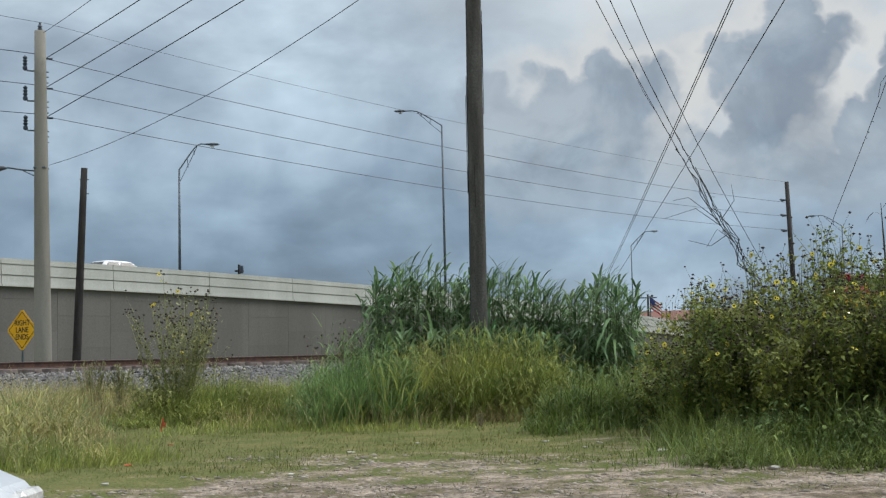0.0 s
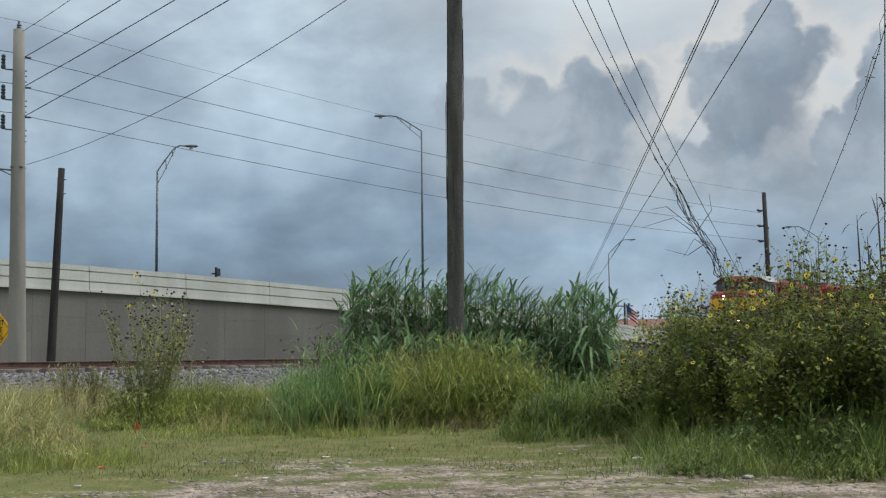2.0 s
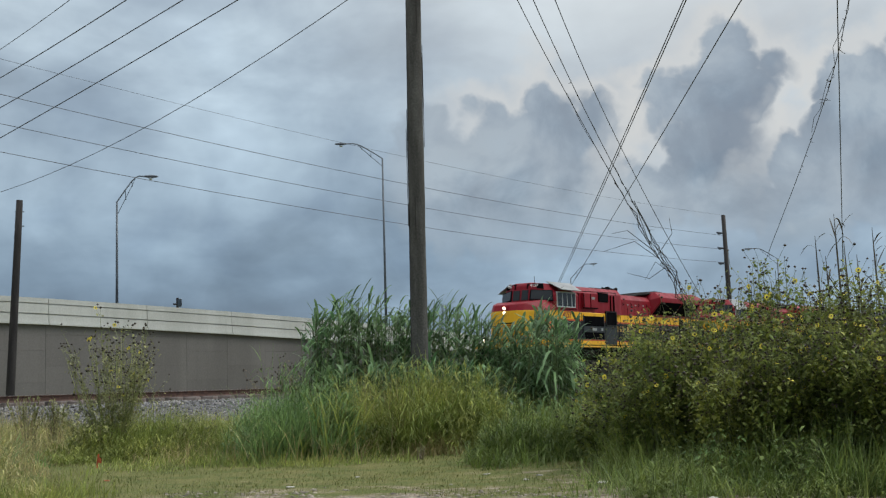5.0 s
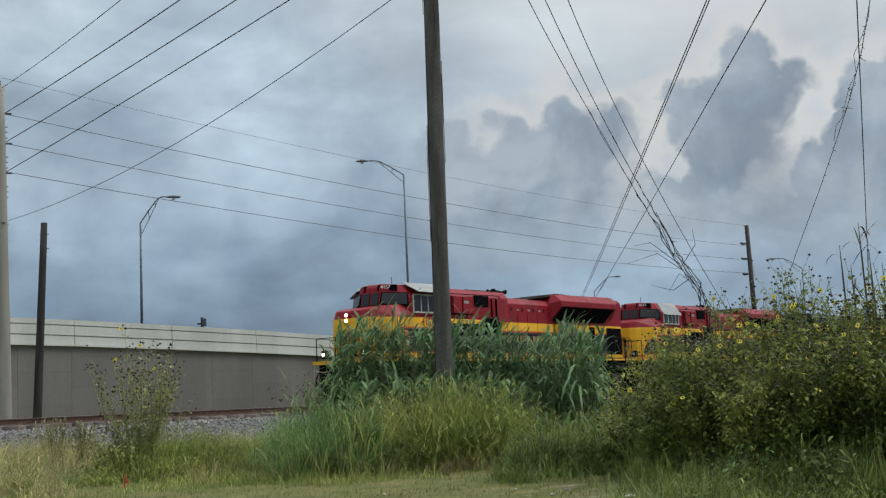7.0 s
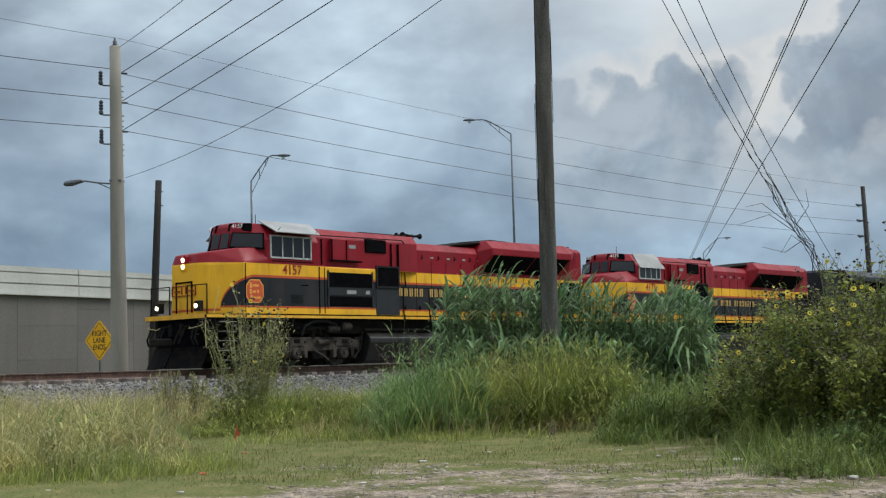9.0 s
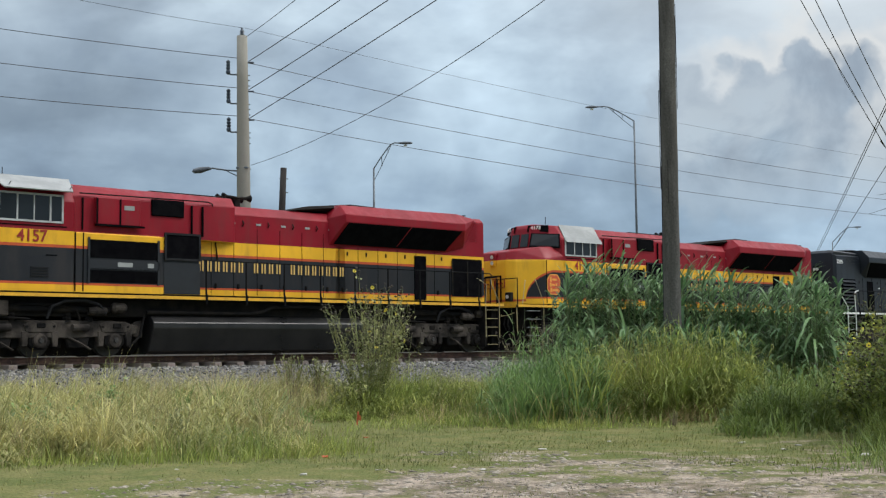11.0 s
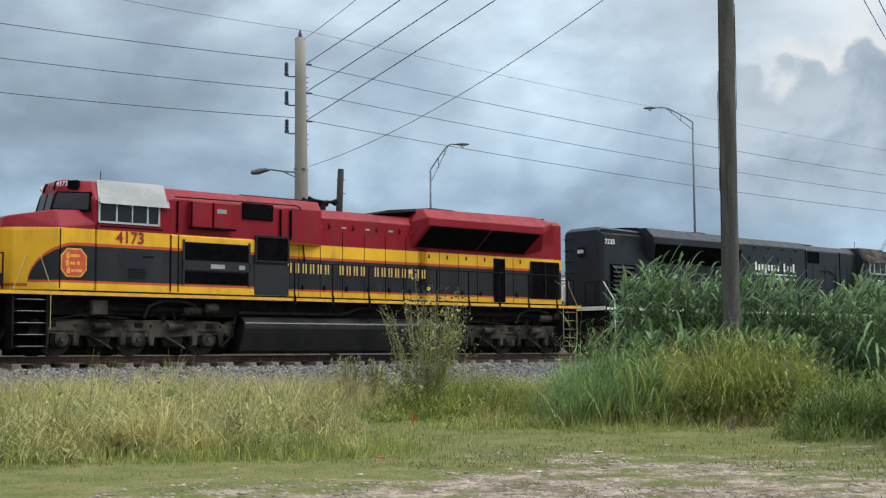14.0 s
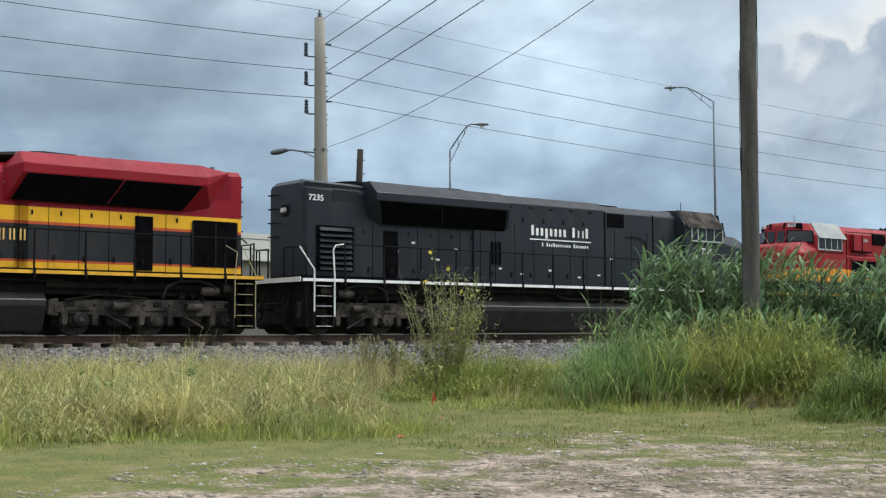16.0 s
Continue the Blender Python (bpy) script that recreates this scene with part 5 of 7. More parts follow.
        # doors and seams along the hood
        for j, x in enumerate((9.8, 10.55, 11.35, 12.15, 12.95, 13.75, 14.35, 15.1, 15.9, 16.7, 17.5, 18.3)):
            dy = ey if x < 14.5 else 0.98
            bm = bmesh.new()
            box(bm, x - 0.006, x + 0.006, s * 0.96, s * (dy + 0.008), 1.76, 3.75 if x < 14 else 3.4)
            part("door_seam", bm, VOID, engine)
            bm = bmesh.new()
            box(bm, x + 0.12, x + 0.17, s * 0.97, s * (dy + 0.04), 1.98, 2.12)
            part("door_latch", bm, SOOT, engine)
            if x > 14:
                bm = bmesh.new()
                box(bm, x + 0.3, x + 0.345, s * 0.97, s * 1.0, 3.12, 3.24)
                part("door_latch", bm, SOOT, engine)
        for j in range(6):
            bm = bmesh.new()
            x = 9.55 + 0.88 * j
            z = 4.28 if night else 3.86
            box(bm, x, x + 0.16, s * 0.97, s * (ey + 0.014), z, z + 0.06)
            part("data_plate", bm, SOOT if night else ROOF_GREY, engine, "small plate")
            bm = bmesh.new()
            tube(bm, [(x + 0.42, s * (ey - 0.01), 3.82), (x + 0.42, s * (ey + 0.06), 3.9), (x + 0.42, s * (ey - 0.01), 3.98)], 0.02, 5)
            part("lift_ring", bm, SOOT, engine)
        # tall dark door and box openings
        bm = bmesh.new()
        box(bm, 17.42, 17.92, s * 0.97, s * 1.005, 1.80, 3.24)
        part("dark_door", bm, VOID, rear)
        if night:
            long_hood_side(ob, hood, engine, s)
        else:
            cabinet_side(ob, hood, paint, kc, s)
        # company name as plain upright bars
        if kc:
            x = 9.40
            for word in (6, 4, 8):
                for j in range(word):
                    bm = bmesh.new()
                    xx = x if s < 0 else 24.3 - x
                    box(bm, xx, xx + 0.045, s * 0.97, s * 0.997, 2.46, 2.76)
                    box(bm, xx + 0.10, xx + 0.145, s * 0.97, s * 0.997, 2.46, 2.76)
                    part("name_bar", bm, GOLD, engine, "gold bar of the company name")
                    x += 0.262
                x += 0.26
        elif night:
            # two words of plain white bars over a line, a smaller row below
            for j in range(13):
                if j == 8:
                    continue
                x = 12.15 - 0.20 * j if s > 0 else 9.6 + 0.20 * j
                low, hgt = (3.31, 0.34) if j == 3 else (3.40, 0.34 if j in (0, 9, 12) else 0.25)
                bm = bmesh.new()
                box(bm, x, x + (0.05 if j in (10, 11) else 0.10), s * 1.03, s * 1.062, low, low + hgt)
                part("name_bar", bm, SILVER, engine, "white bar of the company name")
            bm = bmesh.new()
            box(bm, 9.62, 12.32, s * 1.03, s * 1.062, 3.245, 3.285)
            part("underline", bm, SILVER, engine)
            for j in range(21):
                if j in (1, 13):
                    continue
                x = 11.75 - 0.10 * j if s > 0 else 9.65 + 0.10 * j
                bm = bmesh.new()
                box(bm, x, x + 0.05, s * 1.03, s * 1.062, 3.04, 3.17 if j in (0, 2, 5, 14) else 3.13)
                part("name_bar", bm, SILVER, engine)
            for x, z in ((9.2, 2.1), (10.1, 2.0), (11.4, 2.2), (12.6, 2.05), (13.5, 2.2), (15.2, 2.75), (15.9, 2.4), (16.8, 2.9), (17.4, 2.6), (8.6, 2.7), (7.2, 2.2), (6.4, 2.6)):
                bm = bmesh.new()
                box(bm, x, x + 0.12, s * 0.97, s * (1.062 if x < 14.5 else 0.999), z, z + 0.055)
                part("data_plate", bm, SILVER, engine)
        # handrail along the walkway
        bm = bmesh.new()
        r0 = 6.4 if night else 9.2
        tube(bm, [(r0, s * 1.54, 2.72), (19.6 if night else 20.3, s * 1.54, 2.72), (19.75 if night else 20.45, s * 1.54, 2.6)], 0.021, 6)
        hr = part("handrail", bm, DARK_RAIL, ob, "black walkway handrail")
        for j in range(11 if night else 9):
            bm = bmesh.new()
            x = r0 + 0.1 + 1.31 * j
            tube(bm, [(x, s * 1.575, 1.50), (x, s * 1.575, 1.74), (x, s * 1.54, 1.80), (x, s * 1.54, 2.72)], [0.034, 0.034, 0.026, 0.024], 6)
            part("stanchion", bm, DARK_RAIL, hr)
    # roof gear
    bm = bmesh.new()
    hull(bm, mirror_y([(12.6, 0.75, 4.42), (13.3, 0.75, 4.60), (15.0, 0.75, 4.78), (15.9, 0.75, 4.76), (15.9, 0.75, 4.6), (14.2, 0.9, 4.6)]), 0.01)
    part("exhaust_hatch", bm, SOOT, ob, "dark roof hatch")
    for x in (16.9, 18.3):
        bm = bmesh.new()
        tube(bm, [(x, 0, 4.6), (x, 0, 4.74), (x, 0, 4.76)], [0.72, 0.72, 0.62], 24)
        part("radiator_fan", bm, SOOT, ob, "flat dark roof fan")
    bm = bmesh.new()
    box(bm, 8.0, 10.4, -0.7, 0.7, 4.60, 4.68, 0.02)
    part("roof_hatch", bm, SOOT, ob)
    for j in range(6):
        bm = bmesh.new()
        tube(bm, [(14.6 + 1.0 * j, -1.0, 4.6), (14.6 + 1.0 * j, -1.0, 4.7), (14.72 + 1.0 * j, -1.0, 4.7)], 0.02, 5)
        part("lift_ring", bm, SOOT, ob)
    if not night:
        horn = part("horn_bracket", box(bmesh.new(), 11.05, 11.25, -0.25, 0.25, 4.38, 4.72, 0.02), SOOT, ob, "black horn cluster")
        for y, x0, x1 in ((-0.28, 11.15, 10.62), (-0.12, 11.15, 10.72), (0.05, 11.15, 10.62), (-0.2, 11.1, 11.62), (0.15, 11.1, 11.55)):
            bm = bmesh.new()
            d = 1 if x1 > x0 else -1
            tube(bm, [(x0, y, 4.74), (x1 - 0.14 * d, y, 4.76), (x1, y, 4.76)], [0.035, 0.05, 0.11], 10)
            part("horn_bell", bm, SOOT, horn)
    bm = bmesh.new()
    tube(bm, [(4.2, 0.2, 4.7), (4.2, 0.2, 5.1)], 0.012, 5)
    part("aerial", bm, SOOT, ob)
    # rear end: lamps, rungs
    for j in range(4):
        bm = bmesh.new()
        tube(bm, [(20.58, -0.75, 3.0 + 0.42 * j), (20.75, -0.75, 3.0 + 0.42 * j), (20.75, -0.4, 3.0 + 0.42 * j), (20.58, -0.4, 3.0 + 0.42 * j)], 0.018, 5)
        part("rung", bm, SOOT, rear)
    bm = bmesh.new()
    box(bm, 20.58, 20.66, -0.16, 0.16, 3.60, 3.95, 0.02)
    part("rear_light_box", bm, SOOT, rear)
    for y in (-0.075, 0.075):
        bm = bmesh.new()
        tube(bm, [(20.64, y, 3.78), (20.69, y, 3.78)], 0.075, 10)
        part("rear_light", bm, LAMP_OFF, rear)
    # fuel tank and trucks
    bm = bmesh.new()
    hull(bm, mirror_y([(x, y, z) for x in (7.72, 14.9) for y, z in ((0.95, 0.11), (1.20, 0.20), (1.47, 0.82), (1.47, 0.98), (1.26, 1.16))]), 0.02)
    part("fuel_tank", bm, TANK, ob, "long dark fuel tank")
    for s in (-1, 1):
        bm = bmesh.new()
        tube(bm, [(7.6, s * 1.30, 1.25), (10.9, s * 1.30, 1.25), (11.3, s * 1.34, 1.30), (11.6, s * 1.36, 1.44), (12.3, s * 1.36, 1.47), (15.4, s * 1.25, 1.47)], 0.05, 8)
        part("air_pipe", bm, SOOT, ob)
        bm = bmesh.new()
        tube(bm, [(14.95, s * 1.2, 1.36), (19.5, s * 1.2, 1.36)], 0.10, 10)
        part("air_reservoir", bm, SOOT, ob)
        bm = bmesh.new()
        tube(bm, [(3.2, s * 1.2, 1.32), (6.9, s * 1.2, 1.30)], 0.09, 10)
        part("air_duct", bm, SOOT, ob)
        bm = bmesh.new()
        box(bm, 3.3, 3.75, s * 1.2, s * 1.42, 1.12, 1.52, 0.03)
        part("sand_box", bm, TRUCK, ob, "grey box under the sill")
    wheels = []
    for c in (4.66, 17.94):
        for s in (-1, 1):
            bm = bmesh.new()
            y0, y1 = (1.02, 1.20)
            hull(bm, [(c + x, s * y, z) for y in (y0, y1) for x, z in ((-2.75, 0.66), (-2.75, 0.90), (-2.0, 1.02), (2.0, 1.02), (2.75, 0.90), (2.75, 0.66), (-1.0, 0.56), (1.0, 0.56))], 0.02)
            for a in (-2.07, 0.0, 2.07):
                for b in (-0.40, 0.40):
                    hull(bm, [(c + a + b + x, s * y, z) for y in (y0, y1 + 0.02) for x, z in ((-0.10, 0.74), (0.10, 0.74), (-0.07, 0.34), (0.07, 0.34))], 0.02)
            fr = part("truck_frame", bm, TRUCK, ob, "dusty cast truck side frame")
            for a in (-1.04, 1.04):
                bm = bmesh.new()
                hull(bm, [(c + a + x, s * y, z) for y in (y0 + 0.02, y1 - 0.03) for x, z in ((-0.34, 0.62), (0.34, 0.62), (-0.26, 0.30), (0.26, 0.30))], 0.03)
                part("brake_rigging", bm, SOOT, fr)
                bm = bmesh.new()
                tube(bm, [(c + a - 0.30, s * 1.2, 0.60), (c + a + 0.05, s * 1.25, 0.42), (c + a + 0.34, s * 1.2, 0.26)], 0.03, 6)
                part("brake_rod", bm, TRUCK, fr)
            bm = bmesh.new()
            tube(bm, [(c - 1.25, s * 1.24, 0.98), (c - 1.1, s * 1.27, 1.28), (c - 0.6, s * 1.28, 1.42), (c + 0.4, s * 1.28, 1.42), (c + 0.95, s * 1.27, 1.28), (c + 1.05, s * 1.24, 1.05)], 0.035, 8)
            part("blower_hose", bm, SOOT, fr)
            bm = bmesh.new()
            tube(bm, [(c + 0.1, s * 1.36, 1.06), (c + 0.2, s * 1.40, 1.36), (c + 0.55, s * 1.42, 1.52), (c + 1.1, s * 1.42, 1.54), (c + 1.5, s * 1.40, 1.44), (c + 1.72, s * 1.36, 1.20)], 0.045, 8)
            part("brake_hose", bm, GRILLE, fr, "arched black rubber hose")
            bm = bmesh.new()
            tube(bm, [(c + 1.92, s * 1.28, 1.36), (c + 1.98, s * 1.29, 1.36), (c + 2.26, s * 1.29, 1.36), (c + 2.32, s * 1.28, 1.36)], [0.10, 0.145, 0.145, 0.10], 14)
            part("air_dryer", bm, TRUCK, fr)
            for a in (-2.07, 0.0, 2.07):
                bm = bmesh.new()
                hull(bm, [(c + a + x, s * y, z) for y in (1.05, 1.225) for x, z in ((-0.46, 0.92), (0.46, 0.92), (-0.38, 0.70), (0.38, 0.70), (-0.30, 1.0), (0.30, 1.0))], 0.025)
                part("pedestal", bm, TRUCK, fr)
                for b in (-0.36, 0.36):
                    bm = bmesh.new()
                    tube(bm, [(c + a + b, s * 1.22, 0.86), (c + a + b, s * 1.245, 0.86)], 0.035, 8)
                    part("bolt_head", bm, SOOT, fr)
            for a in (-2.9, 2.62):
                bm = bmesh.new()
                hull(bm, [(c + a + x, s * y, z) for y in (1.0, 1.18) for x, z in ((0.0, 0.60), (0.28, 0.56), (0.0, 0.98), (0.28, 1.04))], 0.03)
                part("frame_end", bm, TRUCK, fr)
            bm = bmesh.new()
            tube(bm, [(c + 1.25, s * 1.30, 1.27), (c + 1.45, s * 1.32, 1.27), (c + 1.75, s * 1.30, 1.27)], [0.10, 0.14, 0.10], 12)
            part("air_filter", bm, TRUCK, fr)
            for a in (-2.45, -0.1, 2.0):
                bm = bmesh.new()
                box(bm, c + a, c + a + 0.24, s * 1.19, s * 1.25, 0.82, 0.95, 0.02)
                part("lug", bm, SOOT, fr)
            for a in (-2.07, 0.0, 2.07):
                bm = bmesh.new()
                hull(bm, [(c + a + x, s * y, z) for y in (1.0, 1.17) for x, z in ((-0.27, 0.70), (0.27, 0.70), (-0.30, 0.40), (0.30, 0.40), (-0.16, 0.27), (0.16, 0.27))], 0.03)
                ab = part("axle_box", bm, SOOT, fr)
                bm = bmesh.new()
                tube(bm, [(c + a, s * 1.16, 0.5), (c + a, s * 1.25, 0.5), (c + a, s * 1.27, 0.5)], [0.19, 0.18, 0.13], 16)
                part("bearing_cap", bm, TRUCK, ab)
                bm = bmesh.new()
                tube(bm, [(c + a, s * 1.26, 0.5), (c + a, s * 1.31, 0.5)], [0.075, 0.06], 10)
                part("bearing_hub", bm, STEEL_WHEEL, ab)
            for a in (-1.35, -0.75, 0.75, 1.35):
                bm = bmesh.new()
                tube(bm, [(c + a, s * 1.12, 0.98 + 0.045 * i) for i in range(7)], [0.12, 0.10] * 3 + [0.12], 10)
                part("spring", bm, SOOT, fr)
            bm = bmesh.new()
            tube(bm, [(c + 2.9, s * 1.26, 1.2), (c + 2.75, s * 1.27, 0.6), (c + 2.45, s * 1.27, 0.3)], 0.035, 6)
            part("sand_pipe", bm, SOOT, fr)
            bm = bmesh.new()
            tube(bm, [(c - 2.5, s * 1.26, 0.98), (c - 1.6, s * 1.27, 1.12), (c - 0.3, s * 1.27, 1.05)], 0.03, 6)
            part("brake_pipe", bm, SOOT, fr)
            for a in (-1.04, 1.04):
                bm = bmesh.new()
                tube(bm, [(c + a - 0.22, s * 1.3, 0.83), (c + a + 0.22, s * 1.3, 0.83)], 0.10, 12)
                part("brake_cylinder", bm, TRUCK, fr)
        bm = bmesh.new()
        box(bm, c - 2.9, c + 2.9, -0.60, 0.60, 0.10, 1.12, 0.03)
        part("truck_bolster", bm, SOOT, ob, "black truck centre with its motors")
        for a in (-2.07, 0.0, 2.07):
            bm = bmesh.new()
            hull(bm, [(c + a + 0.30 + x, y, z) for y in (-0.62, 0.62) for x, z in ((-0.5, 0.22), (0.55, 0.14), (0.75, 0.4), (0.6, 0.8), (-0.4, 0.8))], 0.03)
            part("traction_motor", bm, SOOT, ob)
        for s in (-1, 1):
            for a in (-2.62, -1.5, -0.57, 0.57, 1.5, 2.62):
                bm = bmesh.new()
                hull(bm, [(c + a + x, s * y, z) for y in (0.70, 0.98) for x, z in ((-0.10, 0.30), (0.10, 0.30), (-0.14, 0.78), (0.14, 0.78))], 0.02)
                part("brake_shoe", bm, SOOT, ob)
        for a in (-2.07, 0.0, 2.07):
            w = thing("wheelset", "", "")
            w.parent = ob
            w.location = (c + a, 0, 0.508)
            wheels.append((w, c + a))
            for s in (-1, 1):
                bm = bmesh.new()
                tube(bm, [(0, s * 0.68, 0), (0, s * 0.69, 0), (0, s * 0.72, 0), (0, s * 0.82, 0), (0, s * 0.83, 0)], [0.30, 0.458, 0.433, 0.433, 0.30], 28)
                part("wheel", bm, STEEL_WHEEL, w)
            bm = bmesh.new()
            tube(bm, [(0, -1.2, 0), (0, 1.2, 0)], 0.09, 10)
            part("axle", bm, SOOT, w)
    if night or kc:
        # true length of the frame
        grow = Matrix.Translation((20.6, 0, 0)) @ Matrix.Diagonal((1.078 if night else 1.012, 1, 1, 1)) @ Matrix.Translation((-20.6, 0, 0))
        spins = {w for w, _ in wheels}
        for o in ob.children_recursive:
            if o.type == "MESH" and o.parent not in spins:
                o.data.transform(grow)
        wheels = [(w, (grow @ Vector((x, 0, 0))).x) for w, x in wheels]
    return ob, wheels


BLACK_TRIM = material("black_enamel_trim", BLK, None, 2.0, 0.4, bump=0.02)

REACH = 21.25
TRAIN = []
for number, style, offset, flip, lit, raised in (("4157", "kc", 0.15, False, True, True), ("4173", "kc", REACH - 0.1, False, False, False), ("7235", "night", 2 * REACH + 0.65, True, False, False), ("2025", "red", 3 * REACH + 1.4, False, False, False)):
    ob, wheels = locomotive(number, style, Matrix.Identity(4), lit, raised)
    TRAIN.append((ob, wheels, offset, flip))


WAY = ((0.0, 54.4), (1.0, 47.75), (2.0, 41.1), (3.0, 34.5), (4.0, 28.0), (5.2, 20.4), (6.5, 12.2), (8.0, 2.7), (9.0, -3.55), (10.0, -9.95), (11.2, -17.65), (12.5, -26.1), (13.5, -32.9), (14.0, -36.35), (15.0, -43.05), (16.0, -49.85))


def train_way(t):
    """Metres along the track of the first locomotive's front coupler."""
    return float(np.interp(t, *zip(*WAY)))


def motions():
    """All that moves but the camera."""
    for ob, wheels, offset, flip in TRAIN:
        rows = []
        for i, way in WAY:
            s = way + offset
            if flip:
                rows.append((float(i), Matrix.Translation(track(s + REACH)) @ pose(0, 0, 0, 0, 0, HEADING + 180)))
            else:
                rows.append((float(i), Matrix.Translation(track(s)) @ pose(0, 0, 0, 0, 0, HEADING)))
        walk(ob, rows)
        sign = -1 if not flip else 1
        for w, x in wheels:
            spin = lambda t: Matrix.Rotation(sign * (train_way(0) - train_way(t)) / 0.433, 4, "Y")
            walk(w, [(0.1 * j, Matrix.Translation((x, 0, 0.508)) @ spin(0.1 * j)) for j in range(161)])
    for ob, rows in CARS:
        walk(ob, rows)


# ---- plants ----
REED = leaf_material("giant_reed_leaf", (0.062, 0.145, 0.056), (0.235, 0.345, 0.160), 0.5)
REED_STEM = leaf_material("reed_stem", (0.09, 0.13, 0.05), (0.13, 0.16, 0.07), thin=0.1)
JOHNSON = leaf_material("johnson_grass", (0.165, 0.235, 0.048), (0.40, 0.415, 0.118))
BLUE_GRASS = leaf_material("blue_green_grass", (0.12, 0.22, 0.068), (0.25, 0.36, 0.13))
MEADOW = leaf_material("meadow_grass", (0.225, 0.255, 0.078), (0.55, 0.49, 0.215))
LAWN = leaf_material("lawn_grass", (0.125, 0.155, 0.042), (0.225, 0.218, 0.075))
DARK_GRASS = leaf_material("shaded_grass", (0.096, 0.158, 0.036), (0.225, 0.272, 0.068))
STRAW = leaf_material("dry_straw", (0.36, 0.29, 0.14), (0.54, 0.44, 0.24))
SUN_LEAF = leaf_material("sunflower_leaf", (0.105, 0.172, 0.038), (0.31, 0.32, 0.072), 0.35, 0.45)
SUN_STEM = leaf_material("sunflower_stem", (0.085, 0.11, 0.035), (0.15, 0.16, 0.06), thin=0.1)
PALE_STEM = leaf_material("pale_sunflower_stem", (0.17, 0.21, 0.07), (0.30, 0.31, 0.13), thin=0.1)
PETAL = leaf_material("yellow_petal", (0.84, 0.66, 0.05), (0.90, 0.78, 0.14), 0.1, 0.4)
SEED = leaf_material("dark_seed_head", (0.030, 0.024, 0.018), (0.075, 0.055, 0.035), 0.3, 0.0)
DRY_STEM = leaf_material("dry_stem", (0.15, 0.12, 0.075), (0.25, 0.20, 0.125), thin=0.1)
DEAD_LEAF = leaf_material("dead_cane_leaf", (0.055, 0.048, 0.036), (0.10, 0.085, 0.06), thin=0.1)
SHRUB_LEAF = leaf_material("olive_shrub_leaf", (0.18, 0.205, 0.07), (0.36, 0.345, 0.16))


def ribbons(base, ang, out, up, droop, width, segs=3, taper=0.7, leaf=False):
    """Bent blades: each leaves its base with a run out and a rise up, and droops with the square of its length."""
    n = len(base)
    d = np.stack([np.cos(ang), np.sin(ang), np.zeros(n)], -1)
    side = np.stack([-np.sin(ang), np.cos(ang), np.zeros(n)], -1)
    rows = []
    for j in range(segs + 1):
        t = j / segs
        c = base + d * (out * t)[:, None]
        c[:, 2] += up * t - droop * t * t
        prof = (4 * t * (1 - t)) ** 0.6 + 0.03 if leaf else (1 - t) ** taper + 0.02
        w = (width * prof * 0.5)[:, None] * side
        rows += [c - w, c + w]
    v = np.stack(rows, 1)
    k = 2 * (segs + 1)
    f = np.array([(2 * j, 2 * j + 1, 2 * j + 3, 2 * j + 2) for j in range(segs)])
    return v.reshape(-1, 3), (f[None] + k * np.arange(n)[:, None, None]).reshape(-1, 4)


def sticks(p0, p1, r0, r1):
    """Three-sided tapering stalks."""
    n = len(p0)
    rows = []
    for p, r in ((p0, r0), (p1, r1)):
        for a in (0.3, 2.4, 4.5):
            rows.append(p + np.array([math.cos(a), math.sin(a), 0]) * np.broadcast_to(r, (n,))[:, None])
    v = np.stack(rows, 1)
    f = np.array([(0, 1, 4, 3), (1, 2, 5, 4), (2, 0, 3, 5)])
    return v.reshape(-1, 3), (f[None] + 6 * np.arange(n)[:, None, None]).reshape(-1, 4)


def knobs(c, r):
    """Small eight-sided heads."""
    o = np.array([(1, 0, 0), (0, 1, 0), (-1, 0, 0), (0, -1, 0), (0, 0, 0.8), (0, 0, -0.8)], float)
    f = np.array([(0, 1, 4), (1, 2, 4), (2, 3, 4), (3, 0, 4), (1, 0, 5), (2, 1, 5), (3, 2, 5), (0, 3, 5)])
    v = c[:, None] + o[None] * np.broadcast_to(r, (len(c),))[:, None, None]
    return v.reshape(-1, 3), (f[None] + 6 * np.arange(len(c))[:, None, None]).reshape(-1, 3)


def blossoms(rng, c, r):
    """Eight petals round the middle of each flower, turned every way but mostly up and outwards."""
    n = len(c)
    nrm = rng.normal(0, 0.6, (n, 3)) + np.array([0.1, -0.75, 0.45])
    nrm /= np.linalg.norm(nrm, axis=1)[:, None]
    u = np.cross(nrm, np.array([0.3, 0.2, 1.0]))
    u /= np.linalg.norm(u, axis=1)[:, None]
    w = np.cross(nrm, u)
    vs = []
    for j in range(9):
        a = 2 * math.pi * j / 9
        d = u * math.cos(a) + w * math.sin(a)
        s = -u * math.sin(a) + w * math.cos(a)
        for q, h in ((0.3, 0.10), (0.65, 0.24), (1.0, 0.04)):
            m = c + d * (r * q)[:, None] + nrm * (r * 0.12 * q)[:, None]
            vs += [m - s * (r * h)[:, None], m + s * (r * h)[:, None]]
    v = np.stack(vs, 1)
    f = np.array([(6 * j + 2 * i, 6 * j + 2 * i + 1, 6 * j + 2 * i + 3, 6 * j + 2 * i + 2) for j in range(9) for i in range(2)])
    return v.reshape(-1, 3), (f[None] + 54 * np.arange(n)[:, None, None]).reshape(-1, 4)


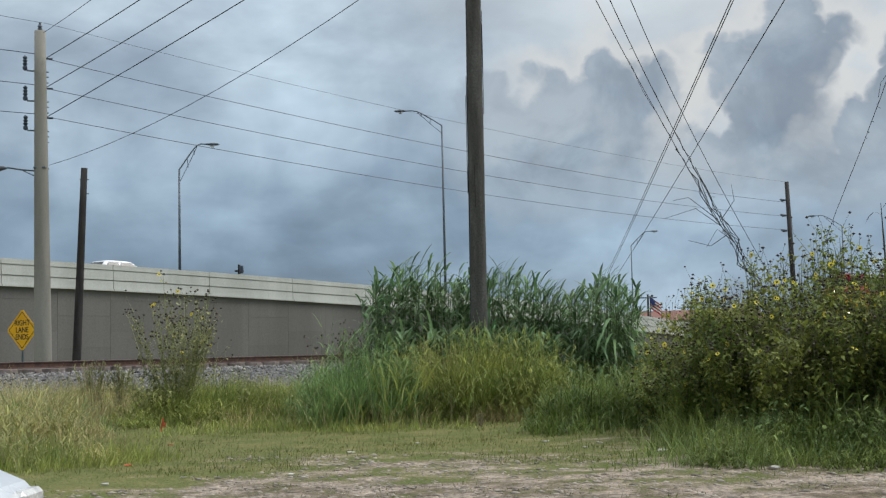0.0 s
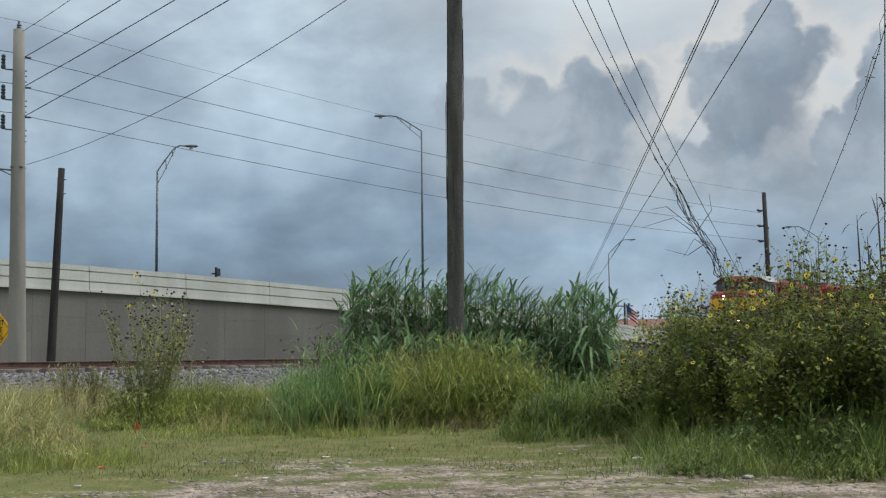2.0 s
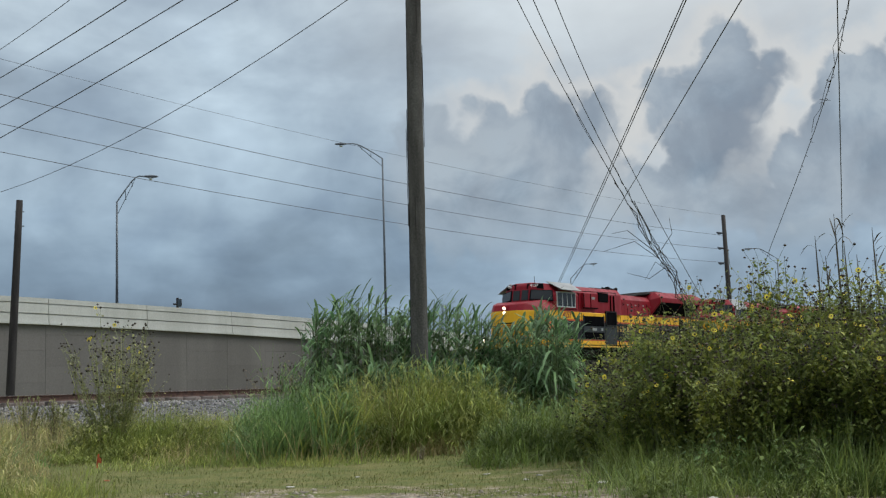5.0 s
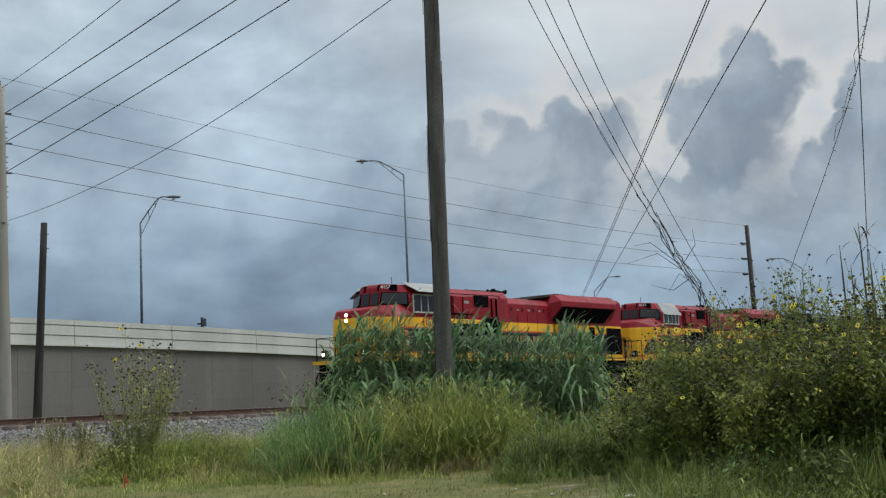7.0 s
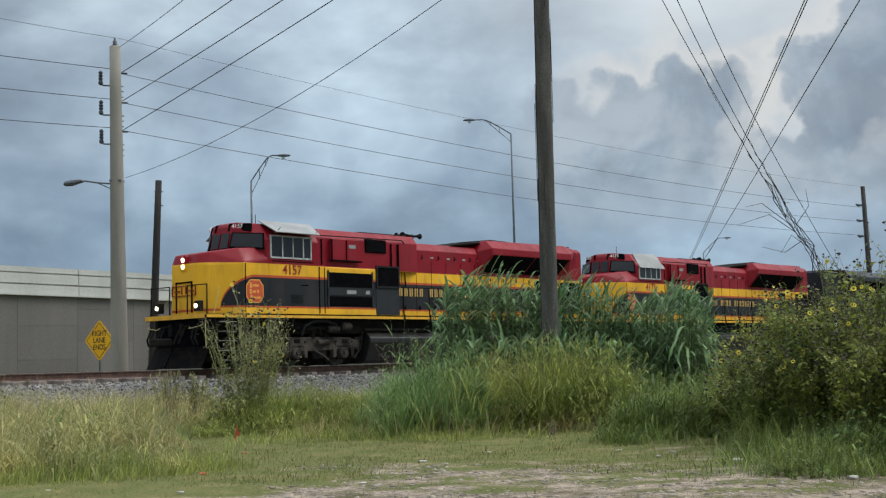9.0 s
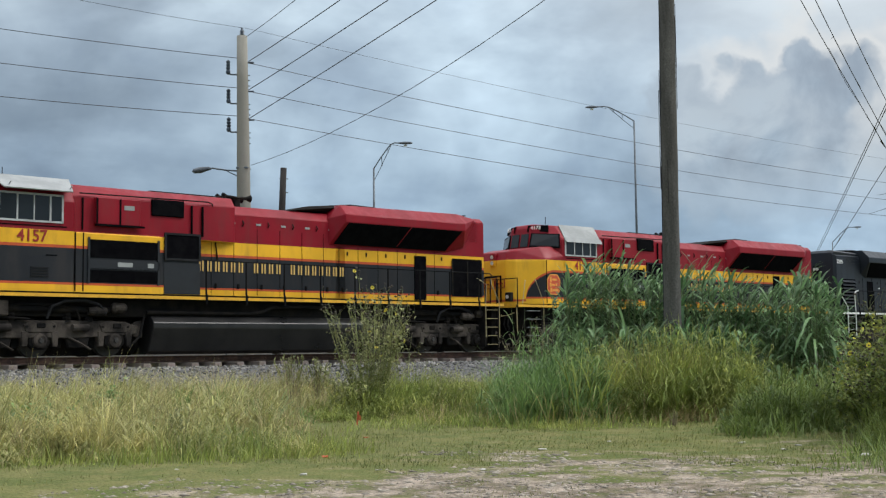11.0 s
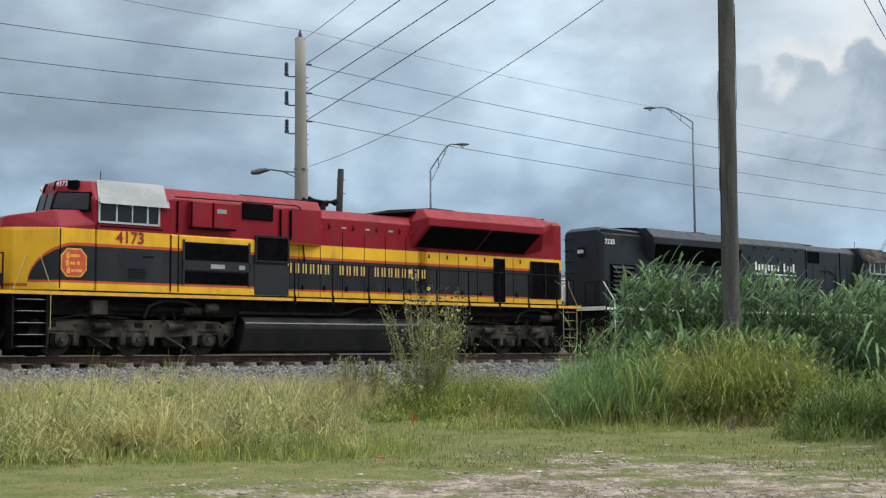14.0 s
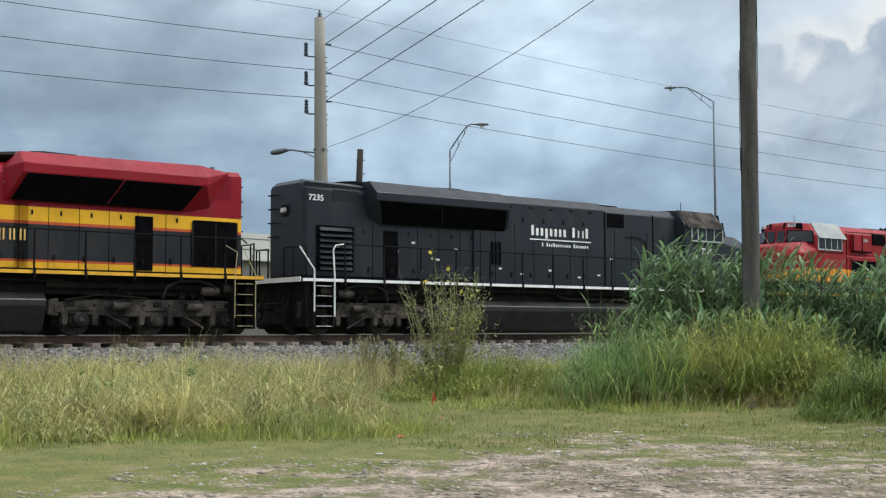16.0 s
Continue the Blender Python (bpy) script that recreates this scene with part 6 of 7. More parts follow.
def join(parts):
    vs, fs, o = [], [], 0
    for v, f in parts:
        vs.append(v)
        fs.append(f + o)
        o += len(v)
    return np.concatenate(vs), np.concatenate(fs)


def ring(rng, n, az, dist):
    """Random places by bearing and distance, on the ground."""
    a = np.radians(rng.uniform(az[0], az[1], n))
    d = rng.uniform(dist[0], dist[1], n)
    x, y = -np.sin(a) * d, np.cos(a) * d
    return np.stack([x, y, np.array([rise(p, q) for p, q in zip(x, y)]) - 0.02], -1)


def grass(name, label, mat, n, az, dist, h, w, lean, seed, clump=0.0, droop=0.5, segs=3, wind=0.35, soft=0.8):
    """A stand of grass blades; clump gathers them into tufts."""
    rng = np.random.default_rng(seed)
    b = ring(rng, n, az, dist)
    if clump:
        k = max(1, int(n * clump))
        cen = ring(rng, k, az, dist)
        i = rng.integers(0, k, n)
        b = cen[i] + rng.normal(0, 0.17, (n, 3)) * (1, 1, 0)
        big = rng.uniform(0.40, 1.30, k)[i]
        turn, tilt = rng.uniform(0, 2 * math.pi, k)[i], rng.uniform(0.5, 1.5, k)[i]
    else:
        big = 1.0
        turn, tilt = rng.uniform(0, 2 * math.pi, n), np.ones(n)
    # the stand thins out and gets lower towards ragged edges
    a_ = np.degrees(np.arctan2(-b[:, 0], b[:, 1]))
    d_ = np.hypot(b[:, 0], b[:, 1])
    wob = np.array([noise.noise((p * 0.55, q * 0.55, seed)) for p, q in zip(b[:, 0], b[:, 1])])
    width_m = np.radians(1) * d_
    e = np.minimum.reduce([(a_ - az[0]) * width_m, (az[1] - a_) * width_m, (d_ - dist[0]) * 0.8, (dist[1] - d_) * 1.5]) / soft + wob * 1.5 + 0.15
    fac = np.clip(e, 0.0, 1.0)
    hh = rng.uniform(h[0], h[1], n) * big * (0.22 + 0.78 * fac) * (1 + 0.35 * wob)
    keep = rng.random(n) < 0.12 + 0.88 * fac
    b, hh, n, turn, tilt = b[keep], hh[keep], int(keep.sum()), turn[keep], tilt[keep]
    ang = turn + rng.normal(0, 1.15, n)
    ang = np.where(rng.random(n) < wind, rng.normal(0, 0.7, n), ang)
    ln = rng.uniform(lean[0], lean[1], n) * tilt
    v, f = ribbons(b, ang, hh * ln, hh * (1.0 + droop * ln * 0.6), hh * ln * droop, rng.uniform(w[0], w[1], n), segs)
    return mesh_stuff(name, v, f, mat, label, "grass")


def leafy_grass(name, label, mat, n, az, dist, h, leaf, seed, droop=1.0):
    """Tall jointed grass: thin stems with short arching leaves all the way up, in tussocks."""
    rng = np.random.default_rng(seed)
    k = max(1, n // 9)
    cen = ring(rng, k, az, dist)
    i = rng.integers(0, k, n)
    b = cen[i] + rng.normal(0, 0.16, (n, 3)) * (1, 1, 0)
    wob = np.array([noise.noise((p * 0.7, q * 0.7, seed)) for p, q in zip(b[:, 0], b[:, 1])])
    a_ = np.degrees(np.arctan2(-b[:, 0], b[:, 1]))
    d_ = np.hypot(b[:, 0], b[:, 1])
    e = np.minimum.reduce([(a_ - az[0]) * 0.38, (az[1] - a_) * 0.38, (d_ - dist[0]) * 0.9]) + 0.45 + wob * 0.5
    hh = rng.uniform(h[0], h[1], n) * rng.uniform(0.7, 1.12, k)[i] * np.clip(e, 0.25, 1.0) * (1 + 0.25 * wob)
    lean = rng.normal(0, 0.16, (k, 2))[i] + rng.normal(0.03, 0.10, (n, 2))
    tip = b + np.stack([lean[:, 0] * hh, lean[:, 1] * hh, hh], -1)
    parts = [sticks(b, tip, 0.005, 0.002)]
    for j in range(8):
        t = 0.10 + 0.11 * j + rng.uniform(-0.05, 0.05, n)
        ln = rng.uniform(leaf[0], leaf[1], n) * (1.0 - 0.3 * t)
        ang = np.where(rng.random(n) < 0.3, rng.normal(0, 0.7, n), rng.uniform(0, 2 * math.pi, n))
        parts.append(ribbons(b + (tip - b) * t[:, None], ang, ln * rng.uniform(0.45, 0.9, n), ln * rng.uniform(0.55, 1.0, n), ln * rng.uniform(0.4, 1.2, n) * droop, rng.uniform(0.012, 0.026, n), 4, 0.6))
    v, f = join(parts)
    return mesh_stuff(name, v, f, mat, label, "grass")


leafy_grass("johnson_grass", "leafy yellow-green tall grass before the reeds", JOHNSON, 1500, (-5.4, 3.6), (21.4, 24.4), (0.75, 1.62), (0.32, 0.62), 71)
leafy_grass("blue_green_grass", "broad-leaved blue-green grass beside the reeds", BLUE_GRASS, 430, (1.9, 6.9), (21.4, 24.2), (0.8, 1.75), (0.35, 0.7), 72, 0.8)
leafy_grass("dark_green_grass", "leafy dark green grass between reeds and sunflowers", DARK_GRASS, 900, (-11.5, -4.0), (18.6, 22.4), (0.4, 1.0), (0.25, 0.5), 73)
leafy_grass("dark_green_grass", "leafy weeds along the foot of the sunflowers", DARK_GRASS, 700, (-27, -11), (12.9, 15.2), (0.12, 0.52), (0.09, 0.22), 74)
leafy_grass("meadow_grass", "leafy yellow-green grass tussocks in the meadow", MEADOW, 900, (16, 34), (15.0, 22.0), (0.3, 0.75), (0.2, 0.45), 75)
leafy_grass("meadow_grass", "leafy green tussocks along the ballast", JOHNSON, 700, (5.5, 15), (22.6, 25.5), (0.3, 0.8), (0.2, 0.42), 76)
# lower growth that softens the edges of the tall stands
grass("rough_grass", "rough knee-high grass along the tall stands", JOHNSON, 6500, (-9.5, 13.5), (19.8, 23.2), (0.08, 0.34), (0.008, 0.018), (0.2, 1.2), 61, 0.05, 0.7)
grass("rough_grass", "green grass round the foot of the slender sunflowers", JOHNSON, 4200, (9.0, 14.6), (23.2, 25.6), (0.35, 1.05), (0.010, 0.022), (0.15, 1.2), 62, 0.03, 0.8)
grass("rough_grass", "weedy grass strewn through the meadow", BLUE_GRASS, 2600, (15, 34), (16.5, 28), (0.25, 0.7), (0.012, 0.030), (0.3, 1.5), 63, 0.02, 0.9)
# mown lawn, meadow, and the stands of tall grass
grass("lawn", "short mown grass, patchy and drying", LAWN, 42000, (-10, 34), (13.6, 23.5), (0.03, 0.085), (0.006, 0.014), (0.2, 1.0), 11, 0.10, segs=2)
grass("lawn_wisps", "sparse short grass in the gravel", LAWN, 9000, (-22, 34), (9.8, 15.0), (0.02, 0.06), (0.005, 0.012), (0.2, 1.0), 12, 0.05, segs=2)
grass("meadow_grass", "tall unmown yellow-green grass", MEADOW, 24000, (17.0, 34), (15.3, 29.5), (0.36, 1.02), (0.008, 0.020), (0.25, 1.9), 13, 0.012, 0.95, 5, 0.25, 1.9)
grass("meadow_grass", "unmown yellow-green grass along the ballast", MEADOW, 15000, (5, 20), (23.5, 31.5), (0.20, 0.68), (0.008, 0.018), (0.15, 1.0), 14, 0.025)
grass("meadow_grass", "low rough grass at the edge of the lawn", JOHNSON, 7000, (13, 34), (14.2, 18.5), (0.10, 0.34), (0.008, 0.016), (0.15, 0.8), 15, 0.05)
grass("straw_grass", "dry pale grass stems", STRAW, 5200, (14, 34), (15.6, 29), (0.40, 1.02), (0.004, 0.009), (0.1, 1.0), 16, 0.05, 0.7, 4)
grass("blue_green_grass", "tall blue-green grass beside the reeds", BLUE_GRASS, 4200, (1.8, 6.9), (21.4, 24.0), (0.85, 1.65), (0.014, 0.034), (0.15, 1.2), 17, 0.012, 0.95, 5, 0.2, 1.0)
grass("johnson_grass", "arching yellow-green tall grass in front of the reeds", JOHNSON, 9000, (-5.2, 4.2), (21.5, 25.0), (0.6, 1.55), (0.010, 0.026), (0.15, 1.5), 18, 0.012, 0.95, 5, 0.2, 1.0)
grass("meadow_grass", "green tall grass between weeds", JOHNSON, 5000, (5.5, 11.5), (22.8, 25.5), (0.35, 0.95), (0.010, 0.02), (0.2, 0.7), 19, 0.05, 0.6)
grass("dark_green_grass", "dark green grass round the sunflowers", DARK_GRASS, 11000, (-11.5, -3.4), (18.2, 22.8), (0.38, 1.05), (0.010, 0.024), (0.2, 1.4), 20, 0.018, 0.9, 4, 0.2, 1.2)
grass("dark_green_grass", "dark green grass along the foot of the sunflowers", DARK_GRASS, 8500, (-27, -8.6), (13.0, 16.0), (0.18, 0.90), (0.006, 0.014), (0.15, 1.2), 21, 0.02, 0.8, 3, 0.3, 1.6)
grass("rough_grass", "weedy grass before the sunflowers", DARK_GRASS, 4200, (-27, -6.5), (12.8, 17.0), (0.10, 0.60), (0.006, 0.014), (0.2, 1.5), 27, 0.015, 0.8, 3, 0.3, 1.8)
grass("dark_green_grass", "tangled green grass climbing into the sunflowers", DARK_GRASS, 7000, (-15.5, -9.5), (14.8, 18.0), (0.35, 1.1), (0.008, 0.018), (0.2, 1.4), 26, 0.02, 0.9, 4, 0.2, 1.2)
grass("johnson_grass", "pale arching blades over the tall grass", JOHNSON, 1100, (-9.0, 5.6), (21.2, 23.6), (0.8, 1.5), (0.016, 0.030), (0.7, 1.6), 28, 0.2, 1.1, 6, 0.3, 1.4)
grass("straw_grass", "dry bent stems among the green grass", STRAW, 1500, (-10, 12), (20.6, 24.2), (0.4, 1.1), (0.005, 0.011), (0.3, 1.4), 29, 0.1, 0.8, 4, 0.2, 1.4)
grass("dry_fringe", "bent dry grass at the foot of the tall grass", STRAW, 900, (-3.2, 0.2), (21.0, 21.7), (0.25, 0.6), (0.008, 0.014), (0.5, 1.2), 22, 0.0, 0.9)
grass("straw_grass", "dry pale grass by the track", STRAW, 6000, (-12, -6.5), (27, 33), (0.5, 0.95), (0.008, 0.014), (0.1, 0.5), 23, 0.05)
grass("straw_grass", "thin seed stalks above the tall grass", STRAW, 900, (-4.4, 3.4), (21.8, 24.5), (1.1, 1.72), (0.005, 0.008), (0.1, 0.4), 24, 0.0, 0.4)


def reed_clump(label, n, az, dist, tops, seed, low=0.75):
    """A clump of giant reed: jointed canes with long arching leaves in two ranks."""
    rng = np.random.default_rng(seed)
    ob = thing("giant_reed", label, "reeds", group="reed clumps")
    b = ring(rng, n, az, dist)
    azs = np.degrees(np.arctan2(-b[:, 0], b[:, 1]))
    d = np.hypot(b[:, 0], b[:, 1])
    top = 1.25 + (np.interp(azs, *zip(*sorted(tops))) + 0.013) * d
    h = top * (low + (1.0 - low) * rng.random(n) ** 0.5)
    lean = rng.normal(0, 0.045, (n, 2)) + np.array([0.04, 0.0])
    tip = b + np.stack([lean[:, 0] * h, lean[:, 1] * h, h * 0.93], -1)
    v, f = sticks(b, tip, 0.013, 0.006)
    mesh_stuff("cane_mass", v, f, REED_STEM, parent=ob)["kind"] = "stuff"
    parts = []
    k = 20
    side0 = rng.uniform(0, 6.28, n)
    for j in range(k):
        t = 0.15 + 0.86 * j / k
        p = b + (tip - b) * t
        ang = side0 + math.pi * (j % 2) + rng.normal(0, 0.45, n)
        ang = np.where(rng.random(n) < 0.55, rng.normal(0.0, 0.55, n), ang)
        ln = rng.uniform(0.34, 0.80, n) * (1.0 if t < 0.8 else 0.95)
        upw = 0.60 if t < 0.75 else 0.92
        parts.append(ribbons(p, ang, ln * rng.uniform(0.62, 0.95, n) * (1.0 if t < 0.85 else 0.6), ln * upw * rng.uniform(0.8, 1.2, n), ln * rng.uniform(0.6, 1.3, n) * (1.0 if t < 0.8 else 0.55), rng.uniform(0.036, 0.068, n), 5, leaf=True))
    v, f = join(parts)
    mesh_stuff("foliage", v, f, REED, parent=ob)["kind"] = "stuff"


TOPS = [(6, 0.02), (3.65, 0.053), (2.07, 0.071), (0.27, 0.065), (-0.74, 0.052), (-1.81, 0.066), (-3.34, 0.056), (-5.0, 0.040), (-5.8, 0.042), (-6.7, 0.056), (-7.8, 0.045), (-8.6, 0.022), (-10, 0.0)]
reed_clump("tall green giant reeds beside the wooden pole", 135, (-0.6, 3.9), (25.0, 27.0), TOPS, 31, 0.72)
reed_clump("giant reeds with wind-bent leaves behind the wooden pole", 125, (-5.9, -0.6), (25.2, 27.4), TOPS, 32, 0.68)
reed_clump("giant reeds at the end of the stand", 72, (-8.3, -5.6), (24.0, 26.8), TOPS, 33, 0.72)
reed_clump("low young reeds in front of the wooden pole", 95, (-4.5, 3.2), (23.5, 24.2), [(9, 0.000), (3, 0.004), (-1.5, 0.012), (-9, 0.0)], 34, 0.6)


def sunflower(label, at, height, spread, stems, leaves, flowers, heads, seed, leaf_mat=SUN_LEAF, leaf_size=(0.07, 0.15), low=0.12, group="wild sunflowers", stem_mat=SUN_STEM, head=(0.012, 0.027)):
    """A branching wild sunflower: stalks, rough leaves, some blossoms and many dark spent heads on wiry tips."""
    rng = np.random.default_rng(seed)
    ob = thing("wild_sunflower", label, "sunflower plant", group=group)
    at = np.array(at)
    n = stems
    a = rng.uniform(0, 6.28, n)
    r = spread * np.sqrt(rng.random(n))
    foot = at + np.stack([np.cos(a) * 0.12, np.sin(a) * 0.12, np.zeros(n)], -1)
    tip = at + np.stack([np.cos(a) * r, np.sin(a) * r, height * (1 - 0.32 * (r / spread) ** 2) * rng.uniform(0.72, 0.95, n)], -1)
    mid = foot * 0.45 + tip * 0.55 + rng.normal(0, 0.05, (n, 3))
    st = [sticks(foot, mid, 0.014, 0.009), sticks(mid, tip, 0.009, 0.004)]
    # side twigs
    m = n * 7
    i = rng.integers(0, n, m)
    t = rng.uniform(0.35, 1.0, m)[:, None]
    q0 = np.where(t < 0.55, foot[i] + (mid[i] - foot[i]) * (t / 0.55), mid[i] + (tip[i] - mid[i]) * ((t - 0.55) / 0.45))
    b = rng.uniform(0, 6.28, m)
    ln = rng.uniform(0.12, 0.42, m)
    q1 = q0 + np.stack([np.cos(b) * ln * 0.75, np.sin(b) * ln * 0.75, ln * rng.uniform(0.3, 1.1, m)], -1)
    st.append(sticks(q0, q1, 0.005, 0.0025))
    v, f = join(st)
    mesh_stuff("stalk_mass", v, f, stem_mat, parent=ob)["kind"] = "stuff"
    # leaves along stalks and twigs
    j = rng.integers(0, m, leaves)
    tt = rng.random(leaves)[:, None]
    on_twig = (rng.random(leaves) < 0.6)[:, None]
    k = rng.integers(0, n, leaves)
    t2 = rng.uniform(low, 0.92, leaves)[:, None]
    p = np.where(on_twig, q0[j] + (q1[j] - q0[j]) * tt, foot[k] + (tip[k] - foot[k]) * t2) + rng.normal(0, 0.04, (leaves, 3))
    ang = rng.uniform(0, 6.28, leaves)
    ln = rng.uniform(leaf_size[0], leaf_size[1], leaves)
    v, f = ribbons(p, ang, ln * 0.85, ln * rng.uniform(-0.1, 0.6, leaves), ln * rng.uniform(0.2, 0.9, leaves), ln * rng.uniform(0.4, 0.62, leaves), 3, leaf=True)
    mesh_stuff("foliage", v, f, leaf_mat, parent=ob)["kind"] = "stuff"
    ends = np.concatenate([q1, tip])
    if flowers:
        high = ends[np.argsort(-(ends[:, 2] + rng.normal(0, 1.0, len(ends))))][: max(flowers * 2, 1)]
        c = high[rng.permutation(len(high))[:flowers]] + np.array([0, -0.03, 0.02])
        rr = rng.uniform(0.024, 0.046, len(c))
        v, f = blossoms(rng, c, rr)
        fl = mesh_stuff("blossom_mass", v, f, PETAL, parent=ob)
        fl["kind"] = "stuff"
        v, f = knobs(c + np.array([0, -0.004, 0.004]), rr * 0.36)
        mesh_stuff("flower_disc_mass", v, f, SEED, parent=ob)["kind"] = "stuff"
    # wiry tips with spent heads standing clear of the leaves
    top = ends[np.argsort(-(ends[:, 2] + rng.normal(0, 0.22, len(ends))))][:heads]
    e = top + np.stack([rng.normal(0, 0.07, len(top)), rng.normal(0, 0.07, len(top)), rng.uniform(0.03, 0.24, len(top))], -1)
    v, f = sticks(top, e, 0.003, 0.002)
    mesh_stuff("flower_stalk_mass", v, f, stem_mat, parent=ob)["kind"] = "stuff"
    v, f = knobs(e, rng.uniform(head[0], head[1], len(e)))
    mesh_stuff("seed_head_mass", v, f, SEED, parent=ob)["kind"] = "stuff"


BUSH = [(-8.6, -0.025), (-9.7, -0.018), (-10.6, 0.010), (-11.3, 0.046), (-12.1, 0.066), (-13.5, 0.063), (-15.3, 0.068), (-16.8, 0.070), (-18.0, 0.082), (-19.9, 0.086), (-21.5, 0.084), (-24, 0.078), (-28, 0.07)]
rng0 = random.Random(5)
for i in range(40):
    az = -9.7 - 16.5 * (i + rng0.uniform(-0.3, 0.3)) / 39
    row = i % 3
    front = np.interp(-az, [9.5, 12, 15, 21, 27], [17.6, 16.2, 14.6, 14.2, 14.2])
    d = front + 0.5 + 1.25 * row + rng0.uniform(-0.3, 0.3)
    tan = np.interp(-az, [-a for a, _ in BUSH], [t for _, t in BUSH])
    h = 1.25 + tan * d
    h *= (0.78, 0.97, 1.0)[row] * rng0.uniform(0.90, 1.03)
    sunflower("tall dense wild sunflower bush with yellow blossoms and dark seed heads", bearing(az, d, 0.0), h + (0.12, 0.30, 0.40)[row], 0.66, 15, 2700, (4, 5, 3)[row] + rng0.randint(0, 3), 120, 100 + i, leaf_size=(0.035, 0.095), low=0.05)
# slender sunflower in front of the ballast
sunflower("slender wild sunflower with few leaves and many seed heads", bearing(12.3, 24.6, 0.0), 3.0, 1.05, 40, 2300, 10, 230, 171, SHRUB_LEAF, (0.04, 0.085), 0.10, stem_mat=PALE_STEM, head=(0.020, 0.034))
sunflower("slender wild sunflower in the tall grass", bearing(11.3, 24.9, 0.0), 2.1, 0.55, 9, 420, 3, 45, 172, SHRUB_LEAF, (0.05, 0.10), 0.1, stem_mat=PALE_STEM)
sunflower("withering wild sunflower beside the grass", bearing(13.1, 24.2, 0.0), 1.35, 0.75, 14, 650, 1, 20, 173, SHRUB_LEAF, (0.05, 0.11), 0.02, stem_mat=PALE_STEM)
sunflower("dry reddish weed with spent flower heads", bearing(5.2, 25.6, 0.0), 1.85, 0.75, 14, 520, 0, 90, 174, SHRUB_LEAF, (0.04, 0.09), 0.2, stem_mat=DRY_STEM, head=(0.018, 0.030))
sunflower("dry weed with spent flower heads by the reeds", bearing(3.9, 25.0, 0.0), 1.9, 0.5, 8, 260, 0, 30, 175, SHRUB_LEAF, (0.04, 0.09), 0.2, stem_mat=DRY_STEM)
sunflower("small sunflower by the end of the reeds", bearing(-8.7, 22.5, 0.0), 1.75, 0.45, 6, 330, 9, 10, 176)
sunflower("low meadow weed with a single yellow flower", bearing(27.9, 18.6, 0.0), 0.50, 0.10, 3, 60, 1, 2, 178, SHRUB_LEAF, (0.04, 0.08), 0.1)
sunflower("leafy green weed in the meadow", bearing(27.0, 17.6, 0.0), 0.62, 0.45, 9, 420, 0, 0, 179, BLUE_GRASS, (0.05, 0.13), 0.1)
sunflower("leafy green weed among the dry meadow grass", bearing(24.2, 20.8, 0.0), 0.80, 0.45, 9, 380, 0, 4, 180, BLUE_GRASS, (0.05, 0.12), 0.1)
sunflower("leafy green weed at the edge of the meadow", bearing(20.6, 17.2, 0.0), 0.42, 0.35, 7, 260, 0, 0, 181, SHRUB_LEAF, (0.04, 0.10), 0.1)
sunflower("bushy green weed at the foot of the slender sunflower", bearing(12.9, 23.9, 0.0), 0.95, 0.6, 10, 700, 0, 6, 182, SHRUB_LEAF, (0.05, 0.11), 0.05)
sunflower("bushy green weed at the foot of the tall grass", bearing(9.2, 24.0, 0.0), 0.75, 0.55, 9, 520, 0, 0, 183, SHRUB_LEAF, (0.05, 0.11), 0.05)
sunflower("leafy green weed before the sunflowers", bearing(-14.5, 14.6, 0.0), 0.62, 0.4, 9, 520, 0, 0, 184, BLUE_GRASS, (0.04, 0.10), 0.05)
sunflower("leafy green weed before the sunflowers", bearing(-18.2, 13.8, 0.0), 0.55, 0.4, 9, 480, 0, 0, 185, DARK_GRASS, (0.04, 0.10), 0.05)
sunflower("small weed in the tall grass", bearing(9.5, 25.2, 0.0), 1.05, 0.4, 6, 260, 0, 10, 177, SHRUB_LEAF, (0.04, 0.09), 0.1)


def broom_shrub(label, at, height, spread, seed):
    """A small upright shrub with brush-like tops."""
    rng = np.random.default_rng(seed)
    ob = thing("small_shrub", label, "shrub", group="small shrubs")
    n = 26 if height > 0.6 else 12
    at = np.array(at)
    a = rng.uniform(0, 6.28, n)
    r = spread * np.sqrt(rng.random(n))
    foot = at + rng.normal(0, 0.03, (n, 3)) * (1, 1, 0)
    tip = at + np.stack([np.cos(a) * r, np.sin(a) * r, height * rng.uniform(0.7, 1.0, n)], -1)
    v, f = sticks(foot, tip, 0.012, 0.004)
    mesh_stuff("stalk_mass", v, f, DRY_STEM, parent=ob)["kind"] = "stuff"
    k = int(520 * height)
    i = rng.integers(0, n, k)
    t = rng.uniform(0.45, 1.0, k)[:, None]
    p = foot[i] + (tip[i] - foot[i]) * t
    ln = rng.uniform(0.05, 0.12, k) * min(1.0, 0.45 + 0.5 * height)
    v, f = ribbons(p, rng.uniform(0, 6.28, k), ln * 0.5, ln * 0.9, ln * 0.1, ln * 0.22, 2, leaf=True)
    mesh_stuff("foliage", v, f, SHRUB_LEAF, parent=ob)["kind"] = "stuff"


broom_shrub("small olive shrub with dark stems before the ballast", bearing(15.9, 25.7), 1.22, 0.42, 41)
broom_shrub("small olive shrub beside its twin", bearing(14.75, 26.0), 1.10, 0.32, 42)
broom_shrub("tiny dark weed at the edge of the lawn", bearing(14.7, 16.8), 0.26, 0.14, 43)
broom_shrub("tiny dark weed in the lawn", bearing(-1.3, 20.6), 0.24, 0.10, 44)


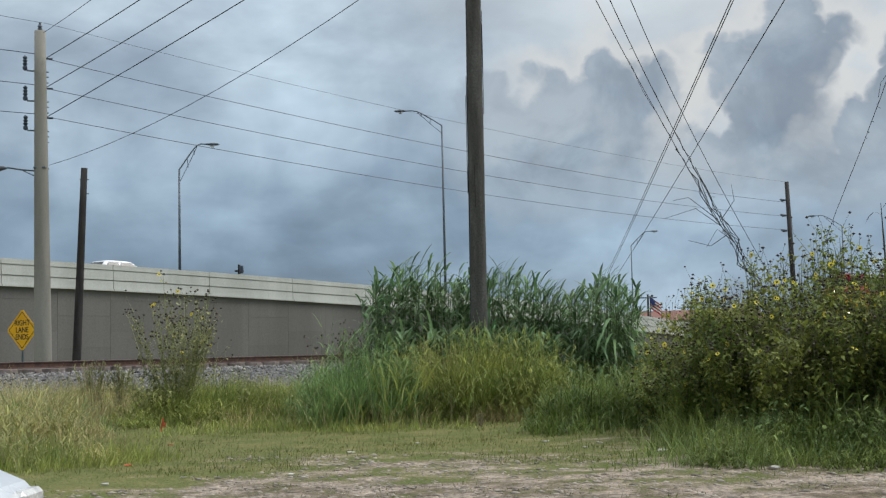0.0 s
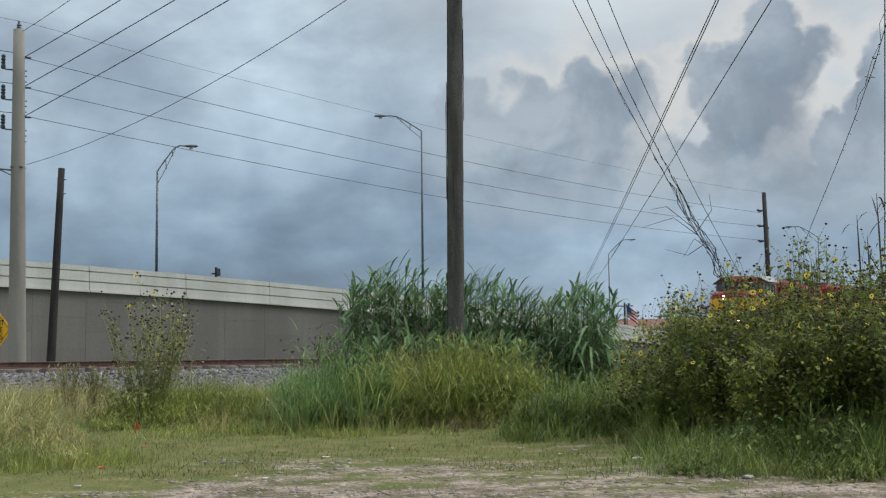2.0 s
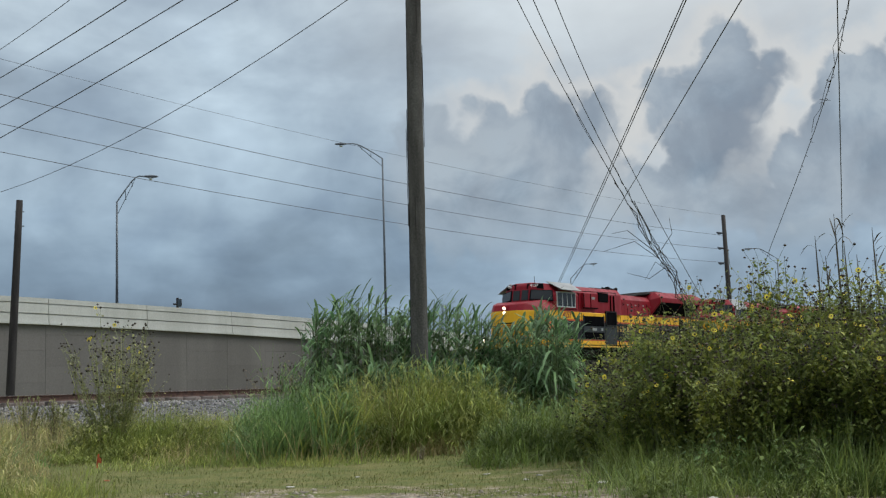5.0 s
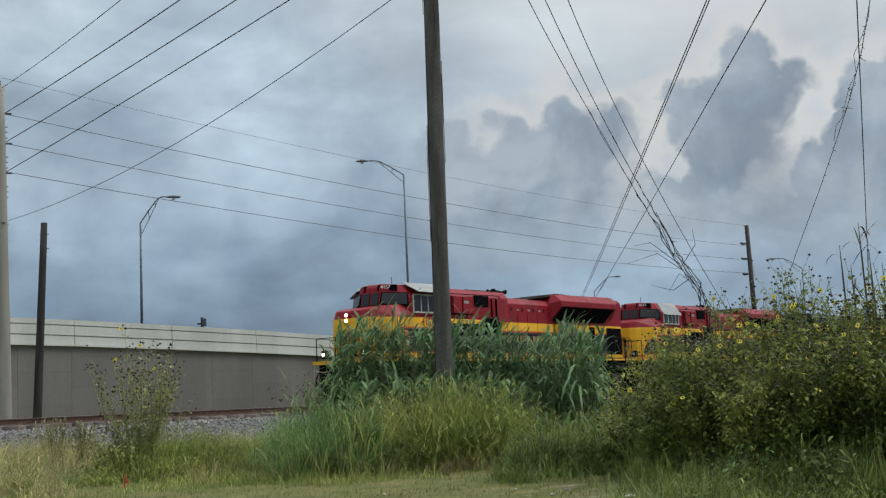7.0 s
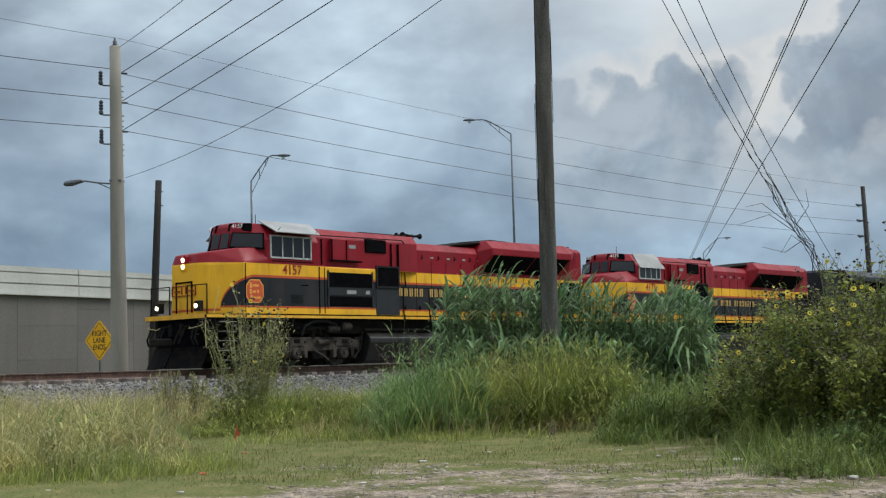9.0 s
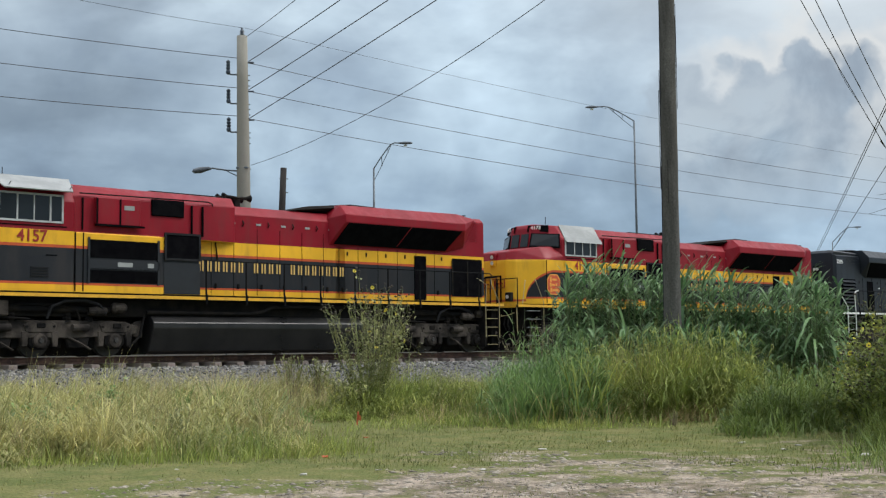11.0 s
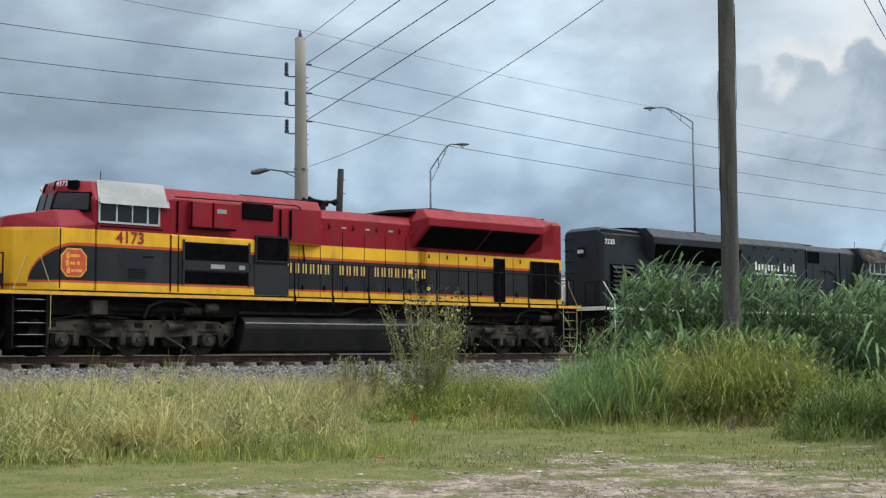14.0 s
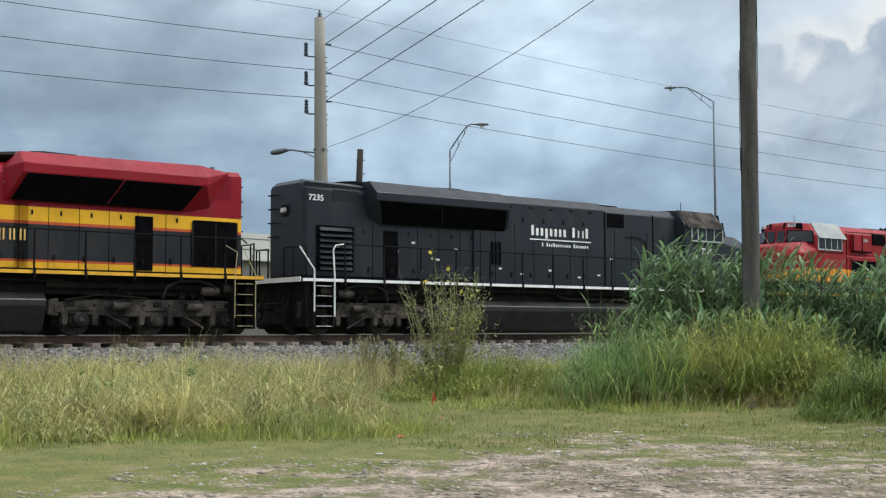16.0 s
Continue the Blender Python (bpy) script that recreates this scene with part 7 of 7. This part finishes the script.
def dead_canes():
    """Tall dead canes with a few drooping leaves, above the sunflowers."""
    rng = np.random.default_rng(51)
    ob = thing("dead_canes", "tall dark dead canes with ragged leaves", "dead plant")
    az = np.array([-19.2, -19.6, -20.05, -20.4, -20.9, -21.6])
    tan = np.array([0.104, 0.088, 0.120, 0.098, 0.088, 0.108])
    d = 18.5
    b = np.array([tuple(bearing(a - 0.3, d)) for a in az])
    t = np.array([tuple(bearing(a, d, 1.25 + q * d)) for a, q in zip(az, tan)])
    m = b + (t - b) * 0.85
    v, f = join([sticks(b, m, 0.022, 0.014), sticks(m, t, 0.014, 0.004)])
    mesh_stuff("cane_mass", v, f, DEAD_LEAF, parent=ob)["kind"] = "stuff"
    n = 44
    i = rng.integers(0, 6, n)
    p = b[i] + (t[i] - b[i]) * rng.uniform(0.62, 0.98, n)[:, None]
    ln = rng.uniform(0.25, 0.6, n)
    v, f = ribbons(p, rng.uniform(0, 6.28, n), ln * 0.6, ln * rng.uniform(0.5, 1.3, n), ln * rng.uniform(0.2, 1.0, n), rng.uniform(0.016, 0.030, n), 4, leaf=True)
    mesh_stuff("foliage", v, f, DEAD_LEAF, parent=ob)["kind"] = "stuff"


dead_canes()


# ---- small things on the ground ----
def marker_flag():
    ob = thing("survey_marker", "short bright orange survey stake in the grass", "marker")
    p = bearing(13.0, 21.5)
    bm = bmesh.new()
    box(bm, -0.014, 0.014, -0.01, 0.01, -0.05, 0.24, 0.003)
    bm.transform(Matrix.Translation(p) @ pose(0, 0, 0, 4, 6, 20))
    part("stake", bm, ORANGE, ob)
    bm = bmesh.new()
    panel(bm, [(0.0, -0.015, 0.20), (0.05, -0.02, 0.17), (0.06, -0.03, 0.09), (0.0, -0.015, 0.11)], 0.003)
    bm.transform(Matrix.Translation(p) @ pose(0, 0, 0, 4, 6, 20))
    part("ribbon", bm, ORANGE, ob)


marker_flag()


def scrap(name, label, category, mat, az, d, size, seed, group=""):
    """A crumpled piece lying on the ground."""
    rng = random.Random(seed)
    bm = bmesh.new()
    hull(bm, [(rng.uniform(-1, 1) * size, rng.uniform(-0.7, 0.7) * size, rng.uniform(0, 0.45) * size) for _ in range(12)])
    p = bearing(az, d)
    bm.transform(Matrix.Translation((p.x, p.y, rise(p.x, p.y) + 0.005)))
    tagged(part(name, bm, mat), label, category, group)


scrap("orange_scrap", "crumpled orange scrap on the lawn", "litter", ORANGE, 14.4, 14.8, 0.065, 1)
scrap("orange_scrap", "small faded orange scrap on the lawn", "litter", ORANGE, 12.6, 18.6, 0.045, 2)
for i, (az, d, s) in enumerate(((4.6, 15.6, 0.09), (10.9, 22.0, 0.07), (3.0, 22.0, 0.06), (-4.2, 17.2, 0.09), (-6.6, 16.6, 0.07), (17.8, 24.4, 0.12), (17.2, 24.9, 0.10), (12.0, 13.2, 0.07), (1.6, 17.6, 0.05),
                                (-2.6, 15.4, 0.05), (7.3, 13.2, 0.06), (16.1, 27.6, 0.08), (15.4, 12.9, 0.06), (21, 13.5, 0.05), (-11.6, 13.2, 0.08), (-14.2, 12.9, 0.10), (-9.4, 14.9, 0.10), (-6.0, 15.7, 0.06), (-3.8, 13.8, 0.05))):
    scrap("paper_scrap", "crumpled pale scrap of litter", "litter", LITTER, az, d, s * 0.7, 20 + i, "pale litter")


# ---- distance ----
FAR_RED = material("far_red_roof", (0.26, 0.12, 0.095), (0.21, 0.10, 0.08), 0.2, 0.8)
FAR_TAN = material("far_tan_wall", (0.34, 0.31, 0.27), (0.28, 0.25, 0.22), 0.2, 0.9)
FLAG_R = material("flag_red", (0.45, 0.04, 0.05), None, 2.0, 0.8, bump=0.0)
FLAG_W = material("flag_white", (0.75, 0.75, 0.75), None, 2.0, 0.8, bump=0.0)
FLAG_B = material("flag_blue", (0.04, 0.06, 0.20), None, 2.0, 0.8, bump=0.0)


def far_building():
    ob = thing("low_building", "distant low building with a red roof", "building")
    m = Matrix.Translation(bearing(-11.0, 220)) @ pose(0, 0, 0, 0, 0, -11)
    for name, mat, b in (("wall", FAR_TAN, (-12, 12, 0, 10, 0, 5.6)), ("roof", FAR_RED, (-12.6, 12.6, -0.6, 10.6, 5.6, 7.4))):
        bm = bmesh.new()
        if name == "roof":
            hull(bm, [(x, y, z) for x, y, z in ((-12.6, -0.6, 5.6), (12.6, -0.6, 5.6), (-12.6, 10.6, 5.6), (12.6, 10.6, 5.6), (-11, 5, 7.4), (11, 5, 7.4))])
        else:
            box(bm, *b)
        bm.transform(m)
        part(name, bm, mat, ob)
    for x in range(-10, 11, 4):
        bm = bmesh.new()
        box(bm, x - 0.8, x + 0.8, -0.06, 0.02, 2.0, 4.2)
        bm.transform(m)
        part("window", bm, VOID, ob)


far_building()


def flag():
    d = 205.0
    ob = thing("flag", "distant striped flag on a pole", "flag")
    p = bearing(-9.12, d)
    z = at_height(0.0385, d)
    bm = bmesh.new()
    tube(bm, [p, p + Vector((0, 0, z + 0.2))], 0.09, 8)
    part("flag_pole", bm, GALV, ob)
    r = Vector((math.cos(radians(9)), -math.sin(radians(9)), 0))
    for j in range(7):
        bm = bmesh.new()
        q = p + Vector((0, 0, z - 0.26 * j))
        for i in range(6):
            a, b = q + r * (0.28 * i) + Vector((0, 0.2 * math.sin(i), -0.22 * i)), q + r * (0.28 * (i + 1)) + Vector((0, 0.2 * math.sin(i + 1), -0.22 * (i + 1)))
            hull(bm, [w + Vector((0, e, h)) for w in (a, b) for h in (0, -0.26) for e in (0, 0.03)])
        part("stripe", bm, FLAG_R if j % 2 == 0 else FLAG_W, ob)
    bm = bmesh.new()
    q = p + Vector((0, -0.1, z))
    hull(bm, [q + r * x + Vector((0, e, h - 0.78 * x)) for x in (0, 0.7) for h in (0, -1.0) for e in (-0.1, 0.02)])
    part("canton", bm, FLAG_B, ob)


flag()


def far_mast():
    ob = thing("far_mast", "distant short mast behind the highway", "mast")
    d = 130.0
    p = bearing(9.52, d)
    bm = bmesh.new()
    tube(bm, [p, bearing(9.52, d, at_height(0.0715, d))], 0.13, 8)
    part("mast", bm, WOOD_DARK, ob)
    bm = bmesh.new()
    z = at_height(0.0665, d)
    tube(bm, [bearing(9.72, d, z), bearing(9.32, d, z)], 0.10, 6)
    part("crossarm", bm, WOOD_DARK, ob)
    bm = bmesh.new()
    hull(bm, [bearing(9.42, d, z + 0.35) + Vector((x, y, h)) for x in (-0.2, 0.2) for y in (-0.2, 0.2) for h in (-0.6, 0.2)], 0.05)
    part("transformer", bm, INSULATOR, ob)


far_mast()


# ---- cars ----
def car_paint(name, c):
    return material(name, c, tuple(v * 0.93 for v in c), 0.6, 0.25, 0.0, 0.0, grain=0.02, coat=0.6)


CAR_RED = car_paint("dark_red_car_paint", (0.20, 0.012, 0.022))
CAR_WHITE, CAR_DARK, CAR_SILVER = car_paint("white_car_paint", (0.78, 0.79, 0.80)), car_paint("dark_car_paint", (0.03, 0.035, 0.04)), car_paint("silver_car_paint", (0.50, 0.52, 0.54))


def car(label, mat, tall=False):
    """A passenger car along x, its front at +x."""
    ob = thing("car", label, "car")
    roof = 1.82 if tall else 1.46
    bm = bmesh.new()
    hull(bm, mirror_y([(-2.25, 0.70, 0.35), (-2.30, 0.74, 0.70), (-2.2, 0.76, 0.98), (-1.6, 0.88, 0.30), (1.6, 0.88, 0.30), (2.1, 0.72, 0.32), (2.28, 0.62, 0.55), (2.2, 0.64, 0.72), (1.9, 0.78, 0.82), (1.0, 0.86, 0.95),
                       (-1.6, 0.90, 0.62), (1.3, 0.90, 0.62), (-1.8, 0.86, 1.0)]), 0.07)
    part("body", bm, mat, ob, smooth=True)
    back = -2.1 if tall else -1.75
    bm = bmesh.new()
    hull(bm, mirror_y([(back, 0.78, 0.96), (1.05, 0.80, 0.94), (0.25, 0.60, roof - 0.03), (0.0, 0.5, roof), (back + 0.45, 0.58, roof - 0.03), (back + 0.9, 0.5, roof)]), 0.05)
    cabin = part("cabin", bm, mat, ob, smooth=True)
    h0, h1 = 1.02, roof - 0.10
    for s in (-1, 1):
        for a0, a1, b0, b1 in ((-0.45, 0.78, -0.45, 0.22), (back + 0.30, -0.55, back + 0.55, -0.55)):
            bm = bmesh.new()
            panel(bm, [(a0, s * 0.795, h0), (a1, s * 0.795, h0), (b1, s * 0.635, h1), (b0, s * 0.635, h1)], 0.012)
            part("side_window", bm, CAB_GLASS, cabin)
    bm = bmesh.new()
    panel(bm, [(1.0, -0.68, 1.0), (1.0, 0.68, 1.0), (0.33, 0.50, h1 + 0.02), (0.33, -0.50, h1 + 0.02)], 0.015)
    part("windscreen", bm, CAB_GLASS, cabin)
    bm = bmesh.new()
    panel(bm, [(back + 0.03, -0.66, 1.04), (back + 0.03, 0.66, 1.04), (back + 0.38, 0.50, h1), (back + 0.38, -0.50, h1)], 0.02)
    part("rear_window", bm, CAB_GLASS, cabin)
    for x in (-1.35, 1.35):
        for s in (-1, 1):
            bm = bmesh.new()
            tube(bm, [(x, s * 0.70, 0.31), (x, s * 0.90, 0.31)], 0.31, 20)
            w = part("wheel", bm, SOOT, ob)
            bm = bmesh.new()
            tube(bm, [(x, s * 0.89, 0.31), (x, s * 0.912, 0.31)], [0.19, 0.17], 14)
            part("rim", bm, GALV, w)
    for s in (-1, 1):
        bm = bmesh.new()
        hull(bm, [(2.2 + a, s * (0.52 + b), 0.66 + c) for a in (-0.12, 0.03) for b in (-0.12, 0.12) for c in (-0.05, 0.05)], 0.02)
        part("headlamp", bm, LAMP_OFF, ob)
        bm = bmesh.new()
        hull(bm, [(-2.24 + a, s * (0.6 + b), 0.82 + c) for a in (-0.03, 0.06) for b in (-0.12, 0.12) for c in (-0.06, 0.06)], 0.02)
        part("tail_lamp", bm, LOGO_R, ob)
    return ob


def highway_rows(k0, speed, lane):
    """Rows of a car that keeps its lane and speed on the highway."""
    rows = []
    for i in range(33):
        t = i * 0.5
        k = k0 + speed * t
        slope = math.degrees(math.atan2(wall_top(k + 1) - wall_top(k - 1), 2.0))
        m = Matrix.Translation(wall(k, -lane, wall_top(k) - 0.995)) @ pose(0, 0, 0, 0, 0, HEADING + (0 if speed > 0 else 180)) @ pose(0, 0, 0, 0, -slope if speed > 0 else slope, 0)
        rows.append((t, m))
    return rows


CARS = [
    (car("white car passing along the raised highway", CAR_WHITE), highway_rows(8.5, 21.5, 2.6)),
    (car("dark sport utility car on the raised highway", CAR_DARK, True), highway_rows(-134.0, 25.0, 2.6)),
    (car("dark red sport utility car on the raised highway", CAR_RED, True), highway_rows(-312.4, 33.0, 2.6)),
    (car("white car driving along the raised highway", CAR_WHITE), highway_rows(-335.2, 33.0, 2.6)),
    (car("silver car on the raised highway behind the train", CAR_SILVER, True), highway_rows(-402.0, 25.0, 2.6)),
]
# a white car beside the camera that rolls away at the start
near_car = car("white car standing on the gravel, rolling off", CAR_WHITE)
CARS.append((near_car, [(0.0, pose(-3.93, 4.62, 0.02, 0, 0, 0)), (0.5, pose(-3.93, 4.62, 0.02, 0, 0, 0)), (1.0, pose(-3.93, 4.62, 0.02, 0, 0, 0)), (1.5, pose(-3.97, 4.62, 0.02, 0, 0, 0)), (2.0, pose(-4.6, 4.62, 0.02, 0, 0, 0)),
                        (4.0, pose(-8.5, 4.62, 0.02, 0, 0, 0)), (8.0, pose(-19.0, 4.62, 0.02, 0, 0, 0)), (16.0, pose(-42.0, 4.62, 0.02, 0, 0, 0))]))


# ---- concrete ties ----
def build_ties():
    bm = bmesh.new()
    hull(bm, [(x, y, z) for y in (-1.32, 1.32) for x, z in ((-0.13, -0.43), (0.13, -0.43), (-0.11, -0.20), (0.11, -0.20))], 0.012)
    me = bpy.data.meshes.new("tie")
    bm.to_mesh(me)
    bm.free()
    me.materials.append(TIE)
    for i in range(240):
        ob = new("tie", me)
        ob.parent = TRACK
        s = -50 + 0.75 * i
        ob.matrix_basis = Matrix.Translation(bed_at(s, 0.02 * math.sin(i * 7.1), 0.008 * math.sin(i * 3.3))) @ pose(0, 0, 0, 0, 0, HEADING + 0.5 * math.sin(i * 5.7))


build_ties()


motions()
